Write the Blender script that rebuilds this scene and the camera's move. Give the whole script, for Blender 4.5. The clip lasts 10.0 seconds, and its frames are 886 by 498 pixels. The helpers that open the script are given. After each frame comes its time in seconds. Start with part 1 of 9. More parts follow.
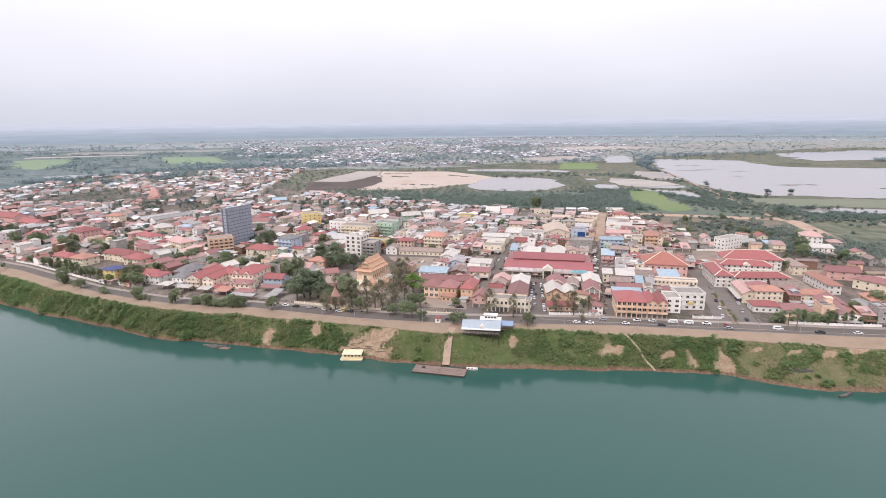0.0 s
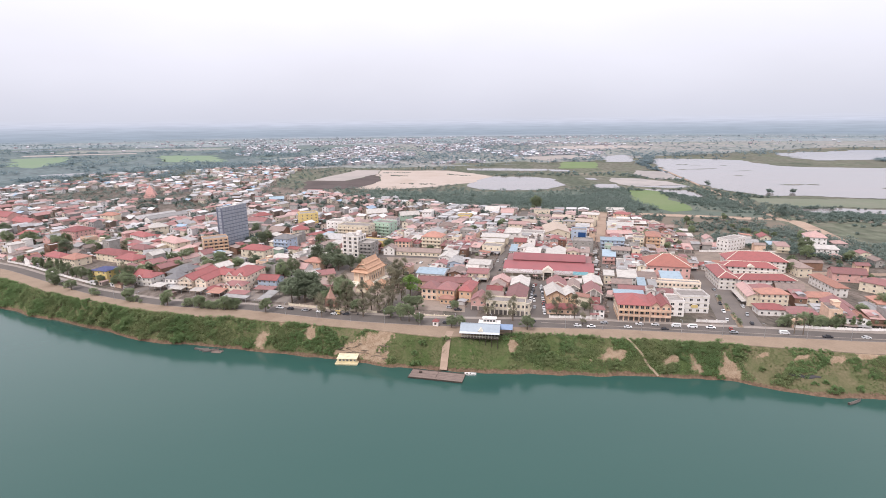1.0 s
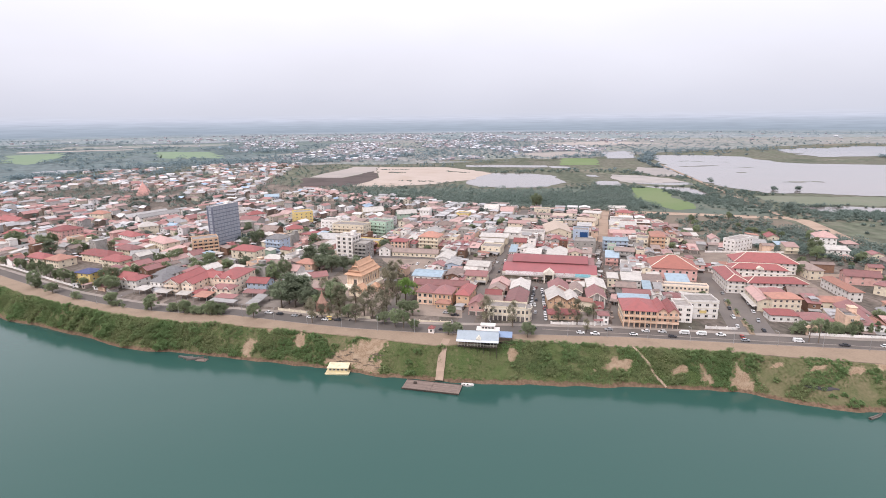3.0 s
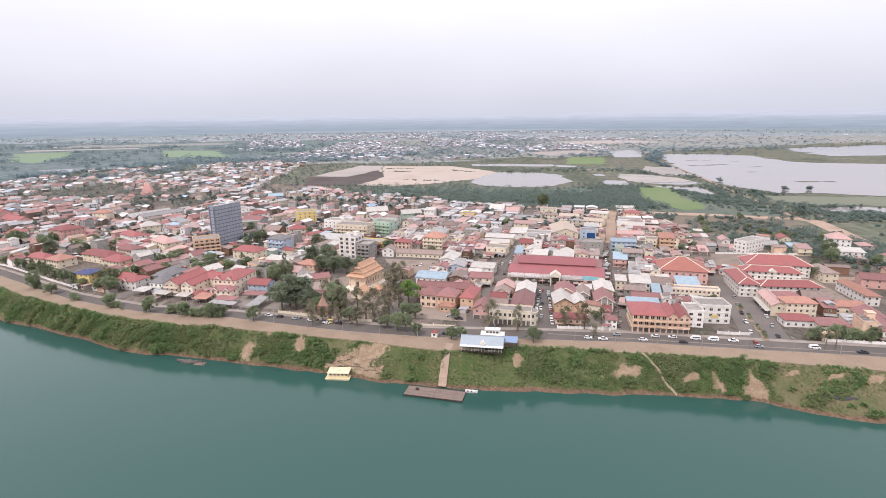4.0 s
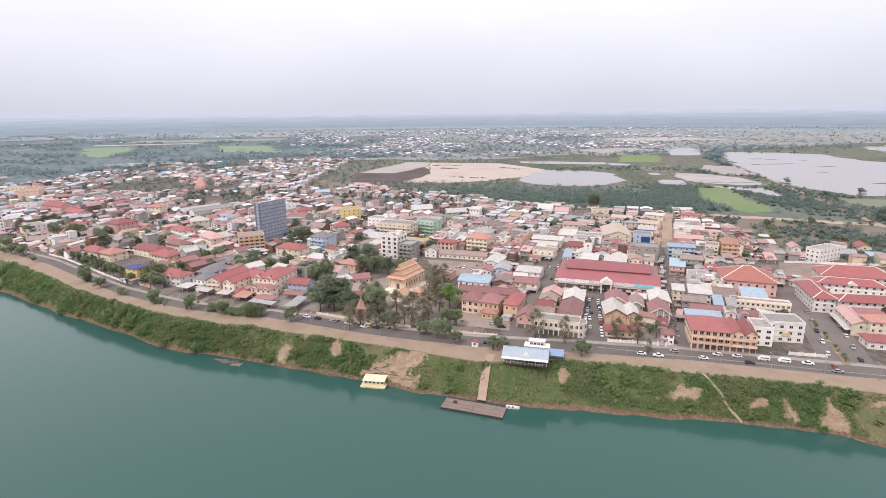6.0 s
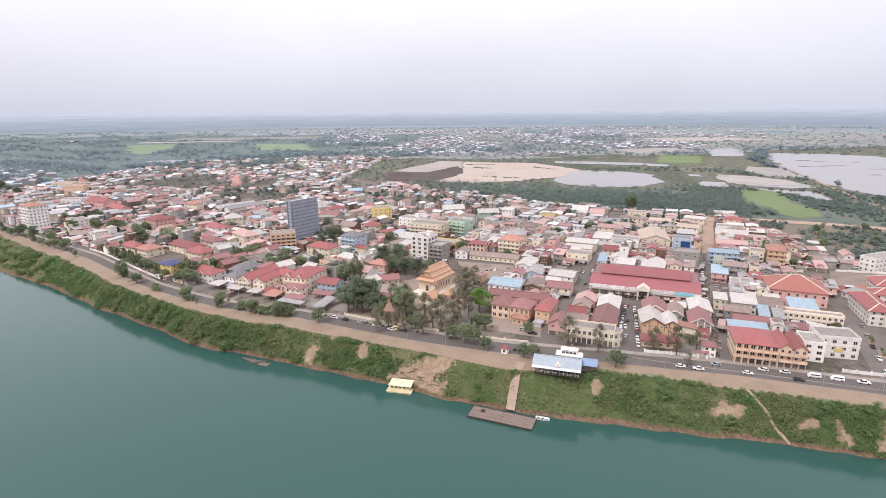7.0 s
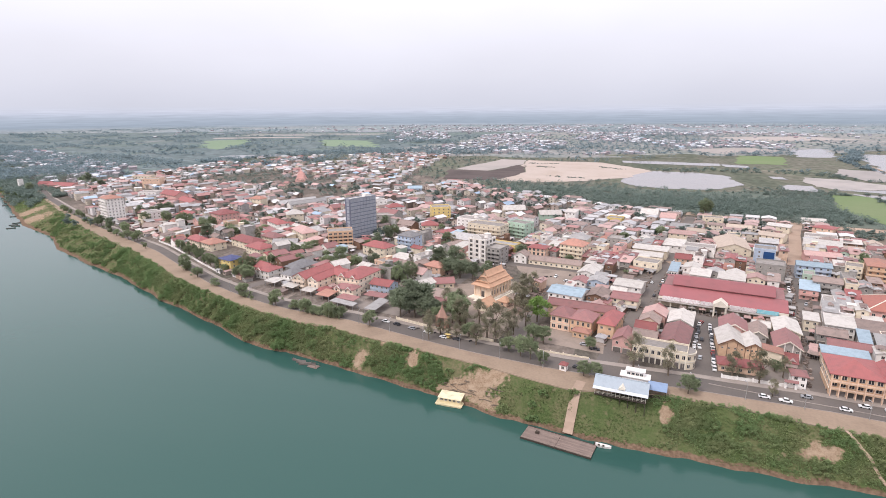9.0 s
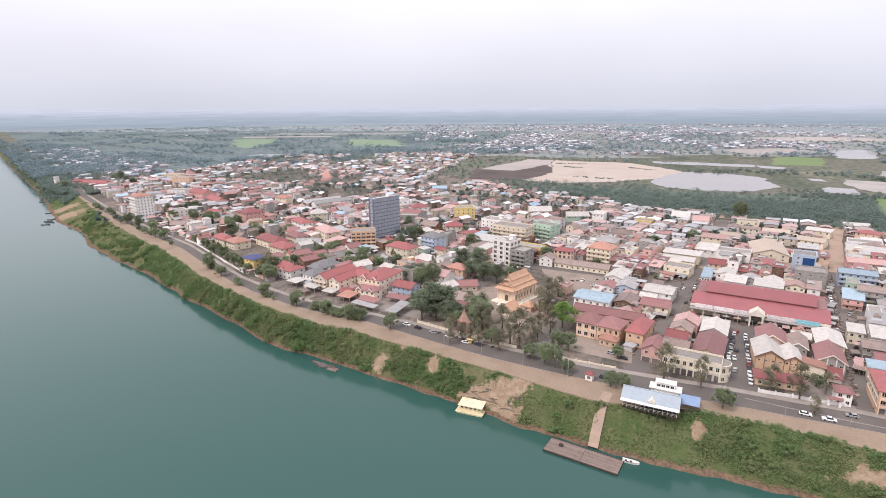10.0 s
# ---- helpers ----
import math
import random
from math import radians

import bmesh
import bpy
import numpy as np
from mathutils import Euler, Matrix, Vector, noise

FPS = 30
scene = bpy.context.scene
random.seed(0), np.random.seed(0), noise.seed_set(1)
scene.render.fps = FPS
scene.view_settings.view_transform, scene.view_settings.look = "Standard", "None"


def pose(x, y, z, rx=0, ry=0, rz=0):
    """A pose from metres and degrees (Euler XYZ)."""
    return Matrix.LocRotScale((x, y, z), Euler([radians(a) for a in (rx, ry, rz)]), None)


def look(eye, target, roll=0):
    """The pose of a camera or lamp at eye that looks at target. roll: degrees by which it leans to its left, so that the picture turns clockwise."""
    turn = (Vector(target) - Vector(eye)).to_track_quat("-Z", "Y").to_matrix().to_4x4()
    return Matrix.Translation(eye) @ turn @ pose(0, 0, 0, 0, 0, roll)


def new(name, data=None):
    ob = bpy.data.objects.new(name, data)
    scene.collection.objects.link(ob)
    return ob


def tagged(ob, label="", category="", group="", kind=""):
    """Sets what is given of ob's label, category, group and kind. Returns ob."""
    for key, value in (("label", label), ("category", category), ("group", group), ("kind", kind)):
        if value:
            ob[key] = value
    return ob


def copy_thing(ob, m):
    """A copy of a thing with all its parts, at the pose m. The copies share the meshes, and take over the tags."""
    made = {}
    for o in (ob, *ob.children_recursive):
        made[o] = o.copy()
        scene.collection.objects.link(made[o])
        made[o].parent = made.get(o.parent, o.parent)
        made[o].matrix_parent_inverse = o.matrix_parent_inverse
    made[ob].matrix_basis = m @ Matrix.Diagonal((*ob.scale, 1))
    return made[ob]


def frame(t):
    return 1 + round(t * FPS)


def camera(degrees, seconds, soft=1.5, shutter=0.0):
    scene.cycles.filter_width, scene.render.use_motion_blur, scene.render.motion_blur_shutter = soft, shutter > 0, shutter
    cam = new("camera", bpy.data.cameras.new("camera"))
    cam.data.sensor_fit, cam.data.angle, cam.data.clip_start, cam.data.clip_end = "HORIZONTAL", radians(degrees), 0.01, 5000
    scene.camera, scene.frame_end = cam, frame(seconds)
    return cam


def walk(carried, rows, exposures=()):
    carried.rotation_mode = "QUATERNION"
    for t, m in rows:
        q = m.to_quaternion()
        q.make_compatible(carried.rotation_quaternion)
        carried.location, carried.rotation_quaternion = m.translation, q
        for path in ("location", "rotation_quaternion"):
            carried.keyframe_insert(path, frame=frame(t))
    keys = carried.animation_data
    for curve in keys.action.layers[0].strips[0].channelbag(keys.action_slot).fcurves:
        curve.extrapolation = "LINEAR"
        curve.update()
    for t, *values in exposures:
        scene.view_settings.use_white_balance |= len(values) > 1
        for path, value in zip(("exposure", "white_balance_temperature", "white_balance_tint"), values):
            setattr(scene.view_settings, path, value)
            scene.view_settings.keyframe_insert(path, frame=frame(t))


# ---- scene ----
cam = camera(79.1, 10.0, 0.9)
PATH = [
    (0, (-6.383, -15.481, 119.381), (-6.164, -13.056, 118.816), -0.7),
    (0.5, (-5.346, -11.480, 118.909), (-5.128, -9.055, 118.344), -0.6),
    (1, (-4.564, -7.281, 119.070), (-4.343, -4.857, 118.500), -0.6),
    (1.5, (-3.506, -3.034, 118.866), (-3.286, -0.610, 118.293), -0.6),
    (2, (-2.310, 0.855, 118.924), (-2.091, 3.277, 118.346), -0.6),
    (2.5, (-1.675, 4.931, 119.315), (-1.452, 7.352, 118.731), -0.6),
    (4, (1.051, 17.354, 119.106), (1.246, 19.775, 118.513), -0.6),
    (4.5, (2.008, 21.351, 119.291), (2.167, 23.774, 118.694), -0.6),
    (5, (2.501, 25.466, 119.526), (2.617, 27.890, 118.925), -0.5),
    (5.5, (3.409, 29.535, 119.491), (3.462, 31.960, 118.886), -0.6),
    (7, (5.081, 40.927, 119.920), (4.910, 43.345, 119.308), -0.5),
    (7.5, (5.282, 45.444, 119.594), (5.048, 47.855, 118.980), -0.5),
    (8, (5.564, 49.310, 119.720), (5.261, 51.714, 119.104), -0.4),
    (8.5, (5.470, 52.981, 120.200), (5.096, 55.374, 119.579), -0.4),
    (9, (5.466, 56.784, 120.285), (5.019, 59.162, 119.663), -0.4),
    (9.5, (5.709, 60.371, 120.409), (5.192, 62.736, 119.784), -0.4),
    (10, (5.353, 64.474, 120.066), (4.791, 66.829, 119.442), -0.4),
]
walk(cam, [(t, look(eye, target, roll)) for t, eye, target, roll in PATH], [(0, 0.11, 6200, 13.5)])

# ---- light ----
world = bpy.data.worlds.new("overcast_sky")
scene.world = world
world.use_nodes = True
wn, wl = world.node_tree.nodes, world.node_tree.links
wn.clear()
w_out = wn.new("ShaderNodeOutputWorld")
w_bg = wn.new("ShaderNodeBackground")
w_sky = wn.new("ShaderNodeTexSky")
w_sky.sky_type, w_sky.sun_disc = "NISHITA", False
w_sky.sun_elevation, w_sky.sun_rotation = radians(48), radians(215)
w_sky.dust_density = 4.0
w_tc = wn.new("ShaderNodeTexCoord")
w_sep = wn.new("ShaderNodeSeparateXYZ")
w_ramp = wn.new("ShaderNodeValToRGB")
w_ramp.color_ramp.elements[0].position, w_ramp.color_ramp.elements[0].color = 0.0, (0.57, 0.58, 0.63, 1)
w_ramp.color_ramp.elements[1].position, w_ramp.color_ramp.elements[1].color = 0.60, (0.97, 0.94, 0.955, 1)
for at_, col_ in ((0.03, (0.615, 0.615, 0.665, 1)), (0.10, (0.735, 0.715, 0.75, 1)), (0.19, (0.885, 0.855, 0.875, 1)), (0.30, (0.97, 0.937, 0.95, 1))):
    w_ramp.color_ramp.elements.new(at_).color = col_
w_map = wn.new("ShaderNodeMapping")
w_map.inputs["Scale"].default_value = (1.6, 1.6, 4.0)
w_noise = wn.new("ShaderNodeTexNoise")
w_noise.inputs["Scale"].default_value, w_noise.inputs["Detail"].default_value = 1.7, 4.0
w_cl = wn.new("ShaderNodeMapRange")
w_cl.inputs["From Min"].default_value, w_cl.inputs["From Max"].default_value = 0.3, 0.7
w_cl.inputs["To Min"].default_value, w_cl.inputs["To Max"].default_value = 0.965, 1.03
w_mul = wn.new("ShaderNodeMixRGB")
w_mul.blend_type, w_mul.inputs[0].default_value = "MULTIPLY", 1.0
w_sk = wn.new("ShaderNodeMixRGB")
w_sk.blend_type, w_sk.inputs[0].default_value, w_sk.inputs[2].default_value = "MULTIPLY", 1.0, (0.1, 0.1, 0.1, 1)
w_mix = wn.new("ShaderNodeMixRGB")
w_mix.inputs[0].default_value = 0.12
wl.new(w_tc.outputs["Generated"], w_sep.inputs[0])
wl.new(w_sep.outputs["Z"], w_ramp.inputs[0])
wl.new(w_tc.outputs["Generated"], w_map.inputs[0])
wl.new(w_map.outputs[0], w_noise.inputs["Vector"])
wl.new(w_noise.outputs[0], w_cl.inputs[0])
wl.new(w_ramp.outputs[0], w_mul.inputs[1])
wl.new(w_cl.outputs[0], w_mul.inputs[2])
wl.new(w_sky.outputs[0], w_sk.inputs[1])
wl.new(w_mul.outputs[0], w_mix.inputs[1])
wl.new(w_sk.outputs[0], w_mix.inputs[2])
wl.new(w_mix.outputs[0], w_bg.inputs[0])
w_bg.inputs[1].default_value = 1.22
wl.new(w_bg.outputs[0], w_out.inputs[0])

sun_data = bpy.data.lights.new("sun", "SUN")
sun_data.energy, sun_data.angle, sun_data.color = 1.85, radians(18), (1.0, 0.92, 0.83)
sun = new("sun", sun_data)
sun.matrix_world = look((-120, -150, 260), (0, 0, 0))

# ---- materials ----
def mat(name, col, rough=0.8, var=0.25, scale=0.5, fine=6.0, bump=0.15, metal=0.0, rand=0.12, stain=None, ribs=0.0, island=False, spec=0.3, leaf=False):
    """Weathered surface: broad stains, fine grain, a little spread from thing to thing; ribs: spacing of sheet corrugation in metres."""
    m = bpy.data.materials.new(name)
    m.use_nodes = True
    n, l = m.node_tree.nodes, m.node_tree.links
    b = n["Principled BSDF"]
    b.inputs["Roughness"].default_value, b.inputs["Metallic"].default_value = rough, metal
    b.inputs["Specular IOR Level"].default_value = spec
    tc = n.new("ShaderNodeTexCoord")
    info = n.new("ShaderNodeNewGeometry" if island else "ShaderNodeObjectInfo")
    seed = info.outputs["Random Per Island" if island else "Random"]
    off = n.new("ShaderNodeVectorMath")
    off.operation = "MULTIPLY_ADD"
    comb = n.new("ShaderNodeCombineXYZ")
    for i in range(3):
        l.new(seed, comb.inputs[i])
    off.inputs[1].default_value = (57, 31, 43)
    l.new(comb.outputs[0], off.inputs[0])
    l.new(tc.outputs["Object"], off.inputs[2])
    if island:
        off.inputs[1].default_value = (0, 0, 0)
    big = n.new("ShaderNodeTexNoise")
    big.inputs["Scale"].default_value, big.inputs["Detail"].default_value = scale, 5.0
    l.new(off.outputs[0], big.inputs["Vector"])
    small = n.new("ShaderNodeTexNoise")
    small.inputs["Scale"].default_value, small.inputs["Detail"].default_value = fine, 3.0
    l.new(off.outputs[0], small.inputs["Vector"])
    mix = n.new("ShaderNodeMixRGB")
    st = stain or tuple(c * (1 - var * 1.6) for c in col)
    mix.inputs[1].default_value, mix.inputs[2].default_value = (*col, 1), (*st, 1)
    rng = n.new("ShaderNodeMapRange")
    rng.inputs["From Min"].default_value, rng.inputs["From Max"].default_value = 0.45, 0.85
    l.new(big.outputs[0], rng.inputs[0])
    l.new(rng.outputs[0], mix.inputs[0])
    hsv = n.new("ShaderNodeHueSaturation")
    val = n.new("ShaderNodeMath")
    val.operation = "MULTIPLY_ADD"
    l.new(seed, val.inputs[0])
    val.inputs[1].default_value, val.inputs[2].default_value = 2 * rand, 1 - rand
    grain = n.new("ShaderNodeMath")
    grain.operation = "MULTIPLY_ADD"
    l.new(small.outputs[0], grain.inputs[0])
    grain.inputs[1].default_value, grain.inputs[2].default_value = var * 0.8, 1 - var * 0.4
    vv = n.new("ShaderNodeMath")
    vv.operation = "MULTIPLY"
    l.new(val.outputs[0], vv.inputs[0])
    l.new(grain.outputs[0], vv.inputs[1])
    l.new(vv.outputs[0], hsv.inputs["Value"])
    l.new(mix.outputs[0], hsv.inputs["Color"])
    l.new(hsv.outputs[0], b.inputs["Base Color"])
    if leaf:
        dif, trl, mx = n.new("ShaderNodeBsdfDiffuse"), n.new("ShaderNodeBsdfTranslucent"), n.new("ShaderNodeMixShader")
        mx.inputs[0].default_value = 0.45
        l.new(hsv.outputs[0], dif.inputs[0])
        l.new(hsv.outputs[0], trl.inputs[0])
        l.new(dif.outputs[0], mx.inputs[1])
        l.new(trl.outputs[0], mx.inputs[2])
        l.new(mx.outputs[0], n["Material Output"].inputs[0])
        return m
    bp = n.new("ShaderNodeBump")
    bp.inputs["Strength"].default_value, bp.inputs["Distance"].default_value = bump, 0.08
    l.new(small.outputs[0], bp.inputs["Height"])
    last = bp
    if ribs:
        wv = n.new("ShaderNodeTexWave")
        wv.inputs["Scale"].default_value = 0.314 / ribs
        l.new(tc.outputs["Object"], wv.inputs["Vector"])
        rb = n.new("ShaderNodeBump")
        rb.inputs["Strength"].default_value, rb.inputs["Distance"].default_value = 0.5, 0.06
        l.new(wv.outputs[0], rb.inputs["Height"])
        l.new(bp.outputs[0], rb.inputs["Normal"])
        last = rb
    l.new(last.outputs[0], b.inputs["Normal"])
    return m


WALLS = {
    "white": mat("white_plaster", (0.82, 0.785, 0.755), stain=(0.6, 0.545, 0.505)),
    "ivory": mat("ivory_plaster", (0.82, 0.69, 0.57), stain=(0.7, 0.56, 0.45)),
    "cream": mat("cream_plaster", (0.76, 0.67, 0.53), stain=(0.55, 0.46, 0.36)),
    "peach": mat("peach_plaster", (0.74, 0.53, 0.40), stain=(0.48, 0.32, 0.24)),
    "pink": mat("pink_plaster", (0.66, 0.40, 0.36), stain=(0.45, 0.28, 0.26)),
    "yellow": mat("yellow_plaster", (0.74, 0.57, 0.24), stain=(0.55, 0.42, 0.2)),
    "orange": mat("orange_plaster", (0.67, 0.46, 0.31), stain=(0.5, 0.34, 0.24)),
    "grey": mat("bare_concrete", (0.36, 0.34, 0.32), stain=(0.2, 0.19, 0.18), var=0.35),
    "blue": mat("pale_blue_plaster", (0.46, 0.53, 0.63), stain=(0.3, 0.36, 0.45)),
    "green": mat("pale_green_plaster", (0.45, 0.58, 0.47), stain=(0.3, 0.36, 0.3)),
    "brown": mat("brown_timber_wall", (0.22, 0.13, 0.09), stain=(0.12, 0.08, 0.06), ribs=0.3),
}
ROOFS = {
    "red": mat("red_roof_sheet", (0.315, 0.108, 0.104), 0.55, stain=(0.225, 0.096, 0.092), ribs=0.5, rand=0.2),
    "maroon": mat("maroon_roof_sheet", (0.291, 0.142, 0.137), 0.55, stain=(0.213, 0.124, 0.119), ribs=0.5, rand=0.2),
    "tile": mat("orange_roof_tile", (0.422, 0.219, 0.169), 0.75, stain=(0.297, 0.173, 0.144), ribs=0.3, rand=0.2),
    "dusty": mat("dusty_pink_roof_sheet", (0.47, 0.305, 0.28), 0.65, stain=(0.35, 0.242, 0.225), ribs=0.5, rand=0.2),
    "rust": mat("rusty_roof_sheet", (0.295, 0.226, 0.201), 0.75, stain=(0.189, 0.154, 0.14), ribs=0.5, rand=0.25, var=0.35),
    "grey": mat("grey_roof_sheet", (0.40, 0.385, 0.38), 0.6, stain=(0.26, 0.245, 0.238), ribs=0.5, rand=0.25),
    "white": mat("white_roof_sheet", (0.56, 0.525, 0.49), 0.55, stain=(0.39, 0.35, 0.32), ribs=0.5, rand=0.1),
    "blue": mat("light_blue_roof_sheet", (0.335, 0.425, 0.495), 0.5, stain=(0.24, 0.3, 0.35), ribs=0.5, rand=0.15),
    "brick": mat("brick_red_roof_tile", (0.36, 0.148, 0.118), 0.7, stain=(0.27, 0.125, 0.104), ribs=0.35, rand=0.1),
    "slate": mat("dark_grey_roof_tile", (0.2, 0.195, 0.2), 0.6, stain=(0.14, 0.135, 0.135), ribs=0.35, rand=0.15),
    "navy": mat("navy_roof_tile", (0.075, 0.085, 0.19), 0.55, ribs=0.35),
    "gold": mat("temple_roof_tile", (0.56, 0.34, 0.225), 0.65, stain=(0.44, 0.26, 0.17), ribs=0.35, rand=0.05),
    "tan": mat("tan_roof_sheet", (0.47, 0.385, 0.32), 0.7, stain=(0.35, 0.28, 0.235), ribs=0.5, rand=0.15),
    "slab": mat("concrete_roof_slab", (0.335, 0.305, 0.285), 0.9, stain=(0.2, 0.182, 0.168), var=0.35, rand=0.2),
}
ROOF_WORDS = {"red": "faded red sheet", "maroon": "maroon sheet", "tile": "orange tile", "dusty": "dusty pink sheet", "rust": "rusty brown sheet", "grey": "grey sheet",
              "white": "white sheet", "blue": "light blue sheet", "navy": "dark blue tile", "slate": "dark grey tile", "brick": "brick red tile", "gold": "golden orange tile", "slab": "flat concrete", "tan": "pale brown sheet"}
M_GLASS = mat("dark_window_glass", (0.035, 0.04, 0.05), 0.15, 0.1, rand=0.4, spec=0.6, bump=0.0)
M_FRAME = mat("painted_window_frame", (0.62, 0.56, 0.5), 0.6)
M_SHUT = mat("shop_shutter", (0.16, 0.14, 0.13), 0.6, ribs=0.15, rand=0.5)
M_TRIM = mat("cream_trim", (0.76, 0.70, 0.60), 0.7, 0.15)
M_DARK = mat("dark_timber", (0.07, 0.055, 0.045), 0.8)
M_STEEL = mat("galvanised_steel", (0.45, 0.45, 0.46), 0.45, metal=0.4)
M_TOWER = mat("blue_grey_cladding", (0.36, 0.385, 0.435), 0.45, 0.15, rand=0.06)
M_TOWERD = mat("dark_cladding", (0.165, 0.18, 0.235), 0.4, 0.15)
M_ASPH = mat("asphalt", (0.152, 0.134, 0.124), 0.9, 0.25, scale=0.06, fine=1.2, stain=(0.22, 0.186, 0.162))
M_PROM = mat("laterite_promenade", (0.335, 0.252, 0.186), 0.95, 0.45, scale=0.14, fine=1.1, stain=(0.265, 0.196, 0.145))
M_PAVE = mat("concrete_paving", (0.31, 0.268, 0.24), 0.9, 0.25, scale=0.15, fine=1.5)
M_DIRT = mat("pale_dirt_road", (0.42, 0.31, 0.24), 0.95, 0.25, scale=0.06, fine=0.8)
M_SAND = mat("filled_sand", (0.46, 0.385, 0.34), 0.95, 0.25, scale=0.02, fine=0.25, stain=(0.38, 0.30, 0.24))
M_DARKSOIL = mat("dark_wet_soil", (0.11, 0.085, 0.08), 0.9, 0.3, scale=0.03, fine=0.3)
M_GREEN = mat("rice_green", (0.165, 0.225, 0.1), 0.95, 0.25, scale=0.02, fine=0.3, stain=(0.215, 0.245, 0.135))
M_BUSH = mat("bush_leaves", (0.218, 0.31, 0.14), 0.85, 0.3, scale=0.06, fine=0.4, rand=0.24, stain=(0.37, 0.355, 0.2), island=True, bump=0.0, leaf=True)
M_GRASS = mat("grass_blades", (0.175, 0.235, 0.1), 0.9, 0.3, scale=0.06, fine=0.8, rand=0.16, stain=(0.25, 0.245, 0.13), island=True, bump=0.0, leaf=True)
M_LEAF = mat("tree_leaves", (0.285, 0.335, 0.205), 0.85, 0.3, scale=0.2, fine=1.0, rand=0.22, stain=(0.315, 0.335, 0.225), bump=0.0, leaf=True)
M_LEAFD = mat("dark_tree_leaves", (0.25, 0.29, 0.2), 0.85, 0.3, scale=0.2, fine=1.0, rand=0.2, stain=(0.25, 0.28, 0.2), bump=0.0, leaf=True)
M_LEAFB = mat("bright_leaves", (0.25, 0.37, 0.12), 0.85, 0.3, scale=0.2, fine=1.0, rand=0.1, bump=0.0, leaf=True)
M_DRYLEAF = mat("dry_leaves", (0.28, 0.27, 0.19), 0.9, 0.3, scale=0.2, fine=1.0, rand=0.2, bump=0.0, stain=(0.33, 0.29, 0.22), leaf=True)
M_BARK = mat("bark", (0.17, 0.135, 0.105), 0.95)
# Distance haze painted into both leaf colours, stronger in the farther woods
M_HAZEWOODS = mat("haze_tinted_woods", (0.25, 0.32, 0.345), 0.95, 0.25, scale=0.006, fine=0.05, rand=0.16, stain=(0.285, 0.34, 0.355), island=True, bump=0.0, spec=0.1, leaf=True)
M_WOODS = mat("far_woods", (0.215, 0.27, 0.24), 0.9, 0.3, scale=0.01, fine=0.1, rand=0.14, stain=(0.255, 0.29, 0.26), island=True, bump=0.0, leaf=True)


def water_mat(name, col, rough, wave):
    m = bpy.data.materials.new(name)
    m.use_nodes = True
    n, l = m.node_tree.nodes, m.node_tree.links
    b = n["Principled BSDF"]
    b.inputs["Roughness"].default_value, b.inputs["IOR"].default_value = rough, 1.36
    tc = n.new("ShaderNodeTexCoord")
    big = n.new("ShaderNodeTexNoise")
    big.inputs["Scale"].default_value, big.inputs["Detail"].default_value = 0.012, 4.0
    mp = n.new("ShaderNodeMapping")
    mp.inputs["Rotation"].default_value = (0, 0, radians(20))
    mp.inputs["Scale"].default_value = (0.5, 1.6, 1)
    l.new(tc.outputs["Object"], mp.inputs[0])
    l.new(mp.outputs[0], big.inputs["Vector"])
    mix = n.new("ShaderNodeMixRGB")
    mix.inputs[1].default_value, mix.inputs[2].default_value = (*col, 1), (col[0] * 1.35, col[1] * 1.12, col[2] * 1.1, 1)
    l.new(big.outputs[0], mix.inputs[0])
    l.new(mix.outputs[0], b.inputs["Base Color"])
    rip = n.new("ShaderNodeTexNoise")
    rip.inputs["Scale"].default_value, rip.inputs["Detail"].default_value = 0.9, 3.0
    l.new(mp.outputs[0], rip.inputs["Vector"])
    bp = n.new("ShaderNodeBump")
    bp.inputs["Strength"].default_value, bp.inputs["Distance"].default_value = wave, 0.1
    l.new(rip.outputs[0], bp.inputs["Height"])
    l.new(bp.outputs[0], b.inputs["Normal"])
    return m


M_WATER = water_mat("river_water", (0.029, 0.087, 0.076), 0.12, 0.2)
M_POND = water_mat("still_pond_water", (0.20, 0.195, 0.19), 0.12, 0.06)


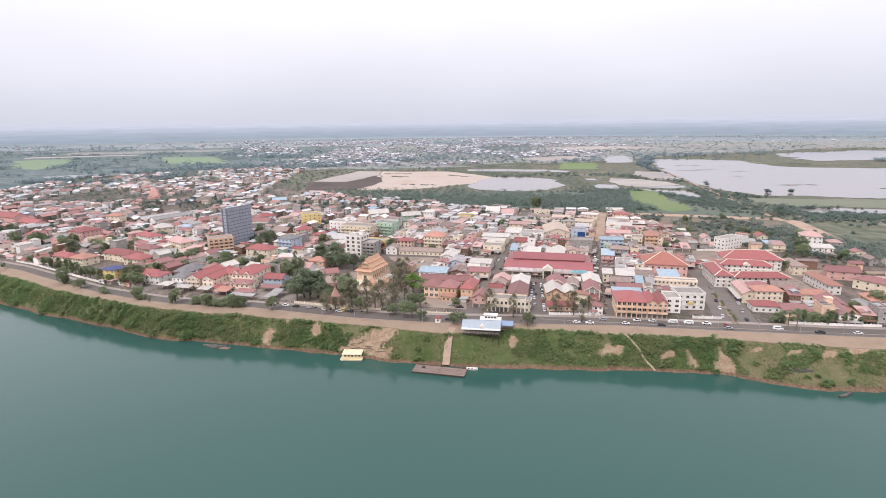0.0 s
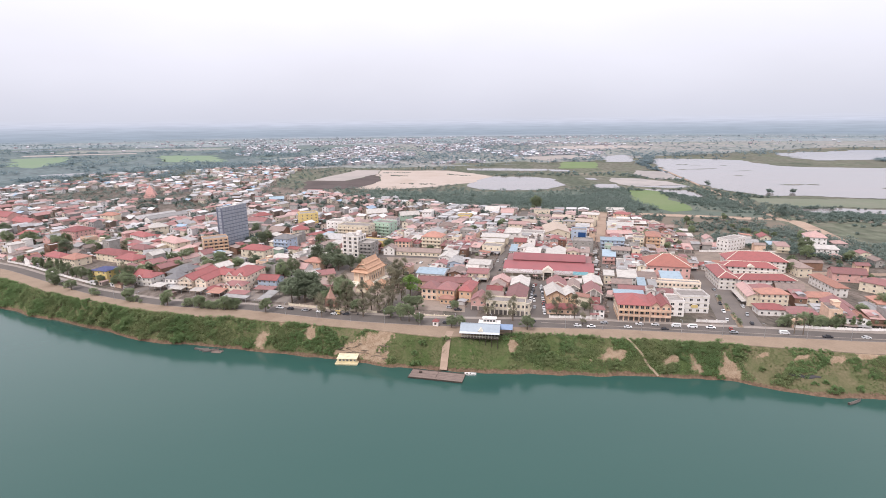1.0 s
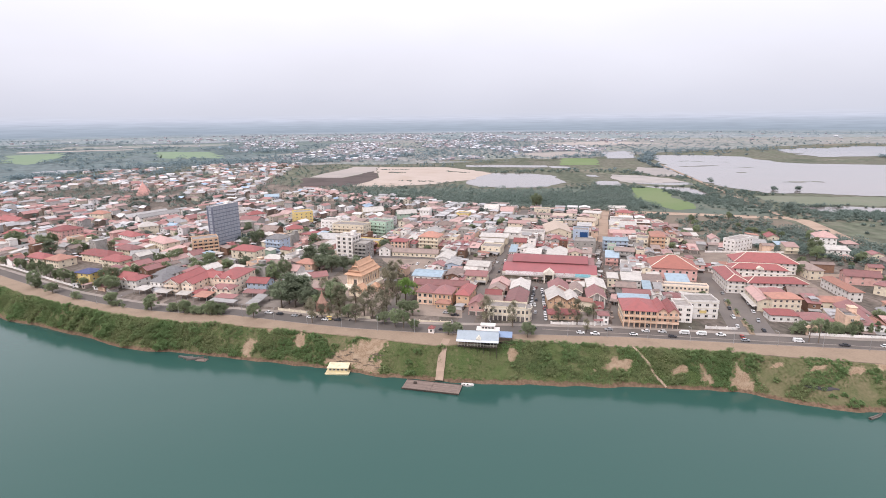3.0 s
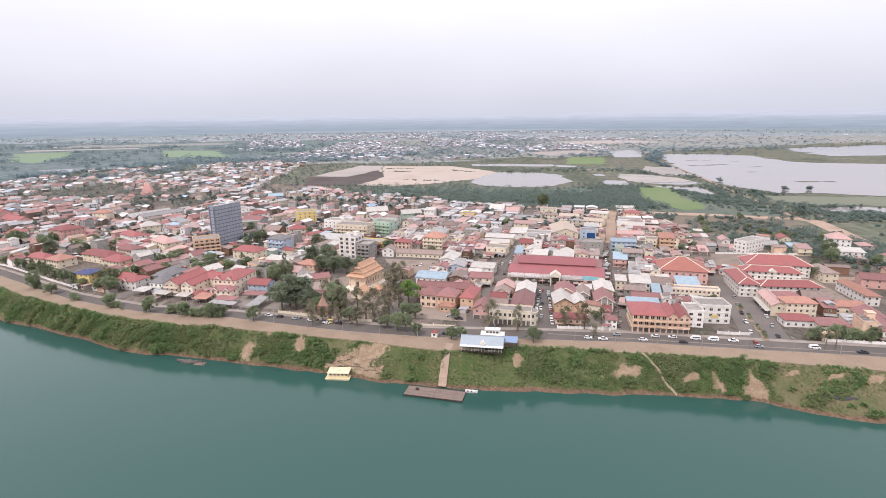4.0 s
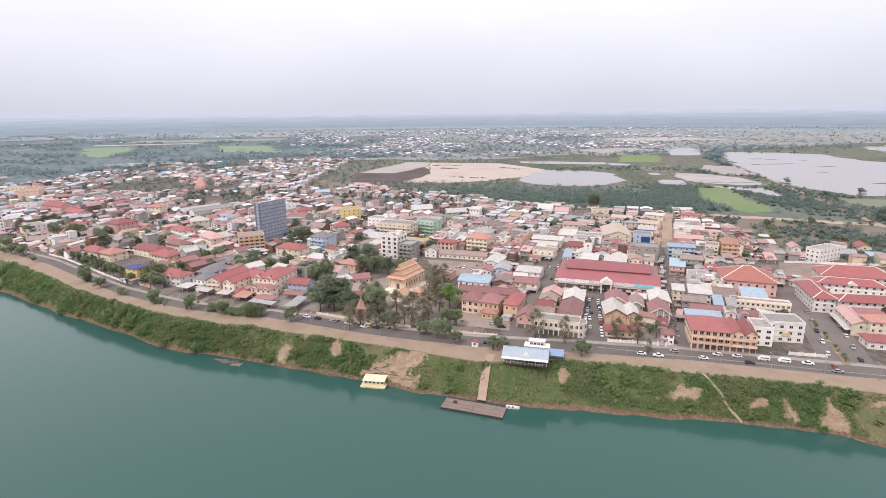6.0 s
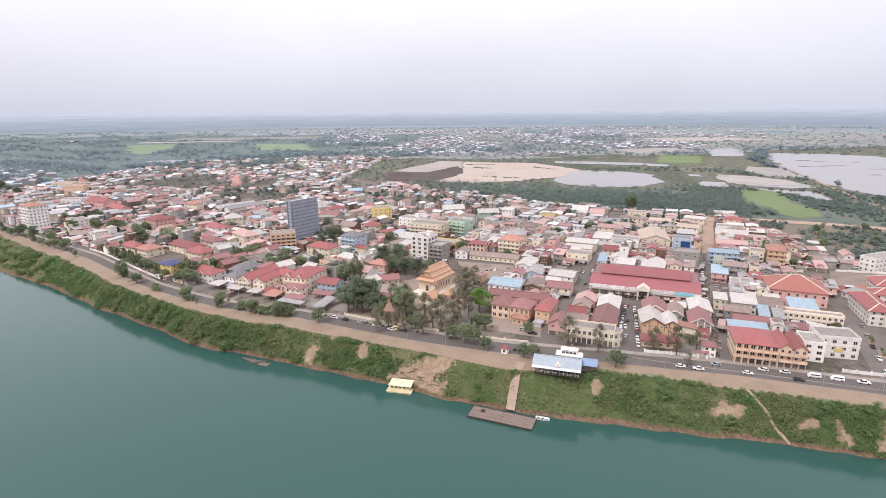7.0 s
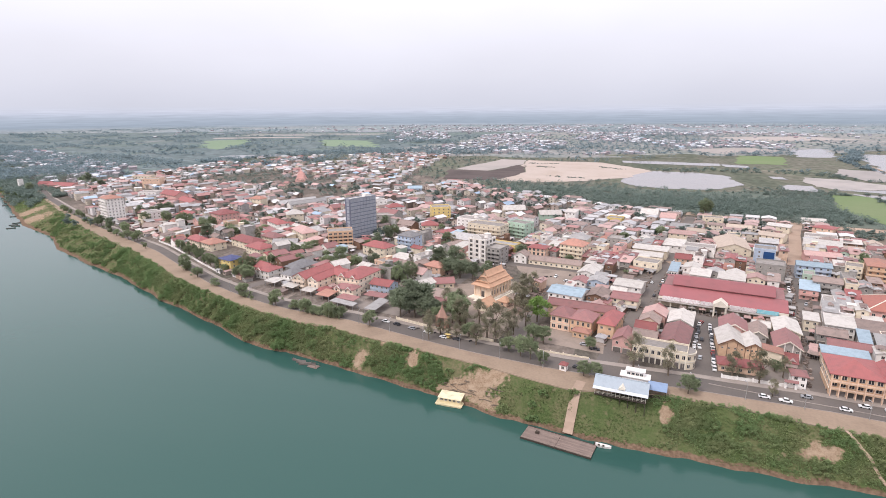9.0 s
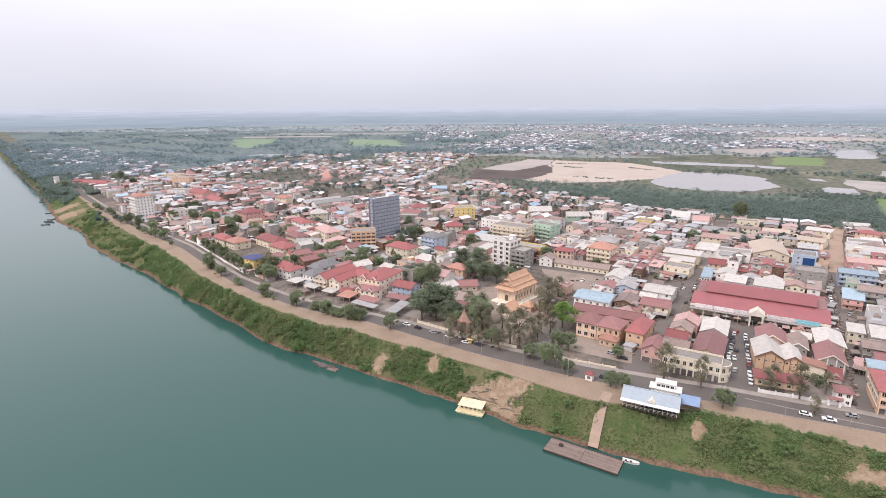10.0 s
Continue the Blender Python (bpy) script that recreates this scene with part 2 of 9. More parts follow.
def land_mat(name, cols, scale, cell, rough=0.95):
    """Patchwork of plots in soil and crop colours, haze-tinted for the far plains, blended with broad noise."""
    m = bpy.data.materials.new(name)
    m.use_nodes = True
    n, l = m.node_tree.nodes, m.node_tree.links
    b = n["Principled BSDF"]
    b.inputs["Roughness"].default_value = rough
    b.inputs["Specular IOR Level"].default_value = 0.1
    tc = n.new("ShaderNodeTexCoord")
    mp = n.new("ShaderNodeMapping")
    mp.inputs["Rotation"].default_value = (0, 0, radians(20))
    mp.inputs["Scale"].default_value = (1.0, 0.55, 1)
    l.new(tc.outputs["Object"], mp.inputs[0])
    vor = n.new("ShaderNodeTexVoronoi")
    vor.inputs["Scale"].default_value = cell
    vor.distance = "CHEBYCHEV"
    l.new(mp.outputs[0], vor.inputs["Vector"])
    sep = n.new("ShaderNodeSeparateXYZ")
    l.new(vor.outputs["Color"], sep.inputs[0])
    nz = n.new("ShaderNodeTexNoise")
    nz.inputs["Scale"].default_value, nz.inputs["Detail"].default_value = scale, 8.0
    l.new(mp.outputs[0], nz.inputs["Vector"])
    add = n.new("ShaderNodeMath")
    add.operation = "MULTIPLY_ADD"
    l.new(sep.outputs[0], add.inputs[0])
    add.inputs[1].default_value = 0.45
    sh = n.new("ShaderNodeMapRange")
    sh.inputs["From Min"].default_value, sh.inputs["From Max"].default_value = 0.3, 0.7
    sh.inputs["To Max"].default_value = 0.55
    l.new(nz.outputs[0], sh.inputs[0])
    l.new(sh.outputs[0], add.inputs[2])
    ramp = n.new("ShaderNodeValToRGB")
    el = ramp.color_ramp.elements
    el[0].position, el[0].color = 0.12, (*cols[0], 1)
    el[1].position, el[1].color = 0.9, (*cols[-1], 1)
    for i, c in enumerate(cols[1:-1]):
        el.new(0.12 + 0.78 * (i + 1) / (len(cols) - 1)).color = (*c, 1)
    l.new(add.outputs[0], ramp.inputs[0])
    fine = n.new("ShaderNodeTexNoise")
    fine.inputs["Scale"].default_value, fine.inputs["Detail"].default_value = scale * 9, 5.0
    l.new(mp.outputs[0], fine.inputs["Vector"])
    fr = n.new("ShaderNodeMapRange")
    fr.inputs["From Min"].default_value, fr.inputs["From Max"].default_value = 0.3, 0.7
    fr.inputs["To Min"].default_value, fr.inputs["To Max"].default_value = 0.68, 1.32
    l.new(fine.outputs[0], fr.inputs[0])
    mul = n.new("ShaderNodeMixRGB")
    mul.blend_type, mul.inputs[0].default_value = "MULTIPLY", 1.0
    l.new(ramp.outputs[0], mul.inputs[1])
    l.new(fr.outputs[0], mul.inputs[2])
    l.new(mul.outputs[0], b.inputs["Base Color"])
    return m


M_TOWN = land_mat("bare_town_ground", ((0.105, 0.098, 0.078), (0.14, 0.12, 0.104), (0.19, 0.158, 0.137), (0.265, 0.22, 0.188)), 0.05, 0.05)
M_PLAIN = land_mat("olive_scrubland", ((0.095, 0.11, 0.082), (0.13, 0.138, 0.104), (0.165, 0.158, 0.128), (0.135, 0.15, 0.108), (0.235, 0.205, 0.17)), 0.014, 0.012)
# Far plains with haze painted in, bluer and paler with distance
M_LOWLAND = land_mat("haze_tinted_lowland", ((0.105, 0.138, 0.14), (0.135, 0.172, 0.176), (0.163, 0.195, 0.2), (0.148, 0.188, 0.175), (0.225, 0.232, 0.235)), 0.008, 0.006)
M_DRYLAND = land_mat("haze_tinted_dry_plain", ((0.2, 0.22, 0.215), (0.25, 0.262, 0.252), (0.3, 0.288, 0.28), (0.24, 0.262, 0.24), (0.355, 0.32, 0.305)), 0.008, 0.007)
M_HAZEPLAIN = land_mat("haze_pale_plain", ((0.215, 0.26, 0.285), (0.25, 0.29, 0.31), (0.29, 0.305, 0.315), (0.245, 0.29, 0.298), (0.335, 0.335, 0.345)), 0.006, 0.0045)
M_FALLOW = mat("pinkish_fallow_field", (0.37, 0.325, 0.305), 0.95, 0.3, scale=0.012, fine=0.1, stain=(0.29, 0.275, 0.255))


def bank_mat():
    """Bank ground: lush and dry grass, bare earth and mud, mixed by the bank's own attributes with ragged edges."""
    m = bpy.data.materials.new("river_bank")
    m.use_nodes = True
    n, l = m.node_tree.nodes, m.node_tree.links
    b = n["Principled BSDF"]
    b.inputs["Roughness"].default_value, b.inputs["Specular IOR Level"].default_value = 0.95, 0.1
    tc = n.new("ShaderNodeTexCoord")

    def noise_at(scale, detail=6.0):
        t = n.new("ShaderNodeTexNoise")
        t.inputs["Scale"].default_value, t.inputs["Detail"].default_value = scale, detail
        l.new(tc.outputs["Object"], t.inputs["Vector"])
        return t.outputs[0]

    def two(fac, a, b_, lo=0.35, hi=0.65):
        mr, mx = n.new("ShaderNodeMapRange"), n.new("ShaderNodeMixRGB")
        mr.inputs["From Min"].default_value, mr.inputs["From Max"].default_value = lo, hi
        l.new(fac, mr.inputs[0])
        l.new(mr.outputs[0], mx.inputs[0])
        for slot, c in ((1, a), (2, b_)):
            if isinstance(c, tuple):
                mx.inputs[slot].default_value = (*c, 1)
            else:
                l.new(c, mx.inputs[slot])
        return mx.outputs[0]

    def ragged(name, amount=1.1):
        at, add = n.new("ShaderNodeAttribute"), n.new("ShaderNodeMath")
        at.attribute_name = name
        add.operation = "MULTIPLY_ADD"
        sub = n.new("ShaderNodeMath")
        sub.operation = "SUBTRACT"
        l.new(noise_at(0.7), sub.inputs[0])
        sub.inputs[1].default_value = 0.5
        l.new(sub.outputs[0], add.inputs[0])
        add.inputs[1].default_value = amount
        l.new(at.outputs["Fac"], add.inputs[2])
        return add.outputs[0]

    lush = two(noise_at(0.13), two(noise_at(1.6), (0.06, 0.09, 0.032), (0.1, 0.13, 0.05)), two(noise_at(1.3), (0.098, 0.115, 0.048), (0.155, 0.15, 0.08)), 0.4, 0.62)
    dry = two(noise_at(0.18), two(noise_at(1.4), (0.095, 0.108, 0.05), (0.14, 0.14, 0.072)), two(noise_at(1.1), (0.135, 0.128, 0.07), (0.195, 0.165, 0.1)), 0.4, 0.6)
    soil = two(noise_at(0.5), two(noise_at(2.2), (0.24, 0.165, 0.11), (0.34, 0.25, 0.175)), (0.38, 0.29, 0.21), 0.45, 0.7)
    mud = two(noise_at(0.9), (0.12, 0.08, 0.055), (0.215, 0.145, 0.10))
    col = two(ragged("dry"), lush, dry, 0.4, 0.6)
    col = two(ragged("soil", 0.9), col, soil, 0.42, 0.58)
    col = two(ragged("mud", 0.8), col, mud, 0.42, 0.58)
    l.new(col, b.inputs["Base Color"])
    bp = n.new("ShaderNodeBump")
    bp.inputs["Strength"].default_value, bp.inputs["Distance"].default_value = 0.6, 0.35
    l.new(noise_at(1.8), bp.inputs["Height"])
    l.new(bp.outputs[0], b.inputs["Normal"])
    return m


M_BANK = bank_mat()

# ---- building helpers ----
def link_mesh(name, verts, faces, material, parent=None, mats=None, fmat=None):
    me = bpy.data.meshes.new(name)
    me.from_pydata([tuple(v) for v in verts], [], [tuple(f) for f in faces])
    for m in (mats or [material]):
        me.materials.append(m)
    if fmat is not None:
        me.polygons.foreach_set("material_index", np.asarray(fmat, dtype=np.int32))
    ob = new(name, me)
    if parent is not None:
        ob.parent = parent
    return ob


def part(name, bm, material, parent, label=""):
    me = bpy.data.meshes.new(name)
    bmesh.ops.recalc_face_normals(bm, faces=bm.faces)
    bm.to_mesh(me)
    bm.free()
    me.materials.append(material)
    ob = new(name, me)
    ob.parent = parent
    return tagged(ob, label) if label else ob


def box(bm, x0, y0, z0, x1, y1, z1):
    v = [bm.verts.new(p) for p in ((x0, y0, z0), (x1, y0, z0), (x1, y1, z0), (x0, y1, z0), (x0, y0, z1), (x1, y0, z1), (x1, y1, z1), (x0, y1, z1))]
    for f in ((3, 2, 1, 0), (4, 5, 6, 7), (0, 1, 5, 4), (1, 2, 6, 5), (2, 3, 7, 6), (3, 0, 4, 7)):
        bm.faces.new([v[i] for i in f])


def boxes(*bs):
    bm = bmesh.new()
    for b in bs:
        box(bm, *b)
    return bm


def slab(bm, quad, th):
    """A sheet of the given thickness hung below four corners."""
    a = [bm.verts.new(p) for p in quad]
    c = [bm.verts.new((p[0], p[1], p[2] - th)) for p in quad]
    k = len(quad)
    bm.faces.new(a)
    bm.faces.new(c[::-1])
    for i in range(k):
        bm.faces.new((a[i], c[i], c[(i + 1) % k], a[(i + 1) % k]))


def cyl(bm, x, y, z0, z1, r0, r1, n=8):
    a = [bm.verts.new((x + r0 * math.cos(i * 2 * math.pi / n), y + r0 * math.sin(i * 2 * math.pi / n), z0)) for i in range(n)]
    b = [bm.verts.new((x + r1 * math.cos(i * 2 * math.pi / n), y + r1 * math.sin(i * 2 * math.pi / n), z1)) for i in range(n)]
    for i in range(n):
        bm.faces.new((a[i], a[(i + 1) % n], b[(i + 1) % n], b[i]))
    bm.faces.new(a[::-1])
    bm.faces.new(b)


def mesh_of(name, bm, mats):
    me = bpy.data.meshes.new(name)
    bmesh.ops.recalc_face_normals(bm, faces=bm.faces)
    bm.to_mesh(me)
    bm.free()
    for m in mats:
        me.materials.append(m)
    return me


def framed(name, rim, pane, xs, zs, holes, proud, deep):
    """A panel on the plane y = -proud, laid out by the lines xs and zs; the cells in holes are set back as panes."""
    bm = bmesh.new()
    g = [[bm.verts.new((x, -proud, z)) for z in zs] for x in xs]
    for i in range(len(xs) - 1):
        for k in range(len(zs) - 1):
            q = [g[i][k], g[i + 1][k], g[i + 1][k + 1], g[i][k + 1]]
            if (i, k) in holes:
                r = [bm.verts.new((v.co.x, deep - proud, v.co.z)) for v in q]
                for n in range(4):
                    bm.faces.new((q[n], q[(n + 1) % 4], r[(n + 1) % 4], r[n]))
                bm.faces.new(r).material_index = 1
            else:
                bm.faces.new(q)
    edge = [g[i][0] for i in range(len(xs))] + [g[-1][k] for k in range(1, len(zs))] + [g[i][-1] for i in range(len(xs) - 2, -1, -1)] + [g[0][k] for k in range(len(zs) - 2, 0, -1)]
    back = [bm.verts.new((v.co.x, 0.05, v.co.z)) for v in edge]
    for n in range(len(edge)):
        bm.faces.new((edge[n], back[n], back[(n + 1) % len(edge)], edge[(n + 1) % len(edge)]))
    me = bpy.data.meshes.new(name)
    bmesh.ops.recalc_face_normals(bm, faces=bm.faces)
    bm.to_mesh(me)
    bm.free()
    me.materials.append(rim)
    me.materials.append(pane)
    return me


WIN = framed("window", M_FRAME, M_GLASS, (-0.5, -0.42, -0.03, 0.03, 0.42, 0.5), (0, 0.08, 0.92, 1), {(1, 1), (3, 1)}, 0.07, 0.06)
FRAME = framed("window", M_FRAME, M_FRAME, (-0.5, -0.42, -0.03, 0.03, 0.42, 0.5), (0, 0.08, 0.92, 1), {(1, 1), (3, 1)}, 0.07, 0.075)
PANE = mesh_of("pane", boxes((-0.44, -0.015, 0.06, 0.44, -0.008, 0.94)), [M_GLASS])
SHOP = framed("shopfront", M_FRAME, M_SHUT, (-0.5, -0.46, 0.46, 0.5), (0, 0.9, 1), {(1, 0)}, 0.1, 0.09)


def put(name, me, parent, x, y, z, sx=1, sz=1, turn=0):
    ob = new(name, me)
    ob.parent = parent
    ob.matrix_basis = Matrix.LocRotScale((x, y, z), Euler((0, 0, radians(turn))), (sx, 1, sz))
    return ob


def window(parent, x, y, z, w, h, turn=0, fine=False):
    """A window; close to the river its glass is a part of its own."""
    ob = put("window", FRAME if fine else WIN, parent, x, y, z, w, h, turn)
    if fine:
        new("pane", PANE).parent = ob
    return ob


def empty(name, x, y, rot, z=0.0):
    ob = new(name)
    ob.matrix_basis = pose(x, y, z, 0, 0, rot)
    ob.empty_display_size = 0.5
    return ob


def gable_roof(name, w, d, z, rh, over, material, parent, along="x", th=0.18, hole=None):
    bm = bmesh.new()
    W, D = w / 2 + over, d / 2 + over
    if along == "x":
        drop = rh * over / (d / 2)
        slab(bm, [(-W, -D, z - drop), (W, -D, z - drop), (W, 0, z + rh), (-W, 0, z + rh)], th)
        slab(bm, [(W, D, z - drop), (-W, D, z - drop), (-W, 0, z + rh), (W, 0, z + rh)], th)
        box(bm, -W, -0.2, z + rh - 0.1, W, 0.2, z + rh + 0.09)
    else:
        drop = rh * over / (w / 2)
        slab(bm, [(-W, D, z - drop), (-W, -D, z - drop), (0, -D, z + rh), (0, D, z + rh)], th)
        slab(bm, [(W, -D, z - drop), (W, D, z - drop), (0, D, z + rh), (0, -D, z + rh)], th)
        box(bm, -0.2, -D, z + rh - 0.1, 0.2, D, z + rh + 0.09)
    return part(name, bm, material, parent)


def beam(bm, a, b, r):
    """A square bar from a to b."""
    a, b = Vector(a), Vector(b)
    d = (b - a).normalized()
    s = d.cross(Vector((0, 0, 1)))
    s = (s if s.length > 0.01 else Vector((1, 0, 0))).normalized() * r
    u = s.cross(d).normalized() * r
    A = [bm.verts.new(a + s * i + u * j) for i, j in ((-1, -1), (1, -1), (1, 1), (-1, 1))]
    B = [bm.verts.new(b + s * i + u * j) for i, j in ((-1, -1), (1, -1), (1, 1), (-1, 1))]
    for i in range(4):
        bm.faces.new((A[i], A[(i + 1) % 4], B[(i + 1) % 4], B[i]))
    bm.faces.new(A[::-1])
    bm.faces.new(B)


def ridge_caps(w, d, z, rh, over, parent, material):
    """Cream mortar caps along the ridge and the four hips, each its own part."""
    W, D = w / 2 + over, d / 2 + over
    k = min(W, D)
    rx, ry = max(W - k, 0.15), max(D - k, 0.15)
    for a, b in (((-W, -D, z), (-rx, -ry, z + rh)), ((W, -D, z), (rx, -ry, z + rh)), ((W, D, z), (rx, ry, z + rh)), ((-W, D, z), (-rx, ry, z + rh)), ((-rx, -ry, z + rh), (rx, ry, z + rh))):
        bm = bmesh.new()
        beam(bm, a, b, 0.2)
        part("ridge_cap", bm, material, parent)


def gable_walls(w, d, h, rh, along):
    """Walls with their gable ends, as one closed prism."""
    bm = bmesh.new()
    W, D = w / 2, d / 2
    t = 0.2
    if along == "x":
        prof = [(-D, 0), (D, 0), (D, h), (0, h + rh - t), (-D, h)]
        a = [bm.verts.new((-W, p, q)) for p, q in prof]
        b = [bm.verts.new((W, p, q)) for p, q in prof]
    else:
        prof = [(-W, 0), (W, 0), (W, h), (0, h + rh - t), (-W, h)]
        a = [bm.verts.new((p, -D, q)) for p, q in prof]
        b = [bm.verts.new((p, D, q)) for p, q in prof]
    bm.faces.new(a)
    bm.faces.new(b[::-1])
    for i in range(5):
        bm.faces.new((a[i], a[(i + 1) % 5], b[(i + 1) % 5], b[i]))
    return bm


def hip_roof(name, w, d, z, rh, over, material, parent, th=0.22, flat=0.0):
    bm = bmesh.new()
    W, D = w / 2 + over, d / 2 + over
    k = min(W, D) * (1 - flat)
    rx, ry = max(W - k, 0.15), max(D - k, 0.15)
    lo = [bm.verts.new(p) for p in ((-W, -D, z - th), (W, -D, z - th), (W, D, z - th), (-W, D, z - th))]
    e = [bm.verts.new(p) for p in ((-W, -D, z), (W, -D, z), (W, D, z), (-W, D, z))]
    t = [bm.verts.new(p) for p in ((-rx, -ry, z + rh), (rx, -ry, z + rh), (rx, ry, z + rh), (-rx, ry, z + rh))]
    bm.faces.new(lo[::-1])
    bm.faces.new(t)
    for i in range(4):
        j = (i + 1) % 4
        bm.faces.new((lo[i], lo[j], e[j], e[i]))
        bm.faces.new((e[i], e[j], t[j], t[i]))
    return part(name, bm, material, parent)


def flat_roof(w, d, z, material, wallm, parent):
    part("roof", boxes((-w / 2 + 0.2, -d / 2 + 0.2, z - 0.1, w / 2 - 0.2, d / 2 - 0.2, z + 0.12)), material, parent)
    W, D, p = w / 2 + 0.08, d / 2 + 0.08, 0.8
    part("parapet", boxes((-W, -D, z - 0.12, W, -D + 0.25, z + p), (-W, D - 0.25, z - 0.12, W, D, z + p), (-W, -D + 0.25, z - 0.12, -W + 0.25, D - 0.25, z + p), (W - 0.25, -D + 0.25, z - 0.12, W, D - 0.25, z + p)), wallm, parent)


NUM = {1: "single-storey", 2: "two-storey", 3: "three-storey", 4: "four-storey", 5: "five-storey", 6: "six-storey", 7: "seven-storey", 8: "eight-storey"}


def building(name, x, y, rot, w, d, floors, wall, roof, shape="gable", fh=2.7, rh=None, along="x", cols=None, scols=None, over=0.6, label=None, category="house", group="", shop=False,
             balcony=False, tank=False, z=0.0, awning=None, trim=False, win=(1.1, 1.2), solid=False, fronts=99, caps=False):
    ob = new(name, bpy.data.meshes.new(name)) if solid else empty(name, x, y, rot, z)
    if solid:
        ob.matrix_basis = pose(x, y, z, 0, 0, rot)

    def walls(bm):
        if not solid:
            return part("wall", bm, wm, ob)
        bmesh.ops.recalc_face_normals(bm, faces=bm.faces)
        bm.to_mesh(ob.data)
        bm.free()
        ob.data.materials.append(wm)

    h = floors * fh
    wm, rm = WALLS[wall], ROOFS[roof]
    span = d if along == "x" else w
    rh = rh if rh is not None else span * 0.27
    if shape == "gable":
        walls(gable_walls(w, d, h, rh, along))
        gable_roof("roof", w, d, h, rh, over, rm, ob, along)
    elif shape == "hip":
        walls(boxes((-w / 2, -d / 2, 0, w / 2, d / 2, h)))
        hip_roof("roof", w, d, h + 0.05, rh, over, rm, ob)
        if caps:
            ridge_caps(w, d, h + 0.05, rh, over, ob, M_TRIM)
    elif shape == "shed":
        bm = bmesh.new()
        W, D, s = w / 2, d / 2, d * 0.12
        a = [bm.verts.new(p) for p in ((-W, -D, 0), (-W, D, 0), (-W, D, h + s), (-W, -D, h))]
        b = [bm.verts.new(p) for p in ((W, -D, 0), (W, D, 0), (W, D, h + s), (W, -D, h))]
        bm.faces.new(a)
        bm.faces.new(b[::-1])
        for i in range(4):
            bm.faces.new((a[i], a[(i + 1) % 4], b[(i + 1) % 4], b[i]))
        walls(bm)
        bm = bmesh.new()
        e = over * s / d
        slab(bm, [(-W - over, -D - over, h + 0.22 - e), (W + over, -D - over, h + 0.22 - e), (W + over, D + over, h + s + 0.22 + e), (-W - over, D + over, h + s + 0.22 + e)], 0.16)
        part("roof", bm, rm, ob)
    else:
        walls(boxes((-w / 2, -d / 2, 0, w / 2, d / 2, h)))
        flat_roof(w, d, h + 0.1, rm, wm, ob)
        if tank:
            part("stair_head", boxes((w * 0.1, d * 0.05, h + 0.2, w * 0.1 + 3, d * 0.05 + 3.4, h + 2.9), (w * 0.1 - 0.3, d * 0.05 - 0.3, h + 2.9, w * 0.1 + 3.3, d * 0.05 + 3.7, h + 3.1)), wm, ob)
    if trim:
        for k in range(1, floors + 1):
            zz = k * fh - 0.35
            part("trim", boxes((-w / 2 - 0.15, -d / 2 - 0.15, zz, w / 2 + 0.15, -d / 2 - 0.002, zz + 0.25), (-w / 2 - 0.15, -d / 2, zz, -w / 2 - 0.002, d / 2, zz + 0.25), (w / 2 + 0.002, -d / 2, zz, w / 2 + 0.15, d / 2, zz + 0.25)), M_TRIM, ob)
    cols = cols if cols is not None else max(1, int(w / 3.6))
    scols = scols if scols is not None else max(0, int(d / 5))
    if solid and y > 330:
        scols = 0
    if solid and y > 400:
        fronts = min(fronts, 1)
    ww, wh = win
    fine = not solid and y < 285 and x > -60
    for k in range(max(0, floors - fronts), floors):
        zz = k * fh + 0.75
        for i in range(cols):
            cx = -w / 2 + w * (i + 0.5) / cols
            if k == 0 and shop:
                put("shopfront", SHOP, ob, cx, -d / 2 - 0.02, 0.02, w / cols * 0.86, fh * 0.82)
            else:
                window(ob, cx, -d / 2 - 0.02, zz, min(ww, w / cols * 0.7), wh, 0, fine)
        for i in range(scols):
            cy = -d / 2 + d * (i + 0.5) / scols
            if k or not shop:
                window(ob, -w / 2 - 0.02, cy, zz, ww, wh, -90)
                window(ob, w / 2 + 0.02, cy, zz, ww, wh, 90)
    if balcony:
        for k in range(1, floors):
            zz = k * fh
            part("balcony", boxes((-w / 2, -d / 2 - 1.3, zz - 0.15, w / 2, -d / 2 - 0.01, zz + 0.02), (-w / 2, -d / 2 - 1.3, zz + 0.02, w / 2, -d / 2 - 1.18, zz + 0.85), (-w / 2, -d / 2 - 1.18, zz + 0.02, -w / 2 + 0.12, -d / 2 - 0.01, zz + 0.85), (w / 2 - 0.12, -d / 2 - 1.18, zz + 0.02, w / 2, -d / 2 - 0.01, zz + 0.85)), wm, ob)
    if awning:
        bm = bmesh.new()
        slab(bm, [(-w / 2, -d / 2 - 2.4, fh * 0.8), (w / 2, -d / 2 - 2.4, fh * 0.8), (w / 2, -d / 2 - 0.02, fh * 0.97), (-w / 2, -d / 2 - 0.02, fh * 0.97)], 0.08)
        part("awning", bm, ROOFS[awning], ob)
    lab = label or f"{NUM[floors]} {wall if wall != 'brown' else 'brown timber'} {'house' if not shop else 'shophouse'} with a {ROOF_WORDS[roof] if shape != 'flat' else 'flat concrete'} roof"
    tagged(ob, lab, category, group)
    return ob

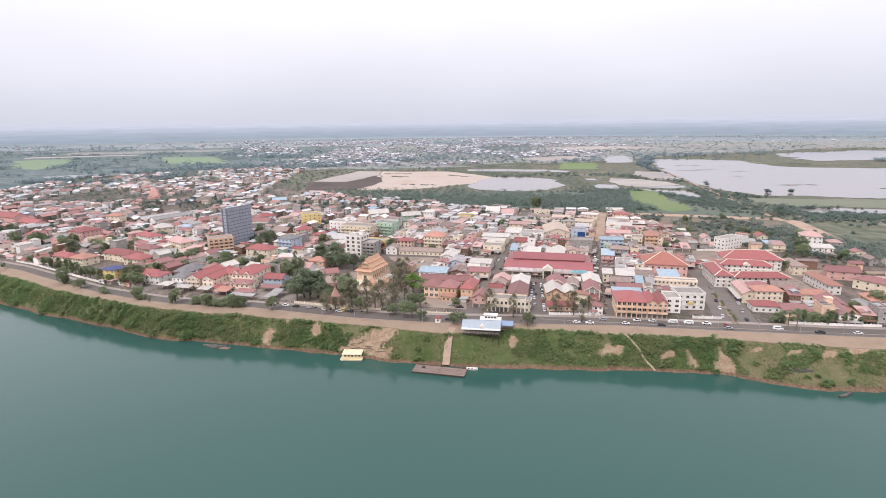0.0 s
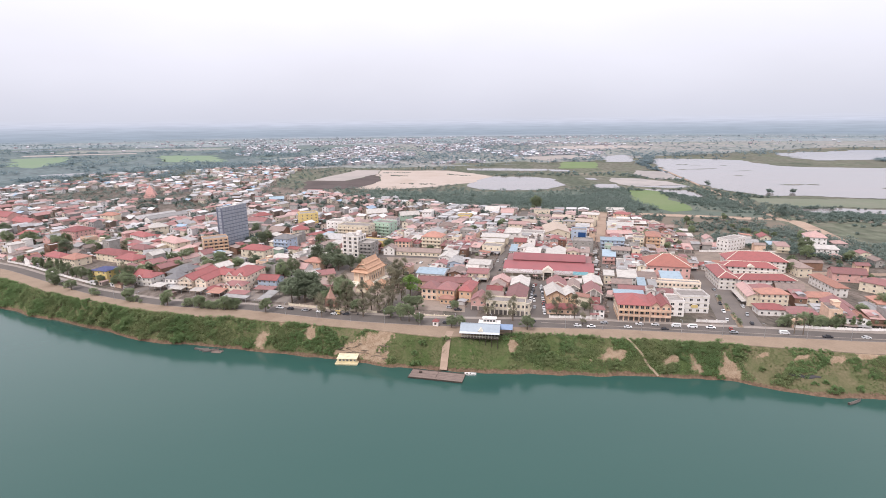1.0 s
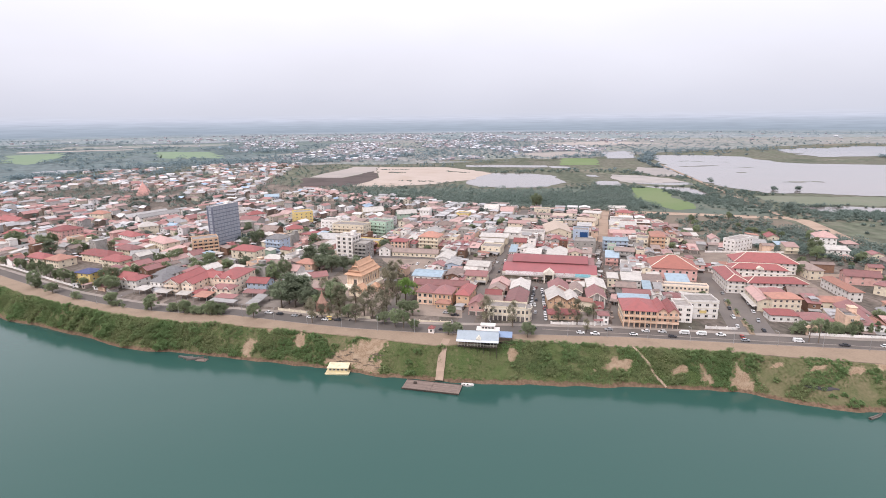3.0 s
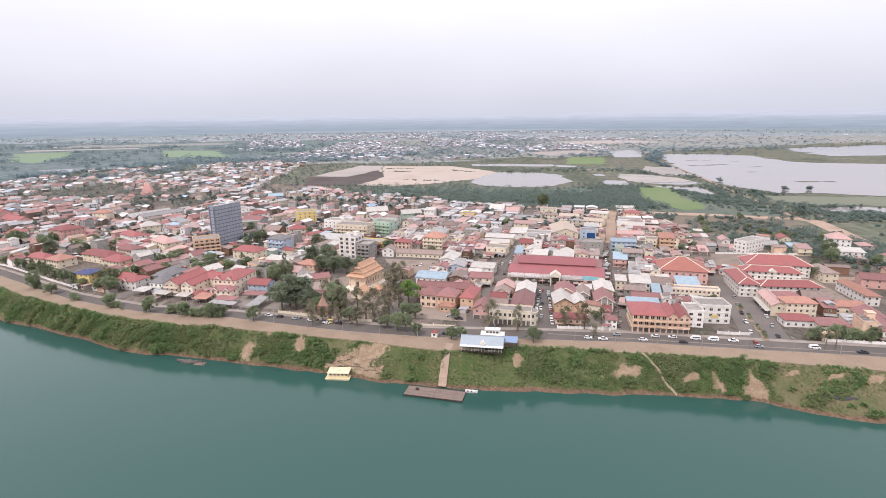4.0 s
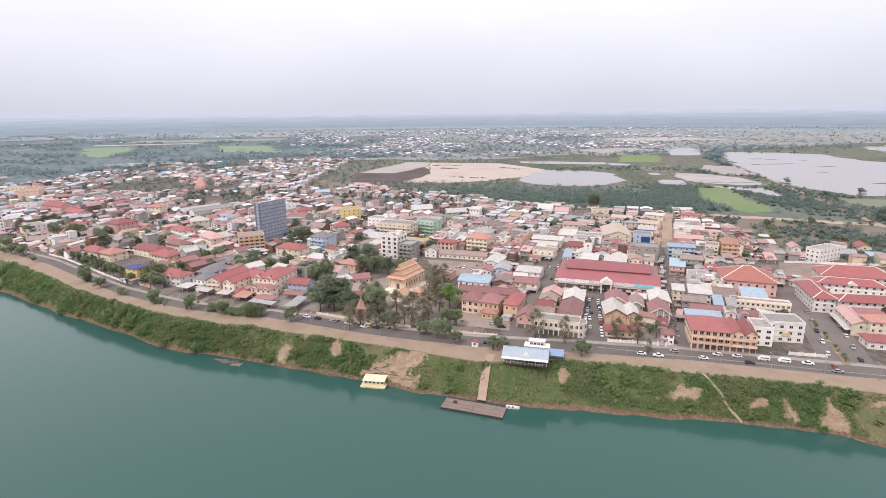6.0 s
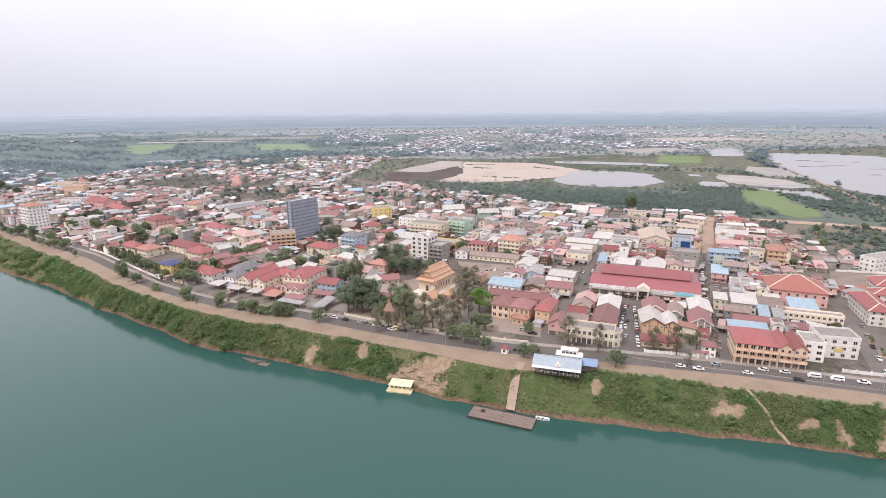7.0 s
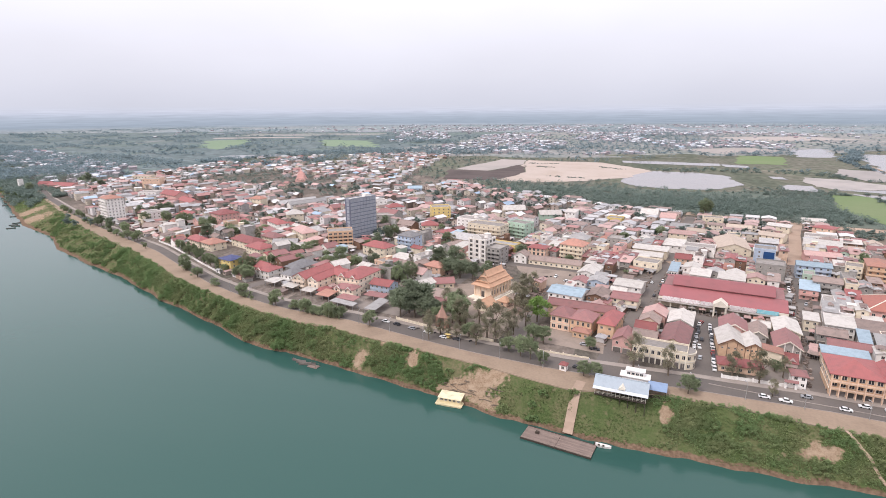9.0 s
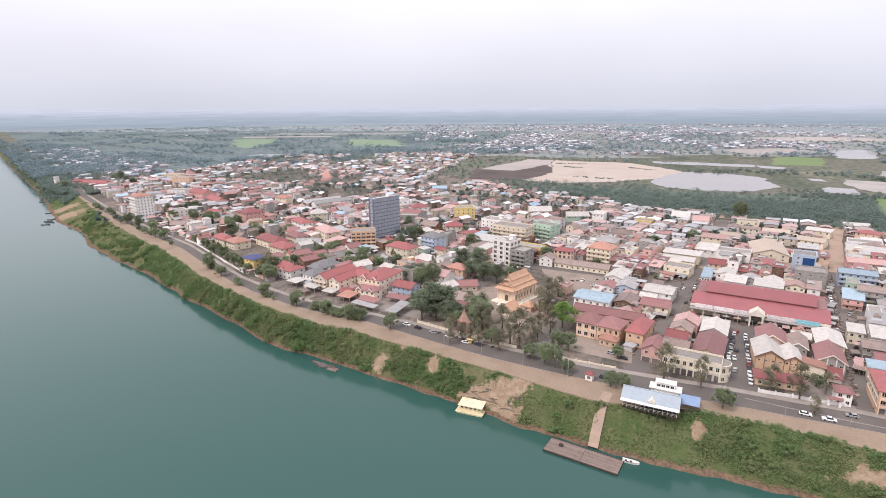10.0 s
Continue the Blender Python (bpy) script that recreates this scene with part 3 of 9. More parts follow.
# ---- ground, river, roads ----
SHORE_X = [-4800, -1444, -945, -740, -507, -438, -386, -277, -198, -139, -98, -85, -70, -57, -42, -30, -19, -8, 0, 26, 45, 64, 82, 102, 125, 137, 150, 160, 170, 180, 197, 300, 1000, 4800]
SHORE_Y = [3600, 1160, 805, 662, 485, 450, 406, 348, 302, 267.5, 253, 249.5, 244.5, 239.5, 233, 230.5, 225.5, 220, 218, 210.3, 208, 203.8, 200.6, 197.8, 192.5, 188.5, 180.5, 175, 171, 169, 167, 147, 20, -600]
TOP_X = [-4800, -1444, -740, -554, -431, -379, -296, -250, -212, -186, -146, -113, -86, -71, -43, -17, 6, 17, 48, 72, 94, 112, 136, 150, 167, 190, 203, 300, 1000, 4800]
TOP_Y = [3640, 1190, 692, 560, 468, 431, 379, 348, 320, 303.5, 281, 267, 260, 255, 245, 235.5, 226, 222, 224, 218.5, 211.5, 207.5, 201, 197, 191.5, 184.5, 181, 162, 36, -580]
ROAD_X = [-4800, -1444, -740, -571, -462, -404, -320, -267, -213, -185, -155, -136, -120, -104, -84, -67, -45, -21, 7, 21, 60, 75, 100, 126, 150, 176, 200, 217, 300, 1000, 4800]
ROAD_Y = [3670, 1215, 714, 576, 498, 459.6, 407, 375, 334, 313.5, 296.5, 287.5, 281.5, 277, 272.5, 265.3, 256, 247, 239, 236, 230, 227, 222.5, 215.5, 209, 202.5, 196, 192.5, 177, 53, -560]
WATER_Z = -12.0


def shore(x):
    return float(np.interp(x, SHORE_X, SHORE_Y)) - 0.4 + ((1.6 if x > -110 else 3.4) * noise.noise((x * 0.035, 3.1, 0)) + 1.2 * noise.noise((x * 0.16, 7.7, 0)) if -900 < x < 400 else 0)


def top(x):
    return float(np.interp(x, TOP_X, TOP_Y)) + (0.8 * noise.noise((x * 0.06, 1.3, 5)) if -900 < x < 400 else 0)


def road(x):
    return float(np.interp(x, ROAD_X, ROAD_Y))


def road_town(x):
    return road(x) + (10.5 if x > -70 else 8.5)


def bank_f(f, x):
    """Height of the bank at the fraction f from waterline to top."""
    lump = 0.0
    if 0 < f < 1:
        lump = math.sin(math.pi * f) * (1.25 * noise.noise((x * 0.09, f * 2.4, 2)) + 0.6 * noise.noise((x * 0.3, f * 6, 9)))
    s = min(max(f, -0.5), 1.0)
    base = WATER_Z - 0.3 + (12.3) * (0.72 * s + 0.28 * s * s * (3 - 2 * s) if s > 0 else s * 0.5)
    return base + lump


def bank_z(x, y):
    a, b = shore(x), top(x)
    f = (y - a) / (b - a)
    return 0.0 if f >= 1 else bank_f(f, x)


BARE_SPOTS = ((-17, 230.5, 11, 4.4), (-26, 232.5, 7, 2.4), (-8, 232, 5, 1.6), (-70, 248, 2.5, 4), (-59, 251, 4, 1.6), (90, 206.6, 8.5, 1.6), (136.6, 191.4, 3.6, 5.2), (-14, 224.5, 6, 1.6), (114.8, 200.8, 4.2, 1.4), (123.6, 198, 1.3, 2.2), (125.6, 195.6, 1.4, 2.2), (48, 218, 2.4, 3.4), (150.5, 193, 3.0, 0.8), (164.7, 188.4, 3.6, 0.8), (178, 184.6, 5, 1.1), (191, 184, 7, 2), (-510, 500, 24, 12), (-545, 530, 22, 10), (-46, 243, 3, 3))


def bare_r(x, y):
    """Distance to the nearest bare spot, one at its rim."""
    k = 1 + 0.6 * noise.noise((x * 0.16, y * 0.3, 4)) + 0.35 * noise.noise((x * 0.5, y * 0.7, 8))
    return k * min(math.hypot((x - cx) / rx, (y - cy) / ry) for cx, cy, rx, ry in BARE_SPOTS)


def bare(x, y, f):
    """Where the bank is bare earth."""
    return bare_r(x, y) < 0.95


TOWN_BACK_X = [-4800, -1444, -900, -700, -420, -200, -60, 100, 240, 330, 345, 372, 4800]
TOWN_BACK_Y = [3500, 1120, 800, 960, 1020, 900, 720, 600, 545, 505, 300, 200, -500]

gx = sorted({*[-4800, -3600, -2600, -1900, -1400, -1100, -900, -800], *[i for i in range(-760, -480, 6)], *[-480 + 2 * i for i in range(206)], *[-66 + 1.1 * i for i in range(246)],
             *[206 + 3 * i for i in range(60)], *[420, 520, 700, 1000, 1500, 2300, 3400, 4800]})
FR = [i / 18 for i in range(19)]
rows_after = [1.5, 4, 8, 14, 22, 34, 50, 75, 110, 160, 230, 320, 430, 560, 700, 900, 1200, 1600, 2200, 3000, 4000, 5200]
gv, gf, gm = [], [], []
nrow = 3 + len(FR) + len(rows_after)
for x in gx:
    a, b = shore(x), top(x)
    for k, (o, z) in enumerate(((-4000, -17), (-40, -17), (-8, -14.5))):
        gv.append((x, a + o, z))
    for f in FR:
        gv.append((x, a + (b - a) * f, bank_f(f, x) if f < 1 else 0.0))
    for o in rows_after:
        gv.append((x, b + o, 0.0))
for i in range(len(gx) - 1):
    for j in range(nrow - 1):
        q = (i * nrow + j, (i + 1) * nrow + j, (i + 1) * nrow + j + 1, i * nrow + j + 1)
        gf.append(q)
        cx = sum(gv[k][0] for k in q) / 4
        cy = sum(gv[k][1] for k in q) / 4
        f = (j - 3 + 0.5) / 18
        if f < 1:
            gm.append(0)
        else:
            gm.append(1 if cy < np.interp(cx, TOWN_BACK_X, TOWN_BACK_Y) else 2)
M_BARE = mat("bare_earth", (0.33, 0.245, 0.175), 0.95, 0.3, scale=0.2, fine=1.0, stain=(0.22, 0.175, 0.115))
ground = link_mesh("ground", gv, gf, None, mats=[M_BANK, M_TOWN, M_PLAIN], fmat=gm)
for nm_ in ("soil", "dry", "mud"):
    ground.data.attributes.new(nm_, "FLOAT", "POINT")
a_soil, a_dry, a_mud = [], [], []
for k_, (x, y, z) in enumerate(gv):
    f = (k_ % nrow - 3) / 18
    a_soil.append(1.0 - min(1.0, 0.55 * bare_r(x, y)) if f <= 1 else 0.0)
    a_dry.append(float(np.interp(x, [-620, -560, -60, -45, -25, 5, 20, 100, 130, 143, 155], [0.0, 0.5, 0.5, 0.5, 0.55, 0.35, 0.38, 0.1, 0.2, 0.7, 0.9])))
    a_mud.append(float(np.interp(f, [0.0, 0.08, 0.18, 0.28], [1.0, 0.85, 0.28, 0.0])))
for nm_, vals in (("soil", a_soil), ("dry", a_dry), ("mud", a_mud)):
    ground.data.attributes[nm_].data.foreach_set("value", vals)
for p_ in ground.data.polygons:
    p_.use_smooth = True
tagged(ground, "flat dusty town ground with a steep grassy river bank", "ground", kind="structure")

river = link_mesh("water", [(-4800, -4700, WATER_Z), (4800, -4700, WATER_Z), (4800, 20, WATER_Z), (1000, 60, WATER_Z), (300, 200, WATER_Z), (0, 260, WATER_Z), (-300, 400, WATER_Z), (-760, 720, WATER_Z), (-1500, 1240, WATER_Z), (-4800, 3660, WATER_Z)],
                  [tuple(range(10))], M_WATER)
tagged(river, "wide calm green river", "river", kind="structure")


def strip(name, xs, lo, hi, z, material, label, category, thick=0.0):
    v, f = [], []
    for x in xs:
        v += [(x, lo(x), z), (x, hi(x), z)]
    for i in range(len(xs) - 1):
        f.append((2 * i, 2 * i + 2, 2 * i + 3, 2 * i + 1))
    if thick:
        k = len(v)
        v += [(p[0], p[1], p[2] - thick) for p in v]
        for i in range(len(xs) - 1):
            f.append((2 * i, k + 2 * i, k + 2 * i + 2, 2 * i + 2))
            f.append((2 * i + 1, 2 * i + 3, k + 2 * i + 3, k + 2 * i + 1))
    return tagged(link_mesh(name, v, f, material), label, category, kind="structure")


xs_ = [-900 + 10 * i for i in range(66)] + [-240 + 4 * i for i in range(150)]
strip("promenade", xs_, lambda x: top(x) + 0.3, lambda x: road(x) - 0.2, 0.12, M_PROM, "wide bare laterite promenade along the bank top", "promenade", 0.4)
strip("road", xs_, lambda x: road(x) - 0.1, lambda x: road_town(x) + 0.1, 0.03, M_ASPH, "grey asphalt riverside road", "road")
strip("pavement", xs_, lambda x: road_town(x), lambda x: road_town(x) + 3.0, 0.16, M_PAVE, "concrete pavement beside the riverside road", "pavement", 0.16)
strip("kerb", xs_, lambda x: road(x) - 0.2, lambda x: road(x) + 0.1, 0.2, M_PAVE, "pale concrete kerb between promenade and road", "kerb", 0.2)
strip("kerb", [66 + 4 * i for i in range(39)], lambda x: road(x) + float(np.interp(x, [65, 96, 215], [6.9, 3.8, 3.2])), lambda x: road(x) + float(np.interp(x, [65, 96, 215], [6.9, 3.8, 3.2])) + 0.35, 0.2, M_PAVE, "pale kerb line dividing the riverside road", "kerb", 0.2)
strip("low_wall", [-150 + 4 * i for i in range(52)], lambda x: top(x) + 0.1, lambda x: top(x) + 0.45, 0.5, M_PROM, "low tan wall along the bank top", "wall", 0.7)

pv = []
for i in range(13):
    x, y = 98.8 + 0.72 * i, float(np.interp(i, [0, 4, 12], [211.2, 206.3, 197.2])) + 0.35 * math.sin(i * 1.3)
    for o in (-0.32, 0.32):
        pv.append((x + o, y + o * 0.7, bank_z(x + o, y + o * 0.7) + 0.22))
tagged(link_mesh("footpath", pv, [(2 * i, 2 * i + 2, 2 * i + 3, 2 * i + 1) for i in range(12)], M_DIRT), "narrow trodden footpath down the bank", "path", kind="structure")

STREETS = []


def street(pts, w, material, label, name="road", z=0.02):
    """A street along a line of points, and its place kept free of houses."""
    v, f = [], []
    P = [Vector((*p, 0)) for p in pts]
    for i, p in enumerate(P):
        d = (P[min(i + 1, len(P) - 1)] - P[max(i - 1, 0)]).normalized()
        s = Vector((-d.y, d.x, 0)) * (w / 2)
        v += [(p + s)[:2] + (z,), (p - s)[:2] + (z,)]
    for i in range(len(P) - 1):
        f.append((2 * i + 1, 2 * i + 3, 2 * i + 2, 2 * i))
        STREETS.append((pts[i], pts[i + 1], w))
    return tagged(link_mesh(name, v, f, material), label, "road", kind="structure")


street([(30, 243), (37, 264), (55, 311), (66, 343), (86, 401), (103, 455), (140, 567)], 8, M_ASPH, "grey street between rows of shophouses")
street([(100, 226), (103.5, 236), (122, 294), (146, 364), (163, 407)], 8.5, M_ASPH, "busy grey market street", z=0.022)
street([(163, 407), (190, 474), (200, 500), (224, 554), (232, 572)], 8, M_DIRT, "pale dirt street at the edge of town", z=0.024)
street([(-9, 245), (-6, 259), (5, 300), (14, 346), (24, 372)], 8, M_ASPH, "grey street beside the temple")
street([(61, 236), (66, 251), (85, 310)], 17, M_ASPH, "asphalt square in front of the market hall", z=0.026)
street([(155, 208), (160, 222), (184, 280), (196, 312)], 19, M_ASPH, "wide grey street with a planted strip")
street([(52, 316), (124, 301)], 7, M_ASPH, "grey street in front of the market hall", z=0.03)
street([(24, 372), (86, 354), (146, 333)], 6, M_ASPH, "grey back street behind the market hall", z=0.034)
street([(-60, 395), (24, 372)], 9, M_ASPH, "grey cross street behind the temple", z=0.028)
street([(13, 346), (45, 338)], 14, M_PAVE, "open paved square beside the temple", "square", z=0.036)
street([(-60, 395), (-150, 440), (-260, 500), (-420, 590), (-560, 680)], 8, M_ASPH, "grey street through the old town", z=0.03)
street([(-60, 272), (-45, 330), (-20, 420), (10, 520)], 6, M_ASPH, "narrow grey town street", z=0.032)
street([(-160, 310), (-130, 370), (-95, 450), (-60, 540), (-40, 640)], 7, M_ASPH, "narrow grey town street", z=0.038)
street([(-330, 436), (-290, 500), (-250, 580), (-210, 680)], 7, M_ASPH, "narrow grey town street", z=0.04)
street([(86, 401), (170, 430)], 6, M_DIRT, "pale dirt lane between shophouses", z=0.04)
street([(103, 455), (185, 465)], 6, M_DIRT, "pale dirt lane between shophouses", z=0.042)
street([(140, 584), (174, 571), (223, 552), (245, 534), (297, 514), (347, 491), (373, 482), (379, 466), (368, 432), (358, 404), (347, 372), (338, 339), (320, 270), (306, 215)], 15, M_DIRT, "pale dirt dyke road round the town", z=0.05)
street([(196, 312), (260, 300), (330, 285)], 6, M_DIRT, "pale dirt lane behind the school", z=0.046)
street([(-610, 606), (-560, 690), (-540, 800), (-560, 1000)], 9, M_ASPH, "grey road leaving town", z=0.044)


OPEN = []


def in_open(x, y):
    """Whether a place lies on open sand, crops or water."""
    for P in OPEN:
        inside = False
        for (ax, ay), (bx, by) in zip(P, P[1:] + P[:1]):
            if (ay > y) != (by > y) and x < (bx - ax) * (y - ay) / (by - ay) + ax:
                inside = not inside
        if inside:
            return True
    return False


def sheet(name, pts, z, material, label, category, rag=6.0, step=7.0, clear=True):
    """A flat area of land or water with an uneven outline."""
    if clear:
        OPEN.append(list(pts))
    out = []
    n = len(pts)
    for i in range(n):
        a, b = Vector((*pts[i], 0)), Vector((*pts[(i + 1) % n], 0))
        k = max(1, int((b - a).length / step))
        for j in range(k):
            p = a + (b - a) * (j / k)
            dx, dy = (2 * rag * noise.noise((p.x * 0.02, p.y * 0.02, q)) + 0.9 * min(rag, 5) * noise.noise((p.x * 0.07, p.y * 0.07, q)) + 0.5 * min(rag, 4) * noise.noise((p.x * 0.2, p.y * 0.2, q)) for q in (1, 7))
            out.append((p.x + dx, p.y + dy, z))
    ob = link_mesh(name, out, [tuple(range(len(out)))], material)
    return tagged(ob, label, category, kind="structure")


M_MEADOW = mat("marsh_meadow", (0.17, 0.185, 0.135), 0.95, 0.3, scale=0.02, fine=0.2, stain=(0.21, 0.2, 0.165))
M_SCRUB = mat("scrub_ground", (0.115, 0.14, 0.115), 0.95, 0.35, scale=0.03, fine=0.3, stain=(0.165, 0.165, 0.13))
# Duller, paler copy of the rice green: haze painted in for distant fields
M_HAZEGREEN = mat("hazed_rice_green", (0.185, 0.25, 0.165), 0.95, 0.25, scale=0.01, fine=0.1, stain=(0.225, 0.265, 0.195))
sheet("lowland", [(-560, 900), (-640, 1150), (-420, 1290), (-300, 1700), (-120, 2600), (-400, 4600), (-4600, 4600), (-4500, 3570), (-3600, 2840), (-2400, 1960), (-1500, 1285), (-900, 860), (-690, 745)], 0.1, M_LOWLAND, "haze-blued green and grey lowland beyond the old town", "plain", 20, 60, False)
sheet("plain", [(-420, 1290), (-60, 1200), (300, 1240), (700, 1420), (1000, 1560), (1500, 1750), (2300, 1560), (4200, 1400), (4200, 4600), (-400, 4600), (-120, 2600), (-300, 1700)], 0.12, M_DRYLAND, "haze-paled dry brown and olive plain beyond the suburb", "plain", 25, 60, False)
M_FLAT = mat("wet_mud_flat", (0.36, 0.315, 0.29), 0.45, 0.3, scale=0.03, fine=0.25, stain=(0.22, 0.2, 0.185))
# outermost plain, coloured close to the haze itself
sheet("plain", [(-4200, 2600), (-2500, 2350), (-1500, 2700), (-300, 2650), (700, 2600), (1700, 2350), (2600, 2200), (4200, 2000), (4200, 4600), (-4200, 4600)], 0.16, M_HAZEPLAIN, "far plain in pale painted haze beyond the suburb", "plain", 40, 60, False)
sheet("sand_field", [(-61, 812), (-38, 880), (-20, 934), (-31, 1045), (-31, 1140), (40, 1118), (115, 1103), (145, 1040), (182, 960), (150, 905), (112, 862), (64, 818), (20, 803), (-13, 795)], 0.25, M_SAND, "broad field of pale filled sand", "field", 4)
sheet("sand_field", [(-147, 955), (-88, 938), (-33, 1050), (-32, 1141), (-79, 1158), (-110, 1060)], 0.22, M_FALLOW, "pale brown levelled field beside the sand", "field", 2)
sheet("soil_field", [(-143, 826), (-62, 813), (-38, 880), (-22, 934), (-32, 1046), (-86, 936), (-150, 950)], 0.3, M_DARKSOIL, "dark wet earth beside the sand field", "field", 4)
sheet("pond", [(113, 867), (150, 920), (185, 966), (230, 945), (275, 922), (268, 860), (258, 803), (221, 752), (165, 752), (114, 770)], 0.28, M_POND, "grey still pond beside the sand field", "pond", 6)
sheet("pond", [(156, 1148), (217, 1137), (318, 1102), (310, 1062), (262, 1066), (206, 1082), (150, 1108)], 0.26, M_POND, "narrow grey pond behind the sand field", "pond", 4)
sheet("pond", [(318, 1092), (352, 1062), (345, 1030), (310, 1040)], 0.24, M_POND, "grey end of a narrow pond", "pond", 4)
sheet("mud_flat", [(372, 905), (407, 882), (425, 861), (440, 775), (360, 772), (346, 800), (352, 855)], 0.27, M_FLAT, "shallow pinkish flooded plot", "mud flat", 5)
sheet("mud_flat", [(438, 962), (475, 1030), (519, 997), (498, 925), (479, 853), (433, 862)], 0.27, M_FLAT, "pale wet plot beside the dyke path", "mud flat", 5)
sheet("pond", [(352, 770), (440, 772), (436, 745), (392, 742)], 0.23, M_POND, "thin strip of flood water", "pond", 4)
sheet("pond", [(314, 817), (342, 806), (336, 770), (322, 749), (298, 766)], 0.29, M_POND, "small grey flooded plot", "pond", 4)
sheet("pond", [(330, 905), (345, 900), (340, 868), (322, 875)], 0.29, M_POND, "small grey flooded plot", "pond", 3)
sheet("pond", [(357, 731), (407, 711), (400, 675), (396, 644), (379, 636), (368, 682)], 0.27, M_POND, "shallow flooded strip beside the rice", "pond", 5)
sheet("lake", [(588, 1171), (651, 1335), (683, 1350), (808, 1300), (842, 1232), (822, 1160), (810, 1102), (829, 1040), (919, 996), (1180, 900), (1500, 850), (1500, 420), (800, 490), (560, 605), (537, 624), (507, 638), (468, 652), (457, 681), (458, 735), (472, 819), (524, 1007)], 0.3, M_POND, "wide pale grey lake beyond the town", "lake", 8)
sheet("lake", [(1118, 1513), (1273, 1518), (1446, 1569), (2200, 1400), (2300, 1080), (1600, 1100), (1102, 1194), (1004, 1197), (1023, 1294)], 0.3, M_POND, "far pale grey lake", "lake", 20)
sheet("pond", [(430, 533), (488, 526), (640, 470), (900, 400), (900, 372), (640, 440), (466, 503), (431, 507)], 0.3, M_POND, "narrow pale flooded strip", "pond", 5)
sheet("pond", [(585, 1492), (674, 1525), (640, 1400), (579, 1251), (513, 1265)], 0.3, M_POND, "far pond among fields", "pond", 8)
sheet("meadow", [(438, 626), (553, 596), (800, 486), (900, 440), (900, 408), (660, 478), (500, 539), (434, 548), (428, 583)], 0.2, M_MEADOW, "dull grey-green marsh meadow beside the lake", "meadow", 5)
sheet("scrub", [(-80, 742), (-10, 775), (60, 768), (170, 735), (285, 735), (345, 735), (385, 625), (398, 540), (372, 492), (340, 503), (296, 522), (246, 543), (200, 570), (140, 596), (60, 650)], 0.08, M_SCRUB, "dark green scrub behind the town", "scrub", 5, 8, False)
sheet("rice_field", [(327, 723), (364, 716), (350, 672), (342, 612), (315, 548), (297, 540), (285, 576), (286, 620)], 0.22, M_GREEN, "bright green rice field", "field", 6)
sheet("rice_field", [(407, 1300), (490, 1268), (455, 1180), (426, 1092), (350, 1105), (378, 1200)], 0.22, M_GREEN, "green rice plot", "field", 6)
sheet("rice_field", [(-1191, 1802), (-1061, 1888), (-960, 1700), (-886, 1531), (-863, 1369), (-960, 1458)], 0.22, M_HAZEGREEN, "far green rice field", "field", 12)
sheet("rice_field", [(-778, 1883), (-586, 1835), (-445, 1490), (-630, 1539)], 0.24, M_HAZEGREEN, "far green rice field", "field", 12)
sheet("field", [(-1270, 2010), (-940, 2090), (-920, 2030), (-1238, 1925)], 0.4, M_FALLOW, "pale strip of dry field among the rice", "field", 5)
sheet("field", [(-1300, 2360), (-700, 2480), (-690, 2260), (-1250, 2120)], 0.24, M_DRYLAND, "brown fallow field beyond the rice", "field", 10)
sheet("pond", [(-1640, 2440), (-1480, 2520), (-1270, 2640), (-1230, 2570), (-1484, 2330)], 0.3, M_POND, "far strip of pale water", "pond", 8)
sheet("pond", [(-1180, 2660), (-760, 2720), (-750, 2640), (-1150, 2560)], 0.3, M_POND, "far strip of pale water", "pond", 8)
sheet("pond", [(-720, 1160), (-610, 1240), (-560, 1200), (-650, 1110)], 0.3, M_POND, "small pale pond among trees", "pond", 8)
sheet("field", [(560, 2100), (900, 2200), (1000, 1950), (640, 1880)], 0.3, M_FALLOW, "bare reddish far field", "field", 14)
sheet("field", [(330, 1480), (520, 1560), (560, 1400), (380, 1340)], 0.3, M_FALLOW, "bare tan field before the suburb", "field", 10)
sheet("field", [(110, 1290), (330, 1330), (360, 1250), (190, 1225)], 0.3, M_PLAIN, "dull scrub field before the suburb", "field", 10)
street([(546, 1068), (505, 930), (450, 745), (409, 610), (396, 561), (374, 486)], 5, M_DIRT, "pale straight dyke path along the lake", z=0.5)

rr_ = random.Random(17)
for _ in range(15):
    x, y = rr_.uniform(480, 700), rr_.uniform(560, 1150)
    x += max(0, (y - 900) * 0.25)
    L_, W_ = rr_.uniform(6, 26), rr_.uniform(2, 7)
    if x < 0.19 * y + 370:
        continue
    sheet("reed_bed", [(x - L_, y + 2), (x - L_ * 0.3, y + W_), (x + L_ * 0.6, y + W_ * 0.6), (x + L_, y - 1), (x + L_ * 0.2, y - W_)], 0.42, M_PLAIN, "dark low reed bed in shallow water", "reeds", 3, 5, False)

M_WASTE = mat("waste_earth", (0.2, 0.165, 0.13), 0.95, 0.35, scale=0.05, fine=0.5, stain=(0.12, 0.12, 0.088))
M_YARD = mat("swept_yard", (0.31, 0.25, 0.21), 0.95, 0.35, scale=0.12, fine=1.0, stain=(0.19, 0.155, 0.13))
sheet("yard", [(-60, 277), (-12, 262), (-6, 285), (5, 330), (-10, 345), (-42, 335), (-52, 310)], 0.06, M_YARD, "swept earth temple yard", "yard", 1, 6)
sheet("yard", [(4, 263), (31, 255), (33, 268), (8, 280)], 0.06, M_YARD, "tan museum yard", "yard", 0.5, 6)
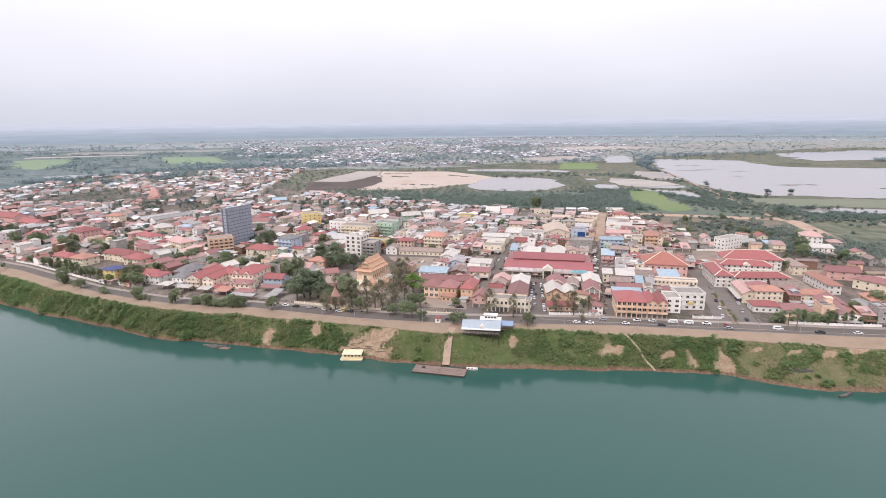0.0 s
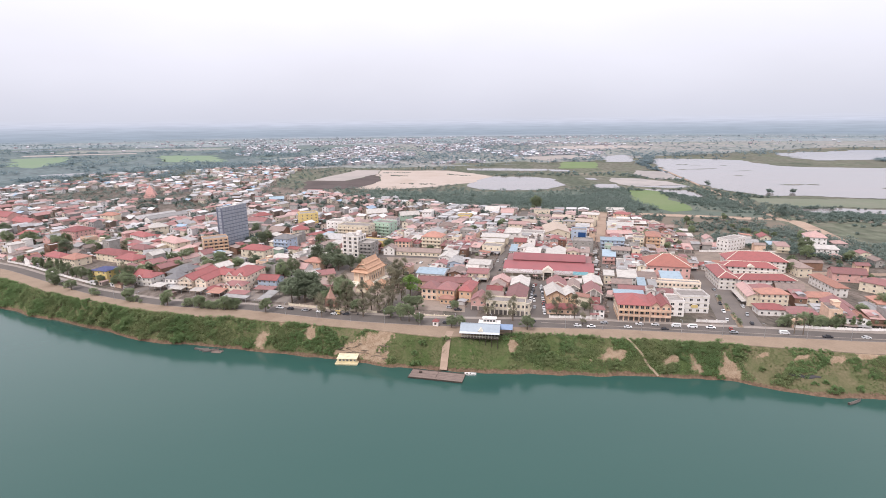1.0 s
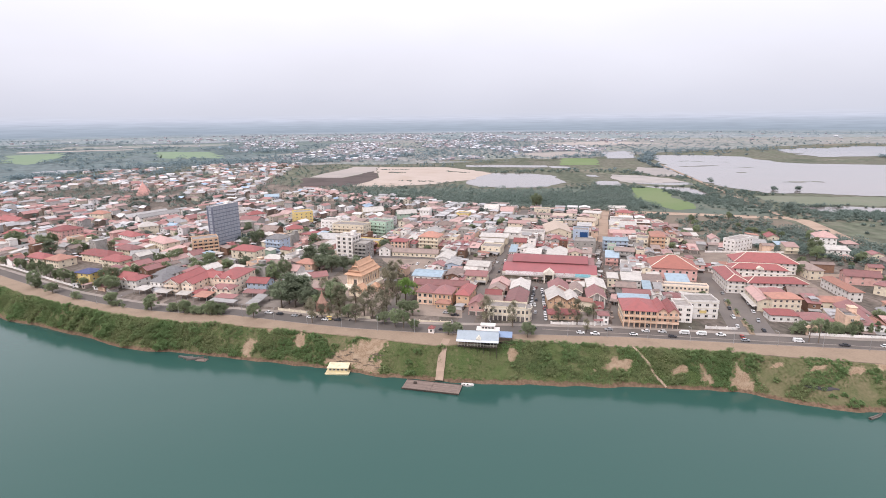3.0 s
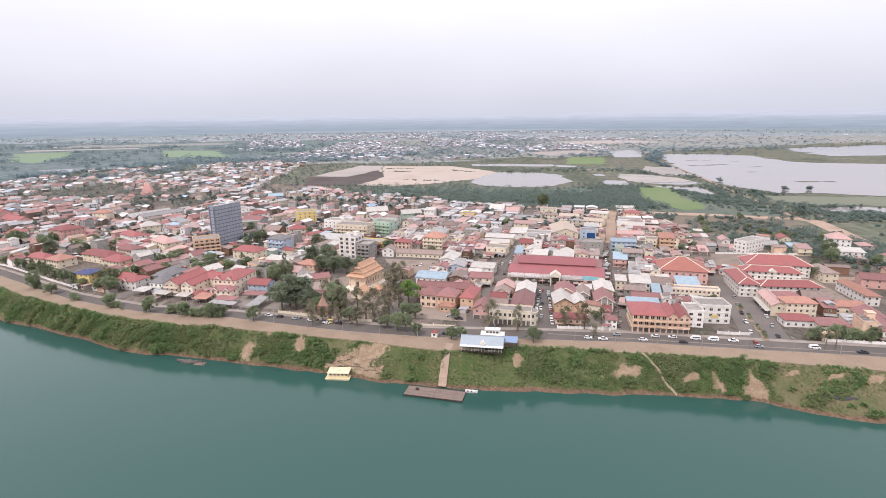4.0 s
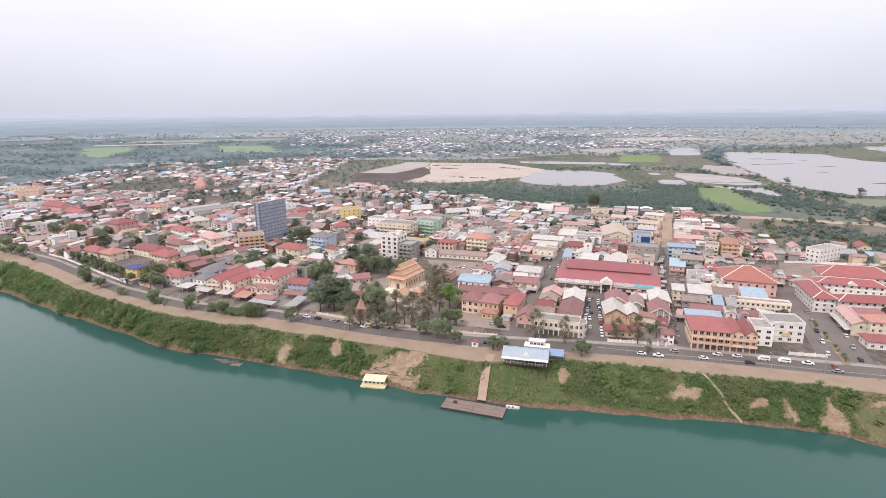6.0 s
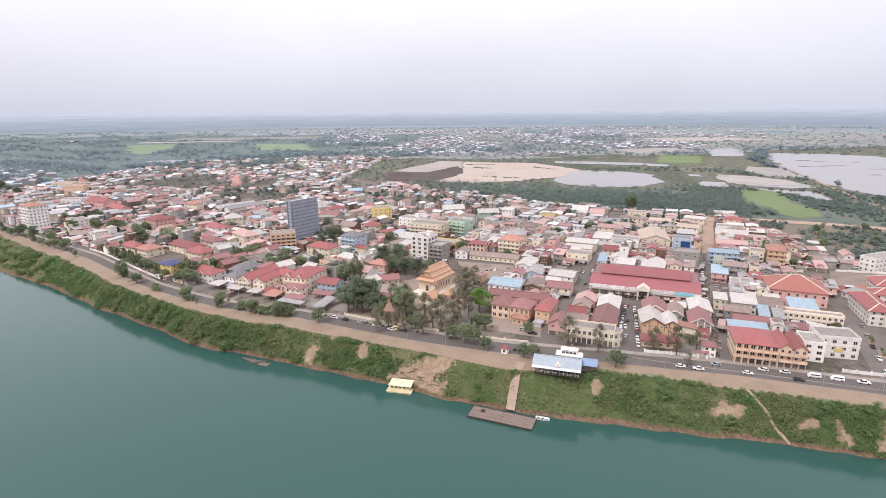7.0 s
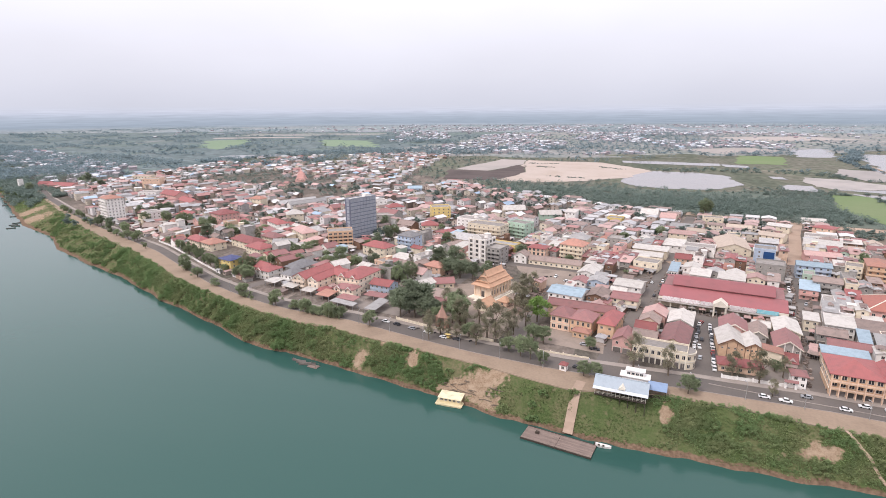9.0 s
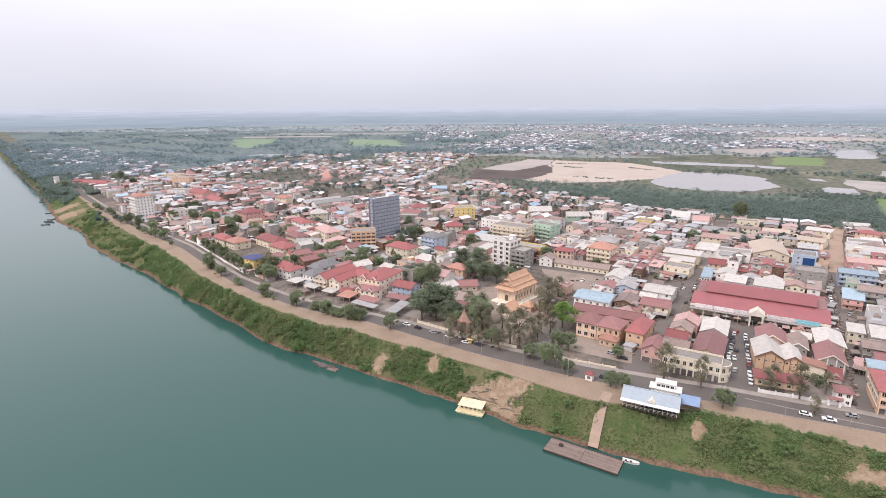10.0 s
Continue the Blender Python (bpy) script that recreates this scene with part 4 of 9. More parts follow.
sheet("square", [(-10, 380), (20, 372), (42, 362), (30, 343), (10, 338), (-2, 352)], 0.055, M_YARD, "open dusty town square", "square", 1, 6)
sheet("yard", [(186, 266), (232, 254), (250, 320), (214, 318)], 0.06, M_YARD, "paved school yard", "yard", 0.5, 8)
sheet("waste_ground", [(192, 345), (215, 372), (280, 362), (330, 320), (345, 385), (364, 450), (366, 474), (300, 502), (245, 522), (226, 480), (205, 420)], 0.05, M_WASTE, "brown waste ground between town and dyke", "ground", 4, 8, False)
sheet("yard", [(75, 240), (99, 234), (104, 258), (92, 260), (88, 246)], 0.06, M_PAVE, "concrete store yard", "yard", 0.3, 6)
sheet("yard", [(-98, 292), (-62, 281), (-60, 296), (-92, 308)], 0.06, M_PAVE, "paved guesthouse forecourt", "yard", 0.3, 6)
sheet("field", [(202, 338), (222, 367), (262, 361), (250, 333), (225, 324)], 0.07, M_YARD, "bare dusty playing field behind the school", "field", 2, 8)

# ---- places kept free ----
CELL, X0, Y0 = 1.5, -800.0, 150.0
NX, NY = 820, 740
taken = np.zeros((NX, NY), dtype=bool)


def cells(x, y, rot, w, d, grow=0.0):
    c, s = math.cos(radians(rot)), math.sin(radians(rot))
    r = math.hypot(w, d) / 2 + grow + CELL
    i0, i1 = max(0, int((x - r - X0) / CELL)), min(NX, int((x + r - X0) / CELL) + 2)
    j0, j1 = max(0, int((y - r - Y0) / CELL)), min(NY, int((y + r - Y0) / CELL) + 2)
    if i0 >= i1 or j0 >= j1:
        return None
    I, J = np.meshgrid(np.arange(i0, i1), np.arange(j0, j1), indexing="ij")
    px, py = X0 + I * CELL - x, Y0 + J * CELL - y
    u, v = px * c + py * s, -px * s + py * c
    m = (abs(u) <= w / 2 + grow) & (abs(v) <= d / 2 + grow)
    return I[m], J[m]


def keep(x, y, rot, w, d, grow=0.5):
    k = cells(x, y, rot, w, d, grow)
    if k:
        taken[k] = True


def is_free(x, y, rot, w, d, grow=0.0):
    k = cells(x, y, rot, w, d, grow)
    return k is not None and len(k[0]) > 0 and not taken[k].any()


for (ax, ay), (bx, by), w_ in STREETS:
    keep((ax + bx) / 2, (ay + by) / 2, math.degrees(math.atan2(by - ay, bx - ax)), math.hypot(bx - ax, by - ay), w_, 0.5)
for i in range(NX):
    x = X0 + i * CELL
    taken[i, :max(0, int((road_town(x) + (4 if x > -100 else 7.5) - Y0) / CELL))] = True
    taken[i, int(max(0, np.interp(x, TOWN_BACK_X, TOWN_BACK_Y) - Y0) / CELL):] = True


def facing(name, a, b, d, *rest, **k):
    """A building by its front line from a to b, as seen from the river, and its depth."""
    w = math.hypot(b[0] - a[0], b[1] - a[1])
    r = math.atan2(b[1] - a[1], b[0] - a[0])
    return hero(name, (a[0] + b[0]) / 2 - math.sin(r) * d / 2, (a[1] + b[1]) / 2 + math.cos(r) * d / 2, math.degrees(r), w, d, *rest, **k)


def hero(*a, **k):
    keep(a[1], a[2], a[3], a[4], a[5], k.pop("grow", 0.8))
    return building(*a, **k)


# open ground: temple yard, school yard, gardens, museum yard, field by the school
for a in ((175, 221, -14, 22, 13), (88, 247, -14, 34, 17), (143, 230, -14, 34, 15), (22, 262, -18, 36, 12), (-82, 290, -25, 40, 12), (-300, 470, 0, 1, 1), (5, 358, -20, 52, 34), (232, 340, -10, 90, 30), (-30, 292, -25, 56, 66), (10, 262, -20, 40, 14), (-25, 340, -25, 50, 30), (225, 282, -18, 70, 60), (-215, 372, -34, 70, 34), (60, 285, -20, 2, 2)):
    keep(*a, 0)

# ---- landmark buildings ----
tower = empty("office_tower", -136.3, 444.4, 60)
keep(-136.3, 444.4, 60, 27, 8, 2)
part("body", boxes((-13, -3.25, 0, 13, 3.25, 31)), M_TOWERD, tower)
PANEL = mesh_of("facade_panel", boxes((-1.52, -0.1, 0.45, 1.52, 0.0, 2.65)), [M_TOWER])
PANEL_D = mesh_of("facade_panel", boxes((-0.7, -0.14, 0, 0.7, 0.0, 2.6)), [M_TOWERD])
for k in range(11):
    for i in range(8):
        put("facade_panel", PANEL, tower, -11.37 + i * 3.25, -3.25, 0.6 + k * 2.76)
    for s in (-2.3, 2.3):
        put("facade_panel", PANEL_D, tower, -13, s, 0.6 + k * 2.76, turn=-90)
    put("facade_panel", PANEL, tower, -13, 0, 0.6 + k * 2.76, sx=0.9, turn=-90)
part("parapet", boxes((-13.1, -3.35, 31, 13.1, -3.05, 31.9), (-13.1, 3.05, 31, 13.1, 3.35, 31.9), (-13.1, -3.05, 31, -12.8, 3.05, 31.9), (12.8, -3.05, 31, 13.1, 3.05, 31.9)), M_TOWER, tower)
part("roof", boxes((-12.8, -3.05, 30.9, 12.8, 3.05, 31.25)), ROOFS["white"], tower)
part("stair_head", boxes((3.5, -1.6, 31.25, 8, 2.4, 33.2)), WALLS["white"], tower)
tagged(tower, "dark blue-grey clad office tower, ten storeys, flat white roof", "tower")
facing("apartment_block", (-145.5, 398), (-129.5, 405), 13, 5, "orange", "slab", "flat", fh=2.5, cols=5, scols=4, balcony=True, win=(2.2, 1.3), label="five-storey orange apartment block with open galleries", category="apartment block")
hero("apartment_block", -88, 524, 20, 17, 14, 4, "yellow", "slab", "flat", fh=2.8, cols=4, scols=3, label="bright yellow four-storey block with flat roof", category="apartment block")
crown_ = facing("apartment_block", (-42.6, 386.5), (-30.5, 380.5), 12, 5, "white", "slab", "flat", fh=3.0, cols=3, scols=3, tank=True, trim=True, win=(2.1, 2.2), label="white five-storey block with tall dark windows", category="apartment block")
part("pediment", gable_walls(6.5, 0.5, 0.8, 1.8, "y"), WALLS["white"], crown_).location = (0, -5.9, 15.9)
for sx in (-6.2, -2.1, 2.1, 6.2):
    part("pilaster", boxes((sx - 0.3, -6.35, 0, sx + 0.3, -6.16, 15.8)), WALLS["white"], crown_)
facing("unfinished_block", (-29.8, 380.3), (-21, 376.5), 12, 4, "grey", "slab", "flat", fh=2.6, cols=3, scols=2, balcony=True, win=(1.8, 1.6), label="unfinished grey concrete block beside the white block", category="building")
for k in range(2):
    a = (119.0 + 4.6 * k, 231.0 - 1.27 * k)
    facing("hotel_bay", a, (a[0] + 4.5, a[1] - 1.24), 15, 3, "peach", "red", "gable", fh=2.7, along="y", rh=1.9, cols=2, scols=3, shop=True, balcony=True, grow=0.1, label="gabled peach bay of the corner hotel, red roof", category="hotel")
facing("hotel", (104.5, 235), (118.8, 231.0), 17, 3, "orange", "red", "hip", fh=2.7, rh=3.2, cols=6, scols=5, win=(1.9, 1.8), shop=True, balcony=True, trim=True, label="orange three-storey corner hotel with red hipped roof", category="hotel", grow=0.2)
hotel_front = bpy.data.objects["hotel"]
for k in range(7):
    part("column", boxes((-7.35 + k * 2.4, -9.95, 0, -7.05 + k * 2.4, -9.75, 8.1)), WALLS["peach"], hotel_front)
for z_ in (3.3, 6.0):
    part("rail", boxes((-7.4, -9.92, z_ - 0.3, 7.4, -9.84, z_ + 0.25)), WALLS["peach"], hotel_front)
white_hotel = facing("hotel", (139.5, 241), (153.4, 238.3), 11, 3, "white", "slab", "flat", fh=2.8, cols=4, scols=3, trim=True, win=(1.5, 1.3), label="plain white three-storey hotel with flat roof", category="hotel", grow=0.2)
part("sign", boxes((-1.6, -5.75, 2.9, 1.6, -5.6, 4.3)), WALLS["yellow"], white_hotel, "yellow sign board with plain bars")
facing("hotel_wing", (131.3, 237.2), (138.6, 235.2), 11, 3, "white", "slab", "flat", fh=2.5, cols=2, scols=3, win=(1.8, 1.3), label="narrow white wing beside the white hotel", category="hotel", grow=0.2)
facing("shed", (113, 259.6), (127, 255.4), 5.5, 2, "cream", "blue", "shed", fh=2.6, cols=3, scols=0, label="long shed with light blue roof behind the hotel", category="shed", grow=0.2)
facing("hall", (152.5, 306.5), (177, 297.5), 22, 2, "pink", "brick", "hip", fh=3.7, rh=5.6, cols=7, scols=5, over=0.8, caps=True, win=(1.3, 1.5), label="square pink hall with a large red pyramid roof", category="hall")
for a, b, d, lab in (((181.8, 275.5), (190.8, 272.8), 28, "long white school block along the wide street, red hipped roof"), ((190.6, 270.6), (219.6, 264.4), 9, "white school block facing the river, red hipped roof"),
                     ((200, 299.5), (227.5, 289.3), 9, "middle white school block with small gable over its middle"), ((211, 313.5), (244, 302.5), 16, "rear white school block with broad red roof")):
    blk = facing("school_block", a, b, d, 3, "white", "red", "hip", fh=2.4, rh=2.4 if d != 16 else 4.4, cols=max(3, int(math.dist(a, b) / 3.2)), scols=max(2, int(d / 3.4)), over=1.0, trim=True, caps=True, label=lab, category="school", group="school blocks")
    if "gable" in lab:
        part("gablet", gable_walls(4, 3, 0.6, 1.4, "y"), M_TRIM, blk).location = (0, -4.2, 7.2)
facing("school_wing", (244, 292.5), (252, 291), 18, 2, "cream", "rust", "hip", fh=3.0, rh=2.2, cols=2, scols=5, label="two-storey cream wing with brown roof", category="school", group="school blocks")
facing("school_wing", (235.5, 254), (242, 252.5), 27, 2, "white", "tile", "hip", fh=2.7, rh=1.8, cols=2, scols=8, label="long two-storey white wing with orange tile roof", category="school", group="school blocks")
facing("museum", (10.1, 278.6), (18.3, 275.4), 10, 2, "peach", "maroon", "hip", fh=3.4, rh=3.0, cols=3, scols=2, over=0.7, trim=True, label="peach colonial house with maroon roof", category="museum", win=(1.7, 1.8), grow=0.1)
facing("museum", (18.5, 275.2), (27.3, 271.7), 11, 2, "orange", "maroon", "hip", fh=3.4, rh=3.0, cols=4, scols=2, over=0.7, label="orange colonial house front with maroon roof", category="museum", win=(1.0, 1.8), grow=0.1)
facing("museum_wing", (30.2, 272.5), (36.6, 270), 17, 2, "orange", "red", "hip", fh=3.2, rh=2.4, cols=2, scols=4, label="orange wing with faded red roof beside the colonial house", category="house")
facing("museum_wing", (9, 293), (38, 284.5), 6, 2, "peach", "maroon", "gable", fh=3.5, rh=2.0, cols=9, scols=1, label="long maroon-roofed range behind the colonial house", category="house", grow=0.1)
facing("pavilion", (19.5, 270.3), (26, 267.8), 4, 1, "orange", "tile", "hip", fh=3.0, rh=1.4, cols=3, scols=1, label="orange porch pavilion with tiled roof", category="pavilion")
colonial = facing("colonial_row", (41.5, 251.6), (60.5, 245.6), 8, 2, "cream", "slab", "flat", fh=3.2, cols=9, scols=3, trim=True, shop=True, label="cream colonial corner row with flat stained roof", category="shophouse", win=(1.2, 1.7), grow=0.1)
PIL = mesh_of("pilaster", boxes((-0.2, -0.16, 0, 0.2, 0.0, 6.4)), [M_TRIM])
for i in range(10):
    put("pilaster", PIL, colonial, -9.6 + i * 2.13, -4.0, 0)
# houses between the street and the square
for a, b, d, fl, wl_, rf, al in (((34.8, 258.5), (42.0, 256.0), 11, 2, "pink", "maroon", "y"), ((43, 261.5), (51.5, 258.8), 9, 2, "brown", "rust", "x"), ((45.5, 271.5), (53, 269), 8, 2, "pink", "red", "x"), ((48.8, 281), (56.5, 278.5), 8, 2, "cream", "rust", "y"), ((52, 290.5), (61, 287.5), 9, 2, "pink", "dusty", "y"),
                                 ((53, 258.8), (62.6, 255.4), 21, 2, "cream", "maroon", "y"), ((61.0, 281.5), (70.2, 278.6), 14, 2, "white", "white", "y"), ((64.5, 298), (75, 294.4), 6, 1, "white", "white", "x"), ((56, 300.5), (63.5, 298.2), 8, 1, "pink", "red", "y")):
    facing("shophouse", a, b, d, fl, wl_, rf, "gable", fh=2.8, along=al, rh=2.3, cols=2, scols=2, shop=True, grow=0.1, category="shophouse")
bm = bmesh.new()
cyl(bm, 9.2, -0.35, 0, 6.7, 3.6, 3.6, 24)
part("corner", bm, WALLS["cream"], colonial, "rounded cream corner bay")
bm = bmesh.new()
cyl(bm, 9.2, -0.35, 6.7, 6.76, 3.5, 3.5, 24)
part("roof", bm, ROOFS["slab"], colonial)
bm = bmesh.new()
cyl(bm, 9.2, -0.35, 3.0, 3.3, 3.78, 3.78, 24)
cyl(bm, 9.2, -0.35, 6.3, 6.6, 3.85, 3.85, 24)
part("trim", bm, M_TRIM, colonial)
for a_ in (-15, 25, 65):
    for z_ in (0.6, 3.9):
        window(colonial, 9.2 + 3.62 * math.sin(radians(a_)), -0.35 - 3.62 * math.cos(radians(a_)), z_, 1.1, 1.7, a_)
# gabled stores on the other side of the square
for a, b, d, wl_, rf, al, rh_, lab in (((76.4, 261.2), (85.5, 259.6), 16, "orange", "white", "y", 2.7, "orange-fronted store with white gabled roof"), ((85.7, 259.5), (91.4, 258.5), 13, "orange", "white", "y", 1.7, "narrow orange store with white gabled roof"),
                                       ((81.5, 277.5), (91.5, 275.0), 14, "pink", "maroon", "y", 2.8, "store with maroon gabled roof behind the orange store"), ((91.5, 273.4), (97.5, 271.5), 13, "grey", "rust", "y", 1.8, "grey store with rusty roof"),
                                       ((97.3, 262.2), (106, 259.8), 15, "grey", "maroon", "y", 2.8, "grey store with white gable boards and maroon roof"), ((103.5, 279), (112.5, 276.5), 16, "cream", "white", "y", 1.6, "cream store with pale sheet roof")):
    st = facing("store", a, b, d, 2, wl_, rf, "gable", fh=2.7, along=al, rh=rh_, cols=4 if wl_ == "orange" else 3, scols=2, win=(0.75, 0.7) if wl_ == "orange" else (1.0, 0.9), fronts=1 if wl_ == "orange" else 2, grow=0.1, label=lab, category="store")
    w_ = math.dist(a, b) / 2 + 0.55
    bm = bmesh.new()
    for sgn in (-1, 1):
        q = [(sgn * w_, -d / 2 - 0.72, 5.4 - 0.55 * rh_ / (w_ - 0.55) + 0.05), (sgn * w_, -d / 2 - 0.58, 5.4 - 0.55 * rh_ / (w_ - 0.55) + 0.05), (0, -d / 2 - 0.58, 5.4 + rh_ + 0.1), (0, -d / 2 - 0.72, 5.4 + rh_ + 0.1)]
        slab(bm, q if sgn > 0 else q[::-1], 0.45)
    part("gable_board", bm, WALLS["brown"] if wl_ == "orange" else M_TRIM, st)
    if "white gable boards" in lab:
        for k_ in (-3.9, -1.4, 1.4, 3.9):
            part("board", boxes((k_ - 0.2, -d / 2 - 0.12, 0, k_ + 0.2, -d / 2 - 0.003, 5.4 + rh_ * (1 - abs(k_) / w_) - 0.25)), WALLS["white"], st, "white vertical board")
    elif wl_ == "orange":
        for k_ in (-1, 1):
            part("band", boxes((k_ * w_ * 0.33 - 0.12, -d / 2 - 0.08, 0, k_ * w_ * 0.33 + 0.12, -d / 2 - 0.003, 5.9)), WALLS["brown"], st)
facing("annexe", (72.5, 247.4), (87, 244.6), 6.5, 1, "peach", "red", "hip", fh=2.9, rh=1.8, cols=5, scols=1, grow=0.1, label="low red-roofed annexe before the orange stores", category="house")
facing("gatehouse", (94, 238.2), (98.4, 237.2), 5, 2, "white", "maroon", "hip", fh=2.4, rh=1.3, cols=2, scols=1, grow=0.1, label="small white gatehouse with maroon roof", category="house")
ygate = empty("yard_gate", 93.2, 236.6, -12)
for sx in (-1.6, 1.6):
    part("post", boxes((sx - 0.35, -0.35, 0, sx + 0.35, 0.35, 2.6), (sx - 0.45, -0.45, 2.6, sx + 0.45, 0.45, 2.8)), WALLS["white"], ygate)
bm = bmesh.new()
for sg in (-1, 1):
    q = [(-2.2, 0, 3.5), (2.2, 0, 3.5), (2.2, sg * 0.9, 2.85), (-2.2, sg * 0.9, 2.85)]
    slab(bm, q if sg < 0 else q[::-1], 0.12)
part("roof", bm, ROOFS["maroon"], ygate)
tagged(ygate, "white yard gate posts under a small maroon roof", "gate")
# riverside houses east of the wide street
facing("house", (184, 242.6), (197.5, 240), 9, 3, "cream", "tile", "hip", fh=2.6, rh=2, cols=5, scols=2, trim=True, label="tall cream house with orange roof and banded walls", category="house")
facing("shop_row", (186.5, 267), (179.5, 246.5), 6.5, 2, "cream", "dusty", "gable", fh=2.8, rh=1.6, cols=5, scols=1, shop=True, awning="white", label="cream shop row with pink sheet roof along the wide street", category="shophouse")
facing("house", (190, 257), (201, 254), 8, 2, "pink", "maroon", "hip", fh=2.8, cols=3, scols=2, category="house")
facing("house", (203, 256), (215, 251), 9, 2, "brown", "rust", "gable", fh=2.8, cols=3, scols=2, category="house")
facing("house", (176.4, 232.6), (188.6, 229.5), 8, 1, "white", "red", "hip", fh=3.4, rh=1.9, cols=4, scols=2, label="white bungalow with red hipped roof behind shrubs", category="house")
facing("house", (187, 224.8), (199, 220.8), 10, 1, "white", "maroon", "hip", fh=3.4, rh=2.2, cols=4, scols=2, label="white bungalow with maroon hipped roof", category="house")
facing("house", (211.5, 246), (227.5, 242.2), 9, 1, "cream", "tile", "hip", fh=3.8, rh=1.8, cols=4, scols=2, category="house")
facing("house", (210, 224.5), (220.5, 220.5), 19, 1, "white", "maroon", "gable", fh=3.8, rh=2.6, cols=3, scols=4, along="y", label="white hall with maroon gabled roof", category="house")
facing("house", (235, 226.5), (249, 222), 12, 2, "peach", "tile", "hip", fh=2.8, cols=3, scols=2, category="house")
facing("house", (258, 282), (274, 275), 9, 2, "pink", "maroon", "gable", fh=2.8, cols=3, scols=1, category="house")
facing("house", (259, 264), (268, 247), 9, 2, "cream", "maroon", "hip", fh=2.8, cols=4, scols=1, category="house")
facing("house", (242, 361), (262, 370.5), 9, 3, "white", "slab", "flat", fh=2.8, cols=6, scols=3, label="pale three-storey block beyond the field", category="house")
facing("house", (308, 366), (320, 360), 14, 3, "white", "dusty", "hip", fh=2.8, cols=4, scols=3, label="pale three-storey house by the dyke road", category="house")
facing("house", (296, 341), (309, 336), 9, 2, "white", "white", "shed", fh=2.6, cols=4, scols=1, category="house")
# landmark houses of the farther town
def town_house(a, b, d, fl, wl_, rf, sh, lab):
    facing("house", a, b, d, fl, wl_, rf, sh, fh=2.8, cols=max(3, int(math.dist(a, b) / 4.5)), scols=0, solid=True, fronts=2, grow=0.3, label=lab, category="house")


for spec_ in (
        ((-665, 655), (-649, 658), 9, 2, "pink", "red", "gable", "pink house with long red roof by the river bend"), ((-640, 645), (-597, 639), 12, 2, "pink", "red", "gable", "long pink house row with a red roof"),
        ((-577, 722), (-550, 726.5), 14, 3, "cream", "dusty", "flat", "beige three-storey block with flat roof"), ((-518.5, 671), (-495.5, 675), 14, 4, "peach", "slab", "flat", "peach four-storey block with flat roof"),
        ((-450, 580), (-430, 584), 14, 3, "white", "slab", "flat", "white three-storey block with rows of windows"), ((-422, 581), (-392, 566), 14, 3, "pink", "red", "gable", "pink three-storey school block with red roof"),
        ((-385, 560), (-356, 540), 12, 2, "pink", "red", "gable", "pink two-storey school block with red roof"), ((-329, 437), (-315, 440), 10, 1, "brown", "rust", "gable", "low brown house with rusty roof"),
        ((-328.5, 480), (-315, 483), 10, 2, "white", "red", "hip", "white house with bright red roof"), ((-188, 395), (-171, 399), 12, 1, "grey", "grey", "gable", "low grey shed with a sheet roof"),
        ):
    town_house(*spec_)
for spec_ in (
        ((-217, 479), (-205, 486.5), 12, 3, "cream", "white", "hip", "cream three-storey house with a white roof"), ((-258, 547), (-233, 581), 10, 2, "grey", "grey", "gable", "long grey shed with grey sheet roof"),
        ((-246, 545), (-221, 579), 9, 2, "white", "grey", "gable", "long pale shed with grey sheet roof"), ((-196, 533), (-189, 541), 10, 2, "pink", "maroon", "gable", "pink house with maroon gable"),
        ((-162, 559), (-151, 567), 11, 3, "white", "slab", "flat", "white three-storey house with flat roof"), ((-138, 527), (-125, 535.5), 11, 3, "white", "red", "hip", "white three-storey house with red roof"),
        ((-138, 485), (-122, 488.5), 11, 3, "grey", "slab", "flat", "grey concrete block with flat roof"), ((-92, 465), (-79, 468), 11, 2, "cream", "red", "hip", "cream house with red hipped roof"),
        ((-31, 547), (-11, 551.5), 13, 2, "cream", "white", "gable", "broad hall with white sheet roof"), ((3, 529), (22, 533), 11, 2, "green", "white", "gable", "pale green hall with white roof"),
        ((-162, 696), (-145, 700), 10, 1, "blue", "blue", "gable", "hall with bright blue sheet roof"), ((-300, 560), (-285, 556), 10, 3, "cream", "tile", "hip", "cream three-storey house with orange roof")):
    town_house(*spec_)
for spec_ in (
        ((216, 380), (229, 377), 9, 1, "brown", "rust", "gable", "long brown-roofed shed behind the school"), ((231, 407), (240, 404.5), 8, 1, "white", "white", "shed", "low white-roofed house on waste ground"),
        ((266, 376), (275, 373), 9, 1, "grey", "grey", "gable", "grey-roofed house beside the pale block"), ((280, 368), (289, 365.5), 8, 1, "cream", "blue", "shed", "low house with pale blue sheet roof"),
        ((230, 371), (242, 368), 7, 1, "brown", "dusty", "gable", "low house with faded roof along the back wall"), ((196, 317), (199, 309), 9, 1, "white", "grey", "shed", "small grey shed beside the school")):
    town_house(*spec_)
stupa = empty("stupa", -337, 766, 10)
bm = bmesh.new()
for k_, (r_, z0_, z1_) in enumerate(((7.5, 0, 3), (6.2, 3, 5.5), (5.2, 5.5, 8.5), (4.2, 8.5, 11), (3.0, 11, 13), (1.8, 13, 15))):
    box(bm, -r_, -r_, z0_, r_, r_, z1_)
part("terrace", bm, WALLS["pink"], stupa)
bm = bmesh.new()
cyl(bm, 0, 0, 15, 20, 1.1, 0.12, 8)
part("spire", bm, WALLS["pink"], stupa)
tagged(stupa, "stepped dull red brick stupa tower above the roofs", "stupa")
keep(-337, 766, 10, 16, 16, 1)
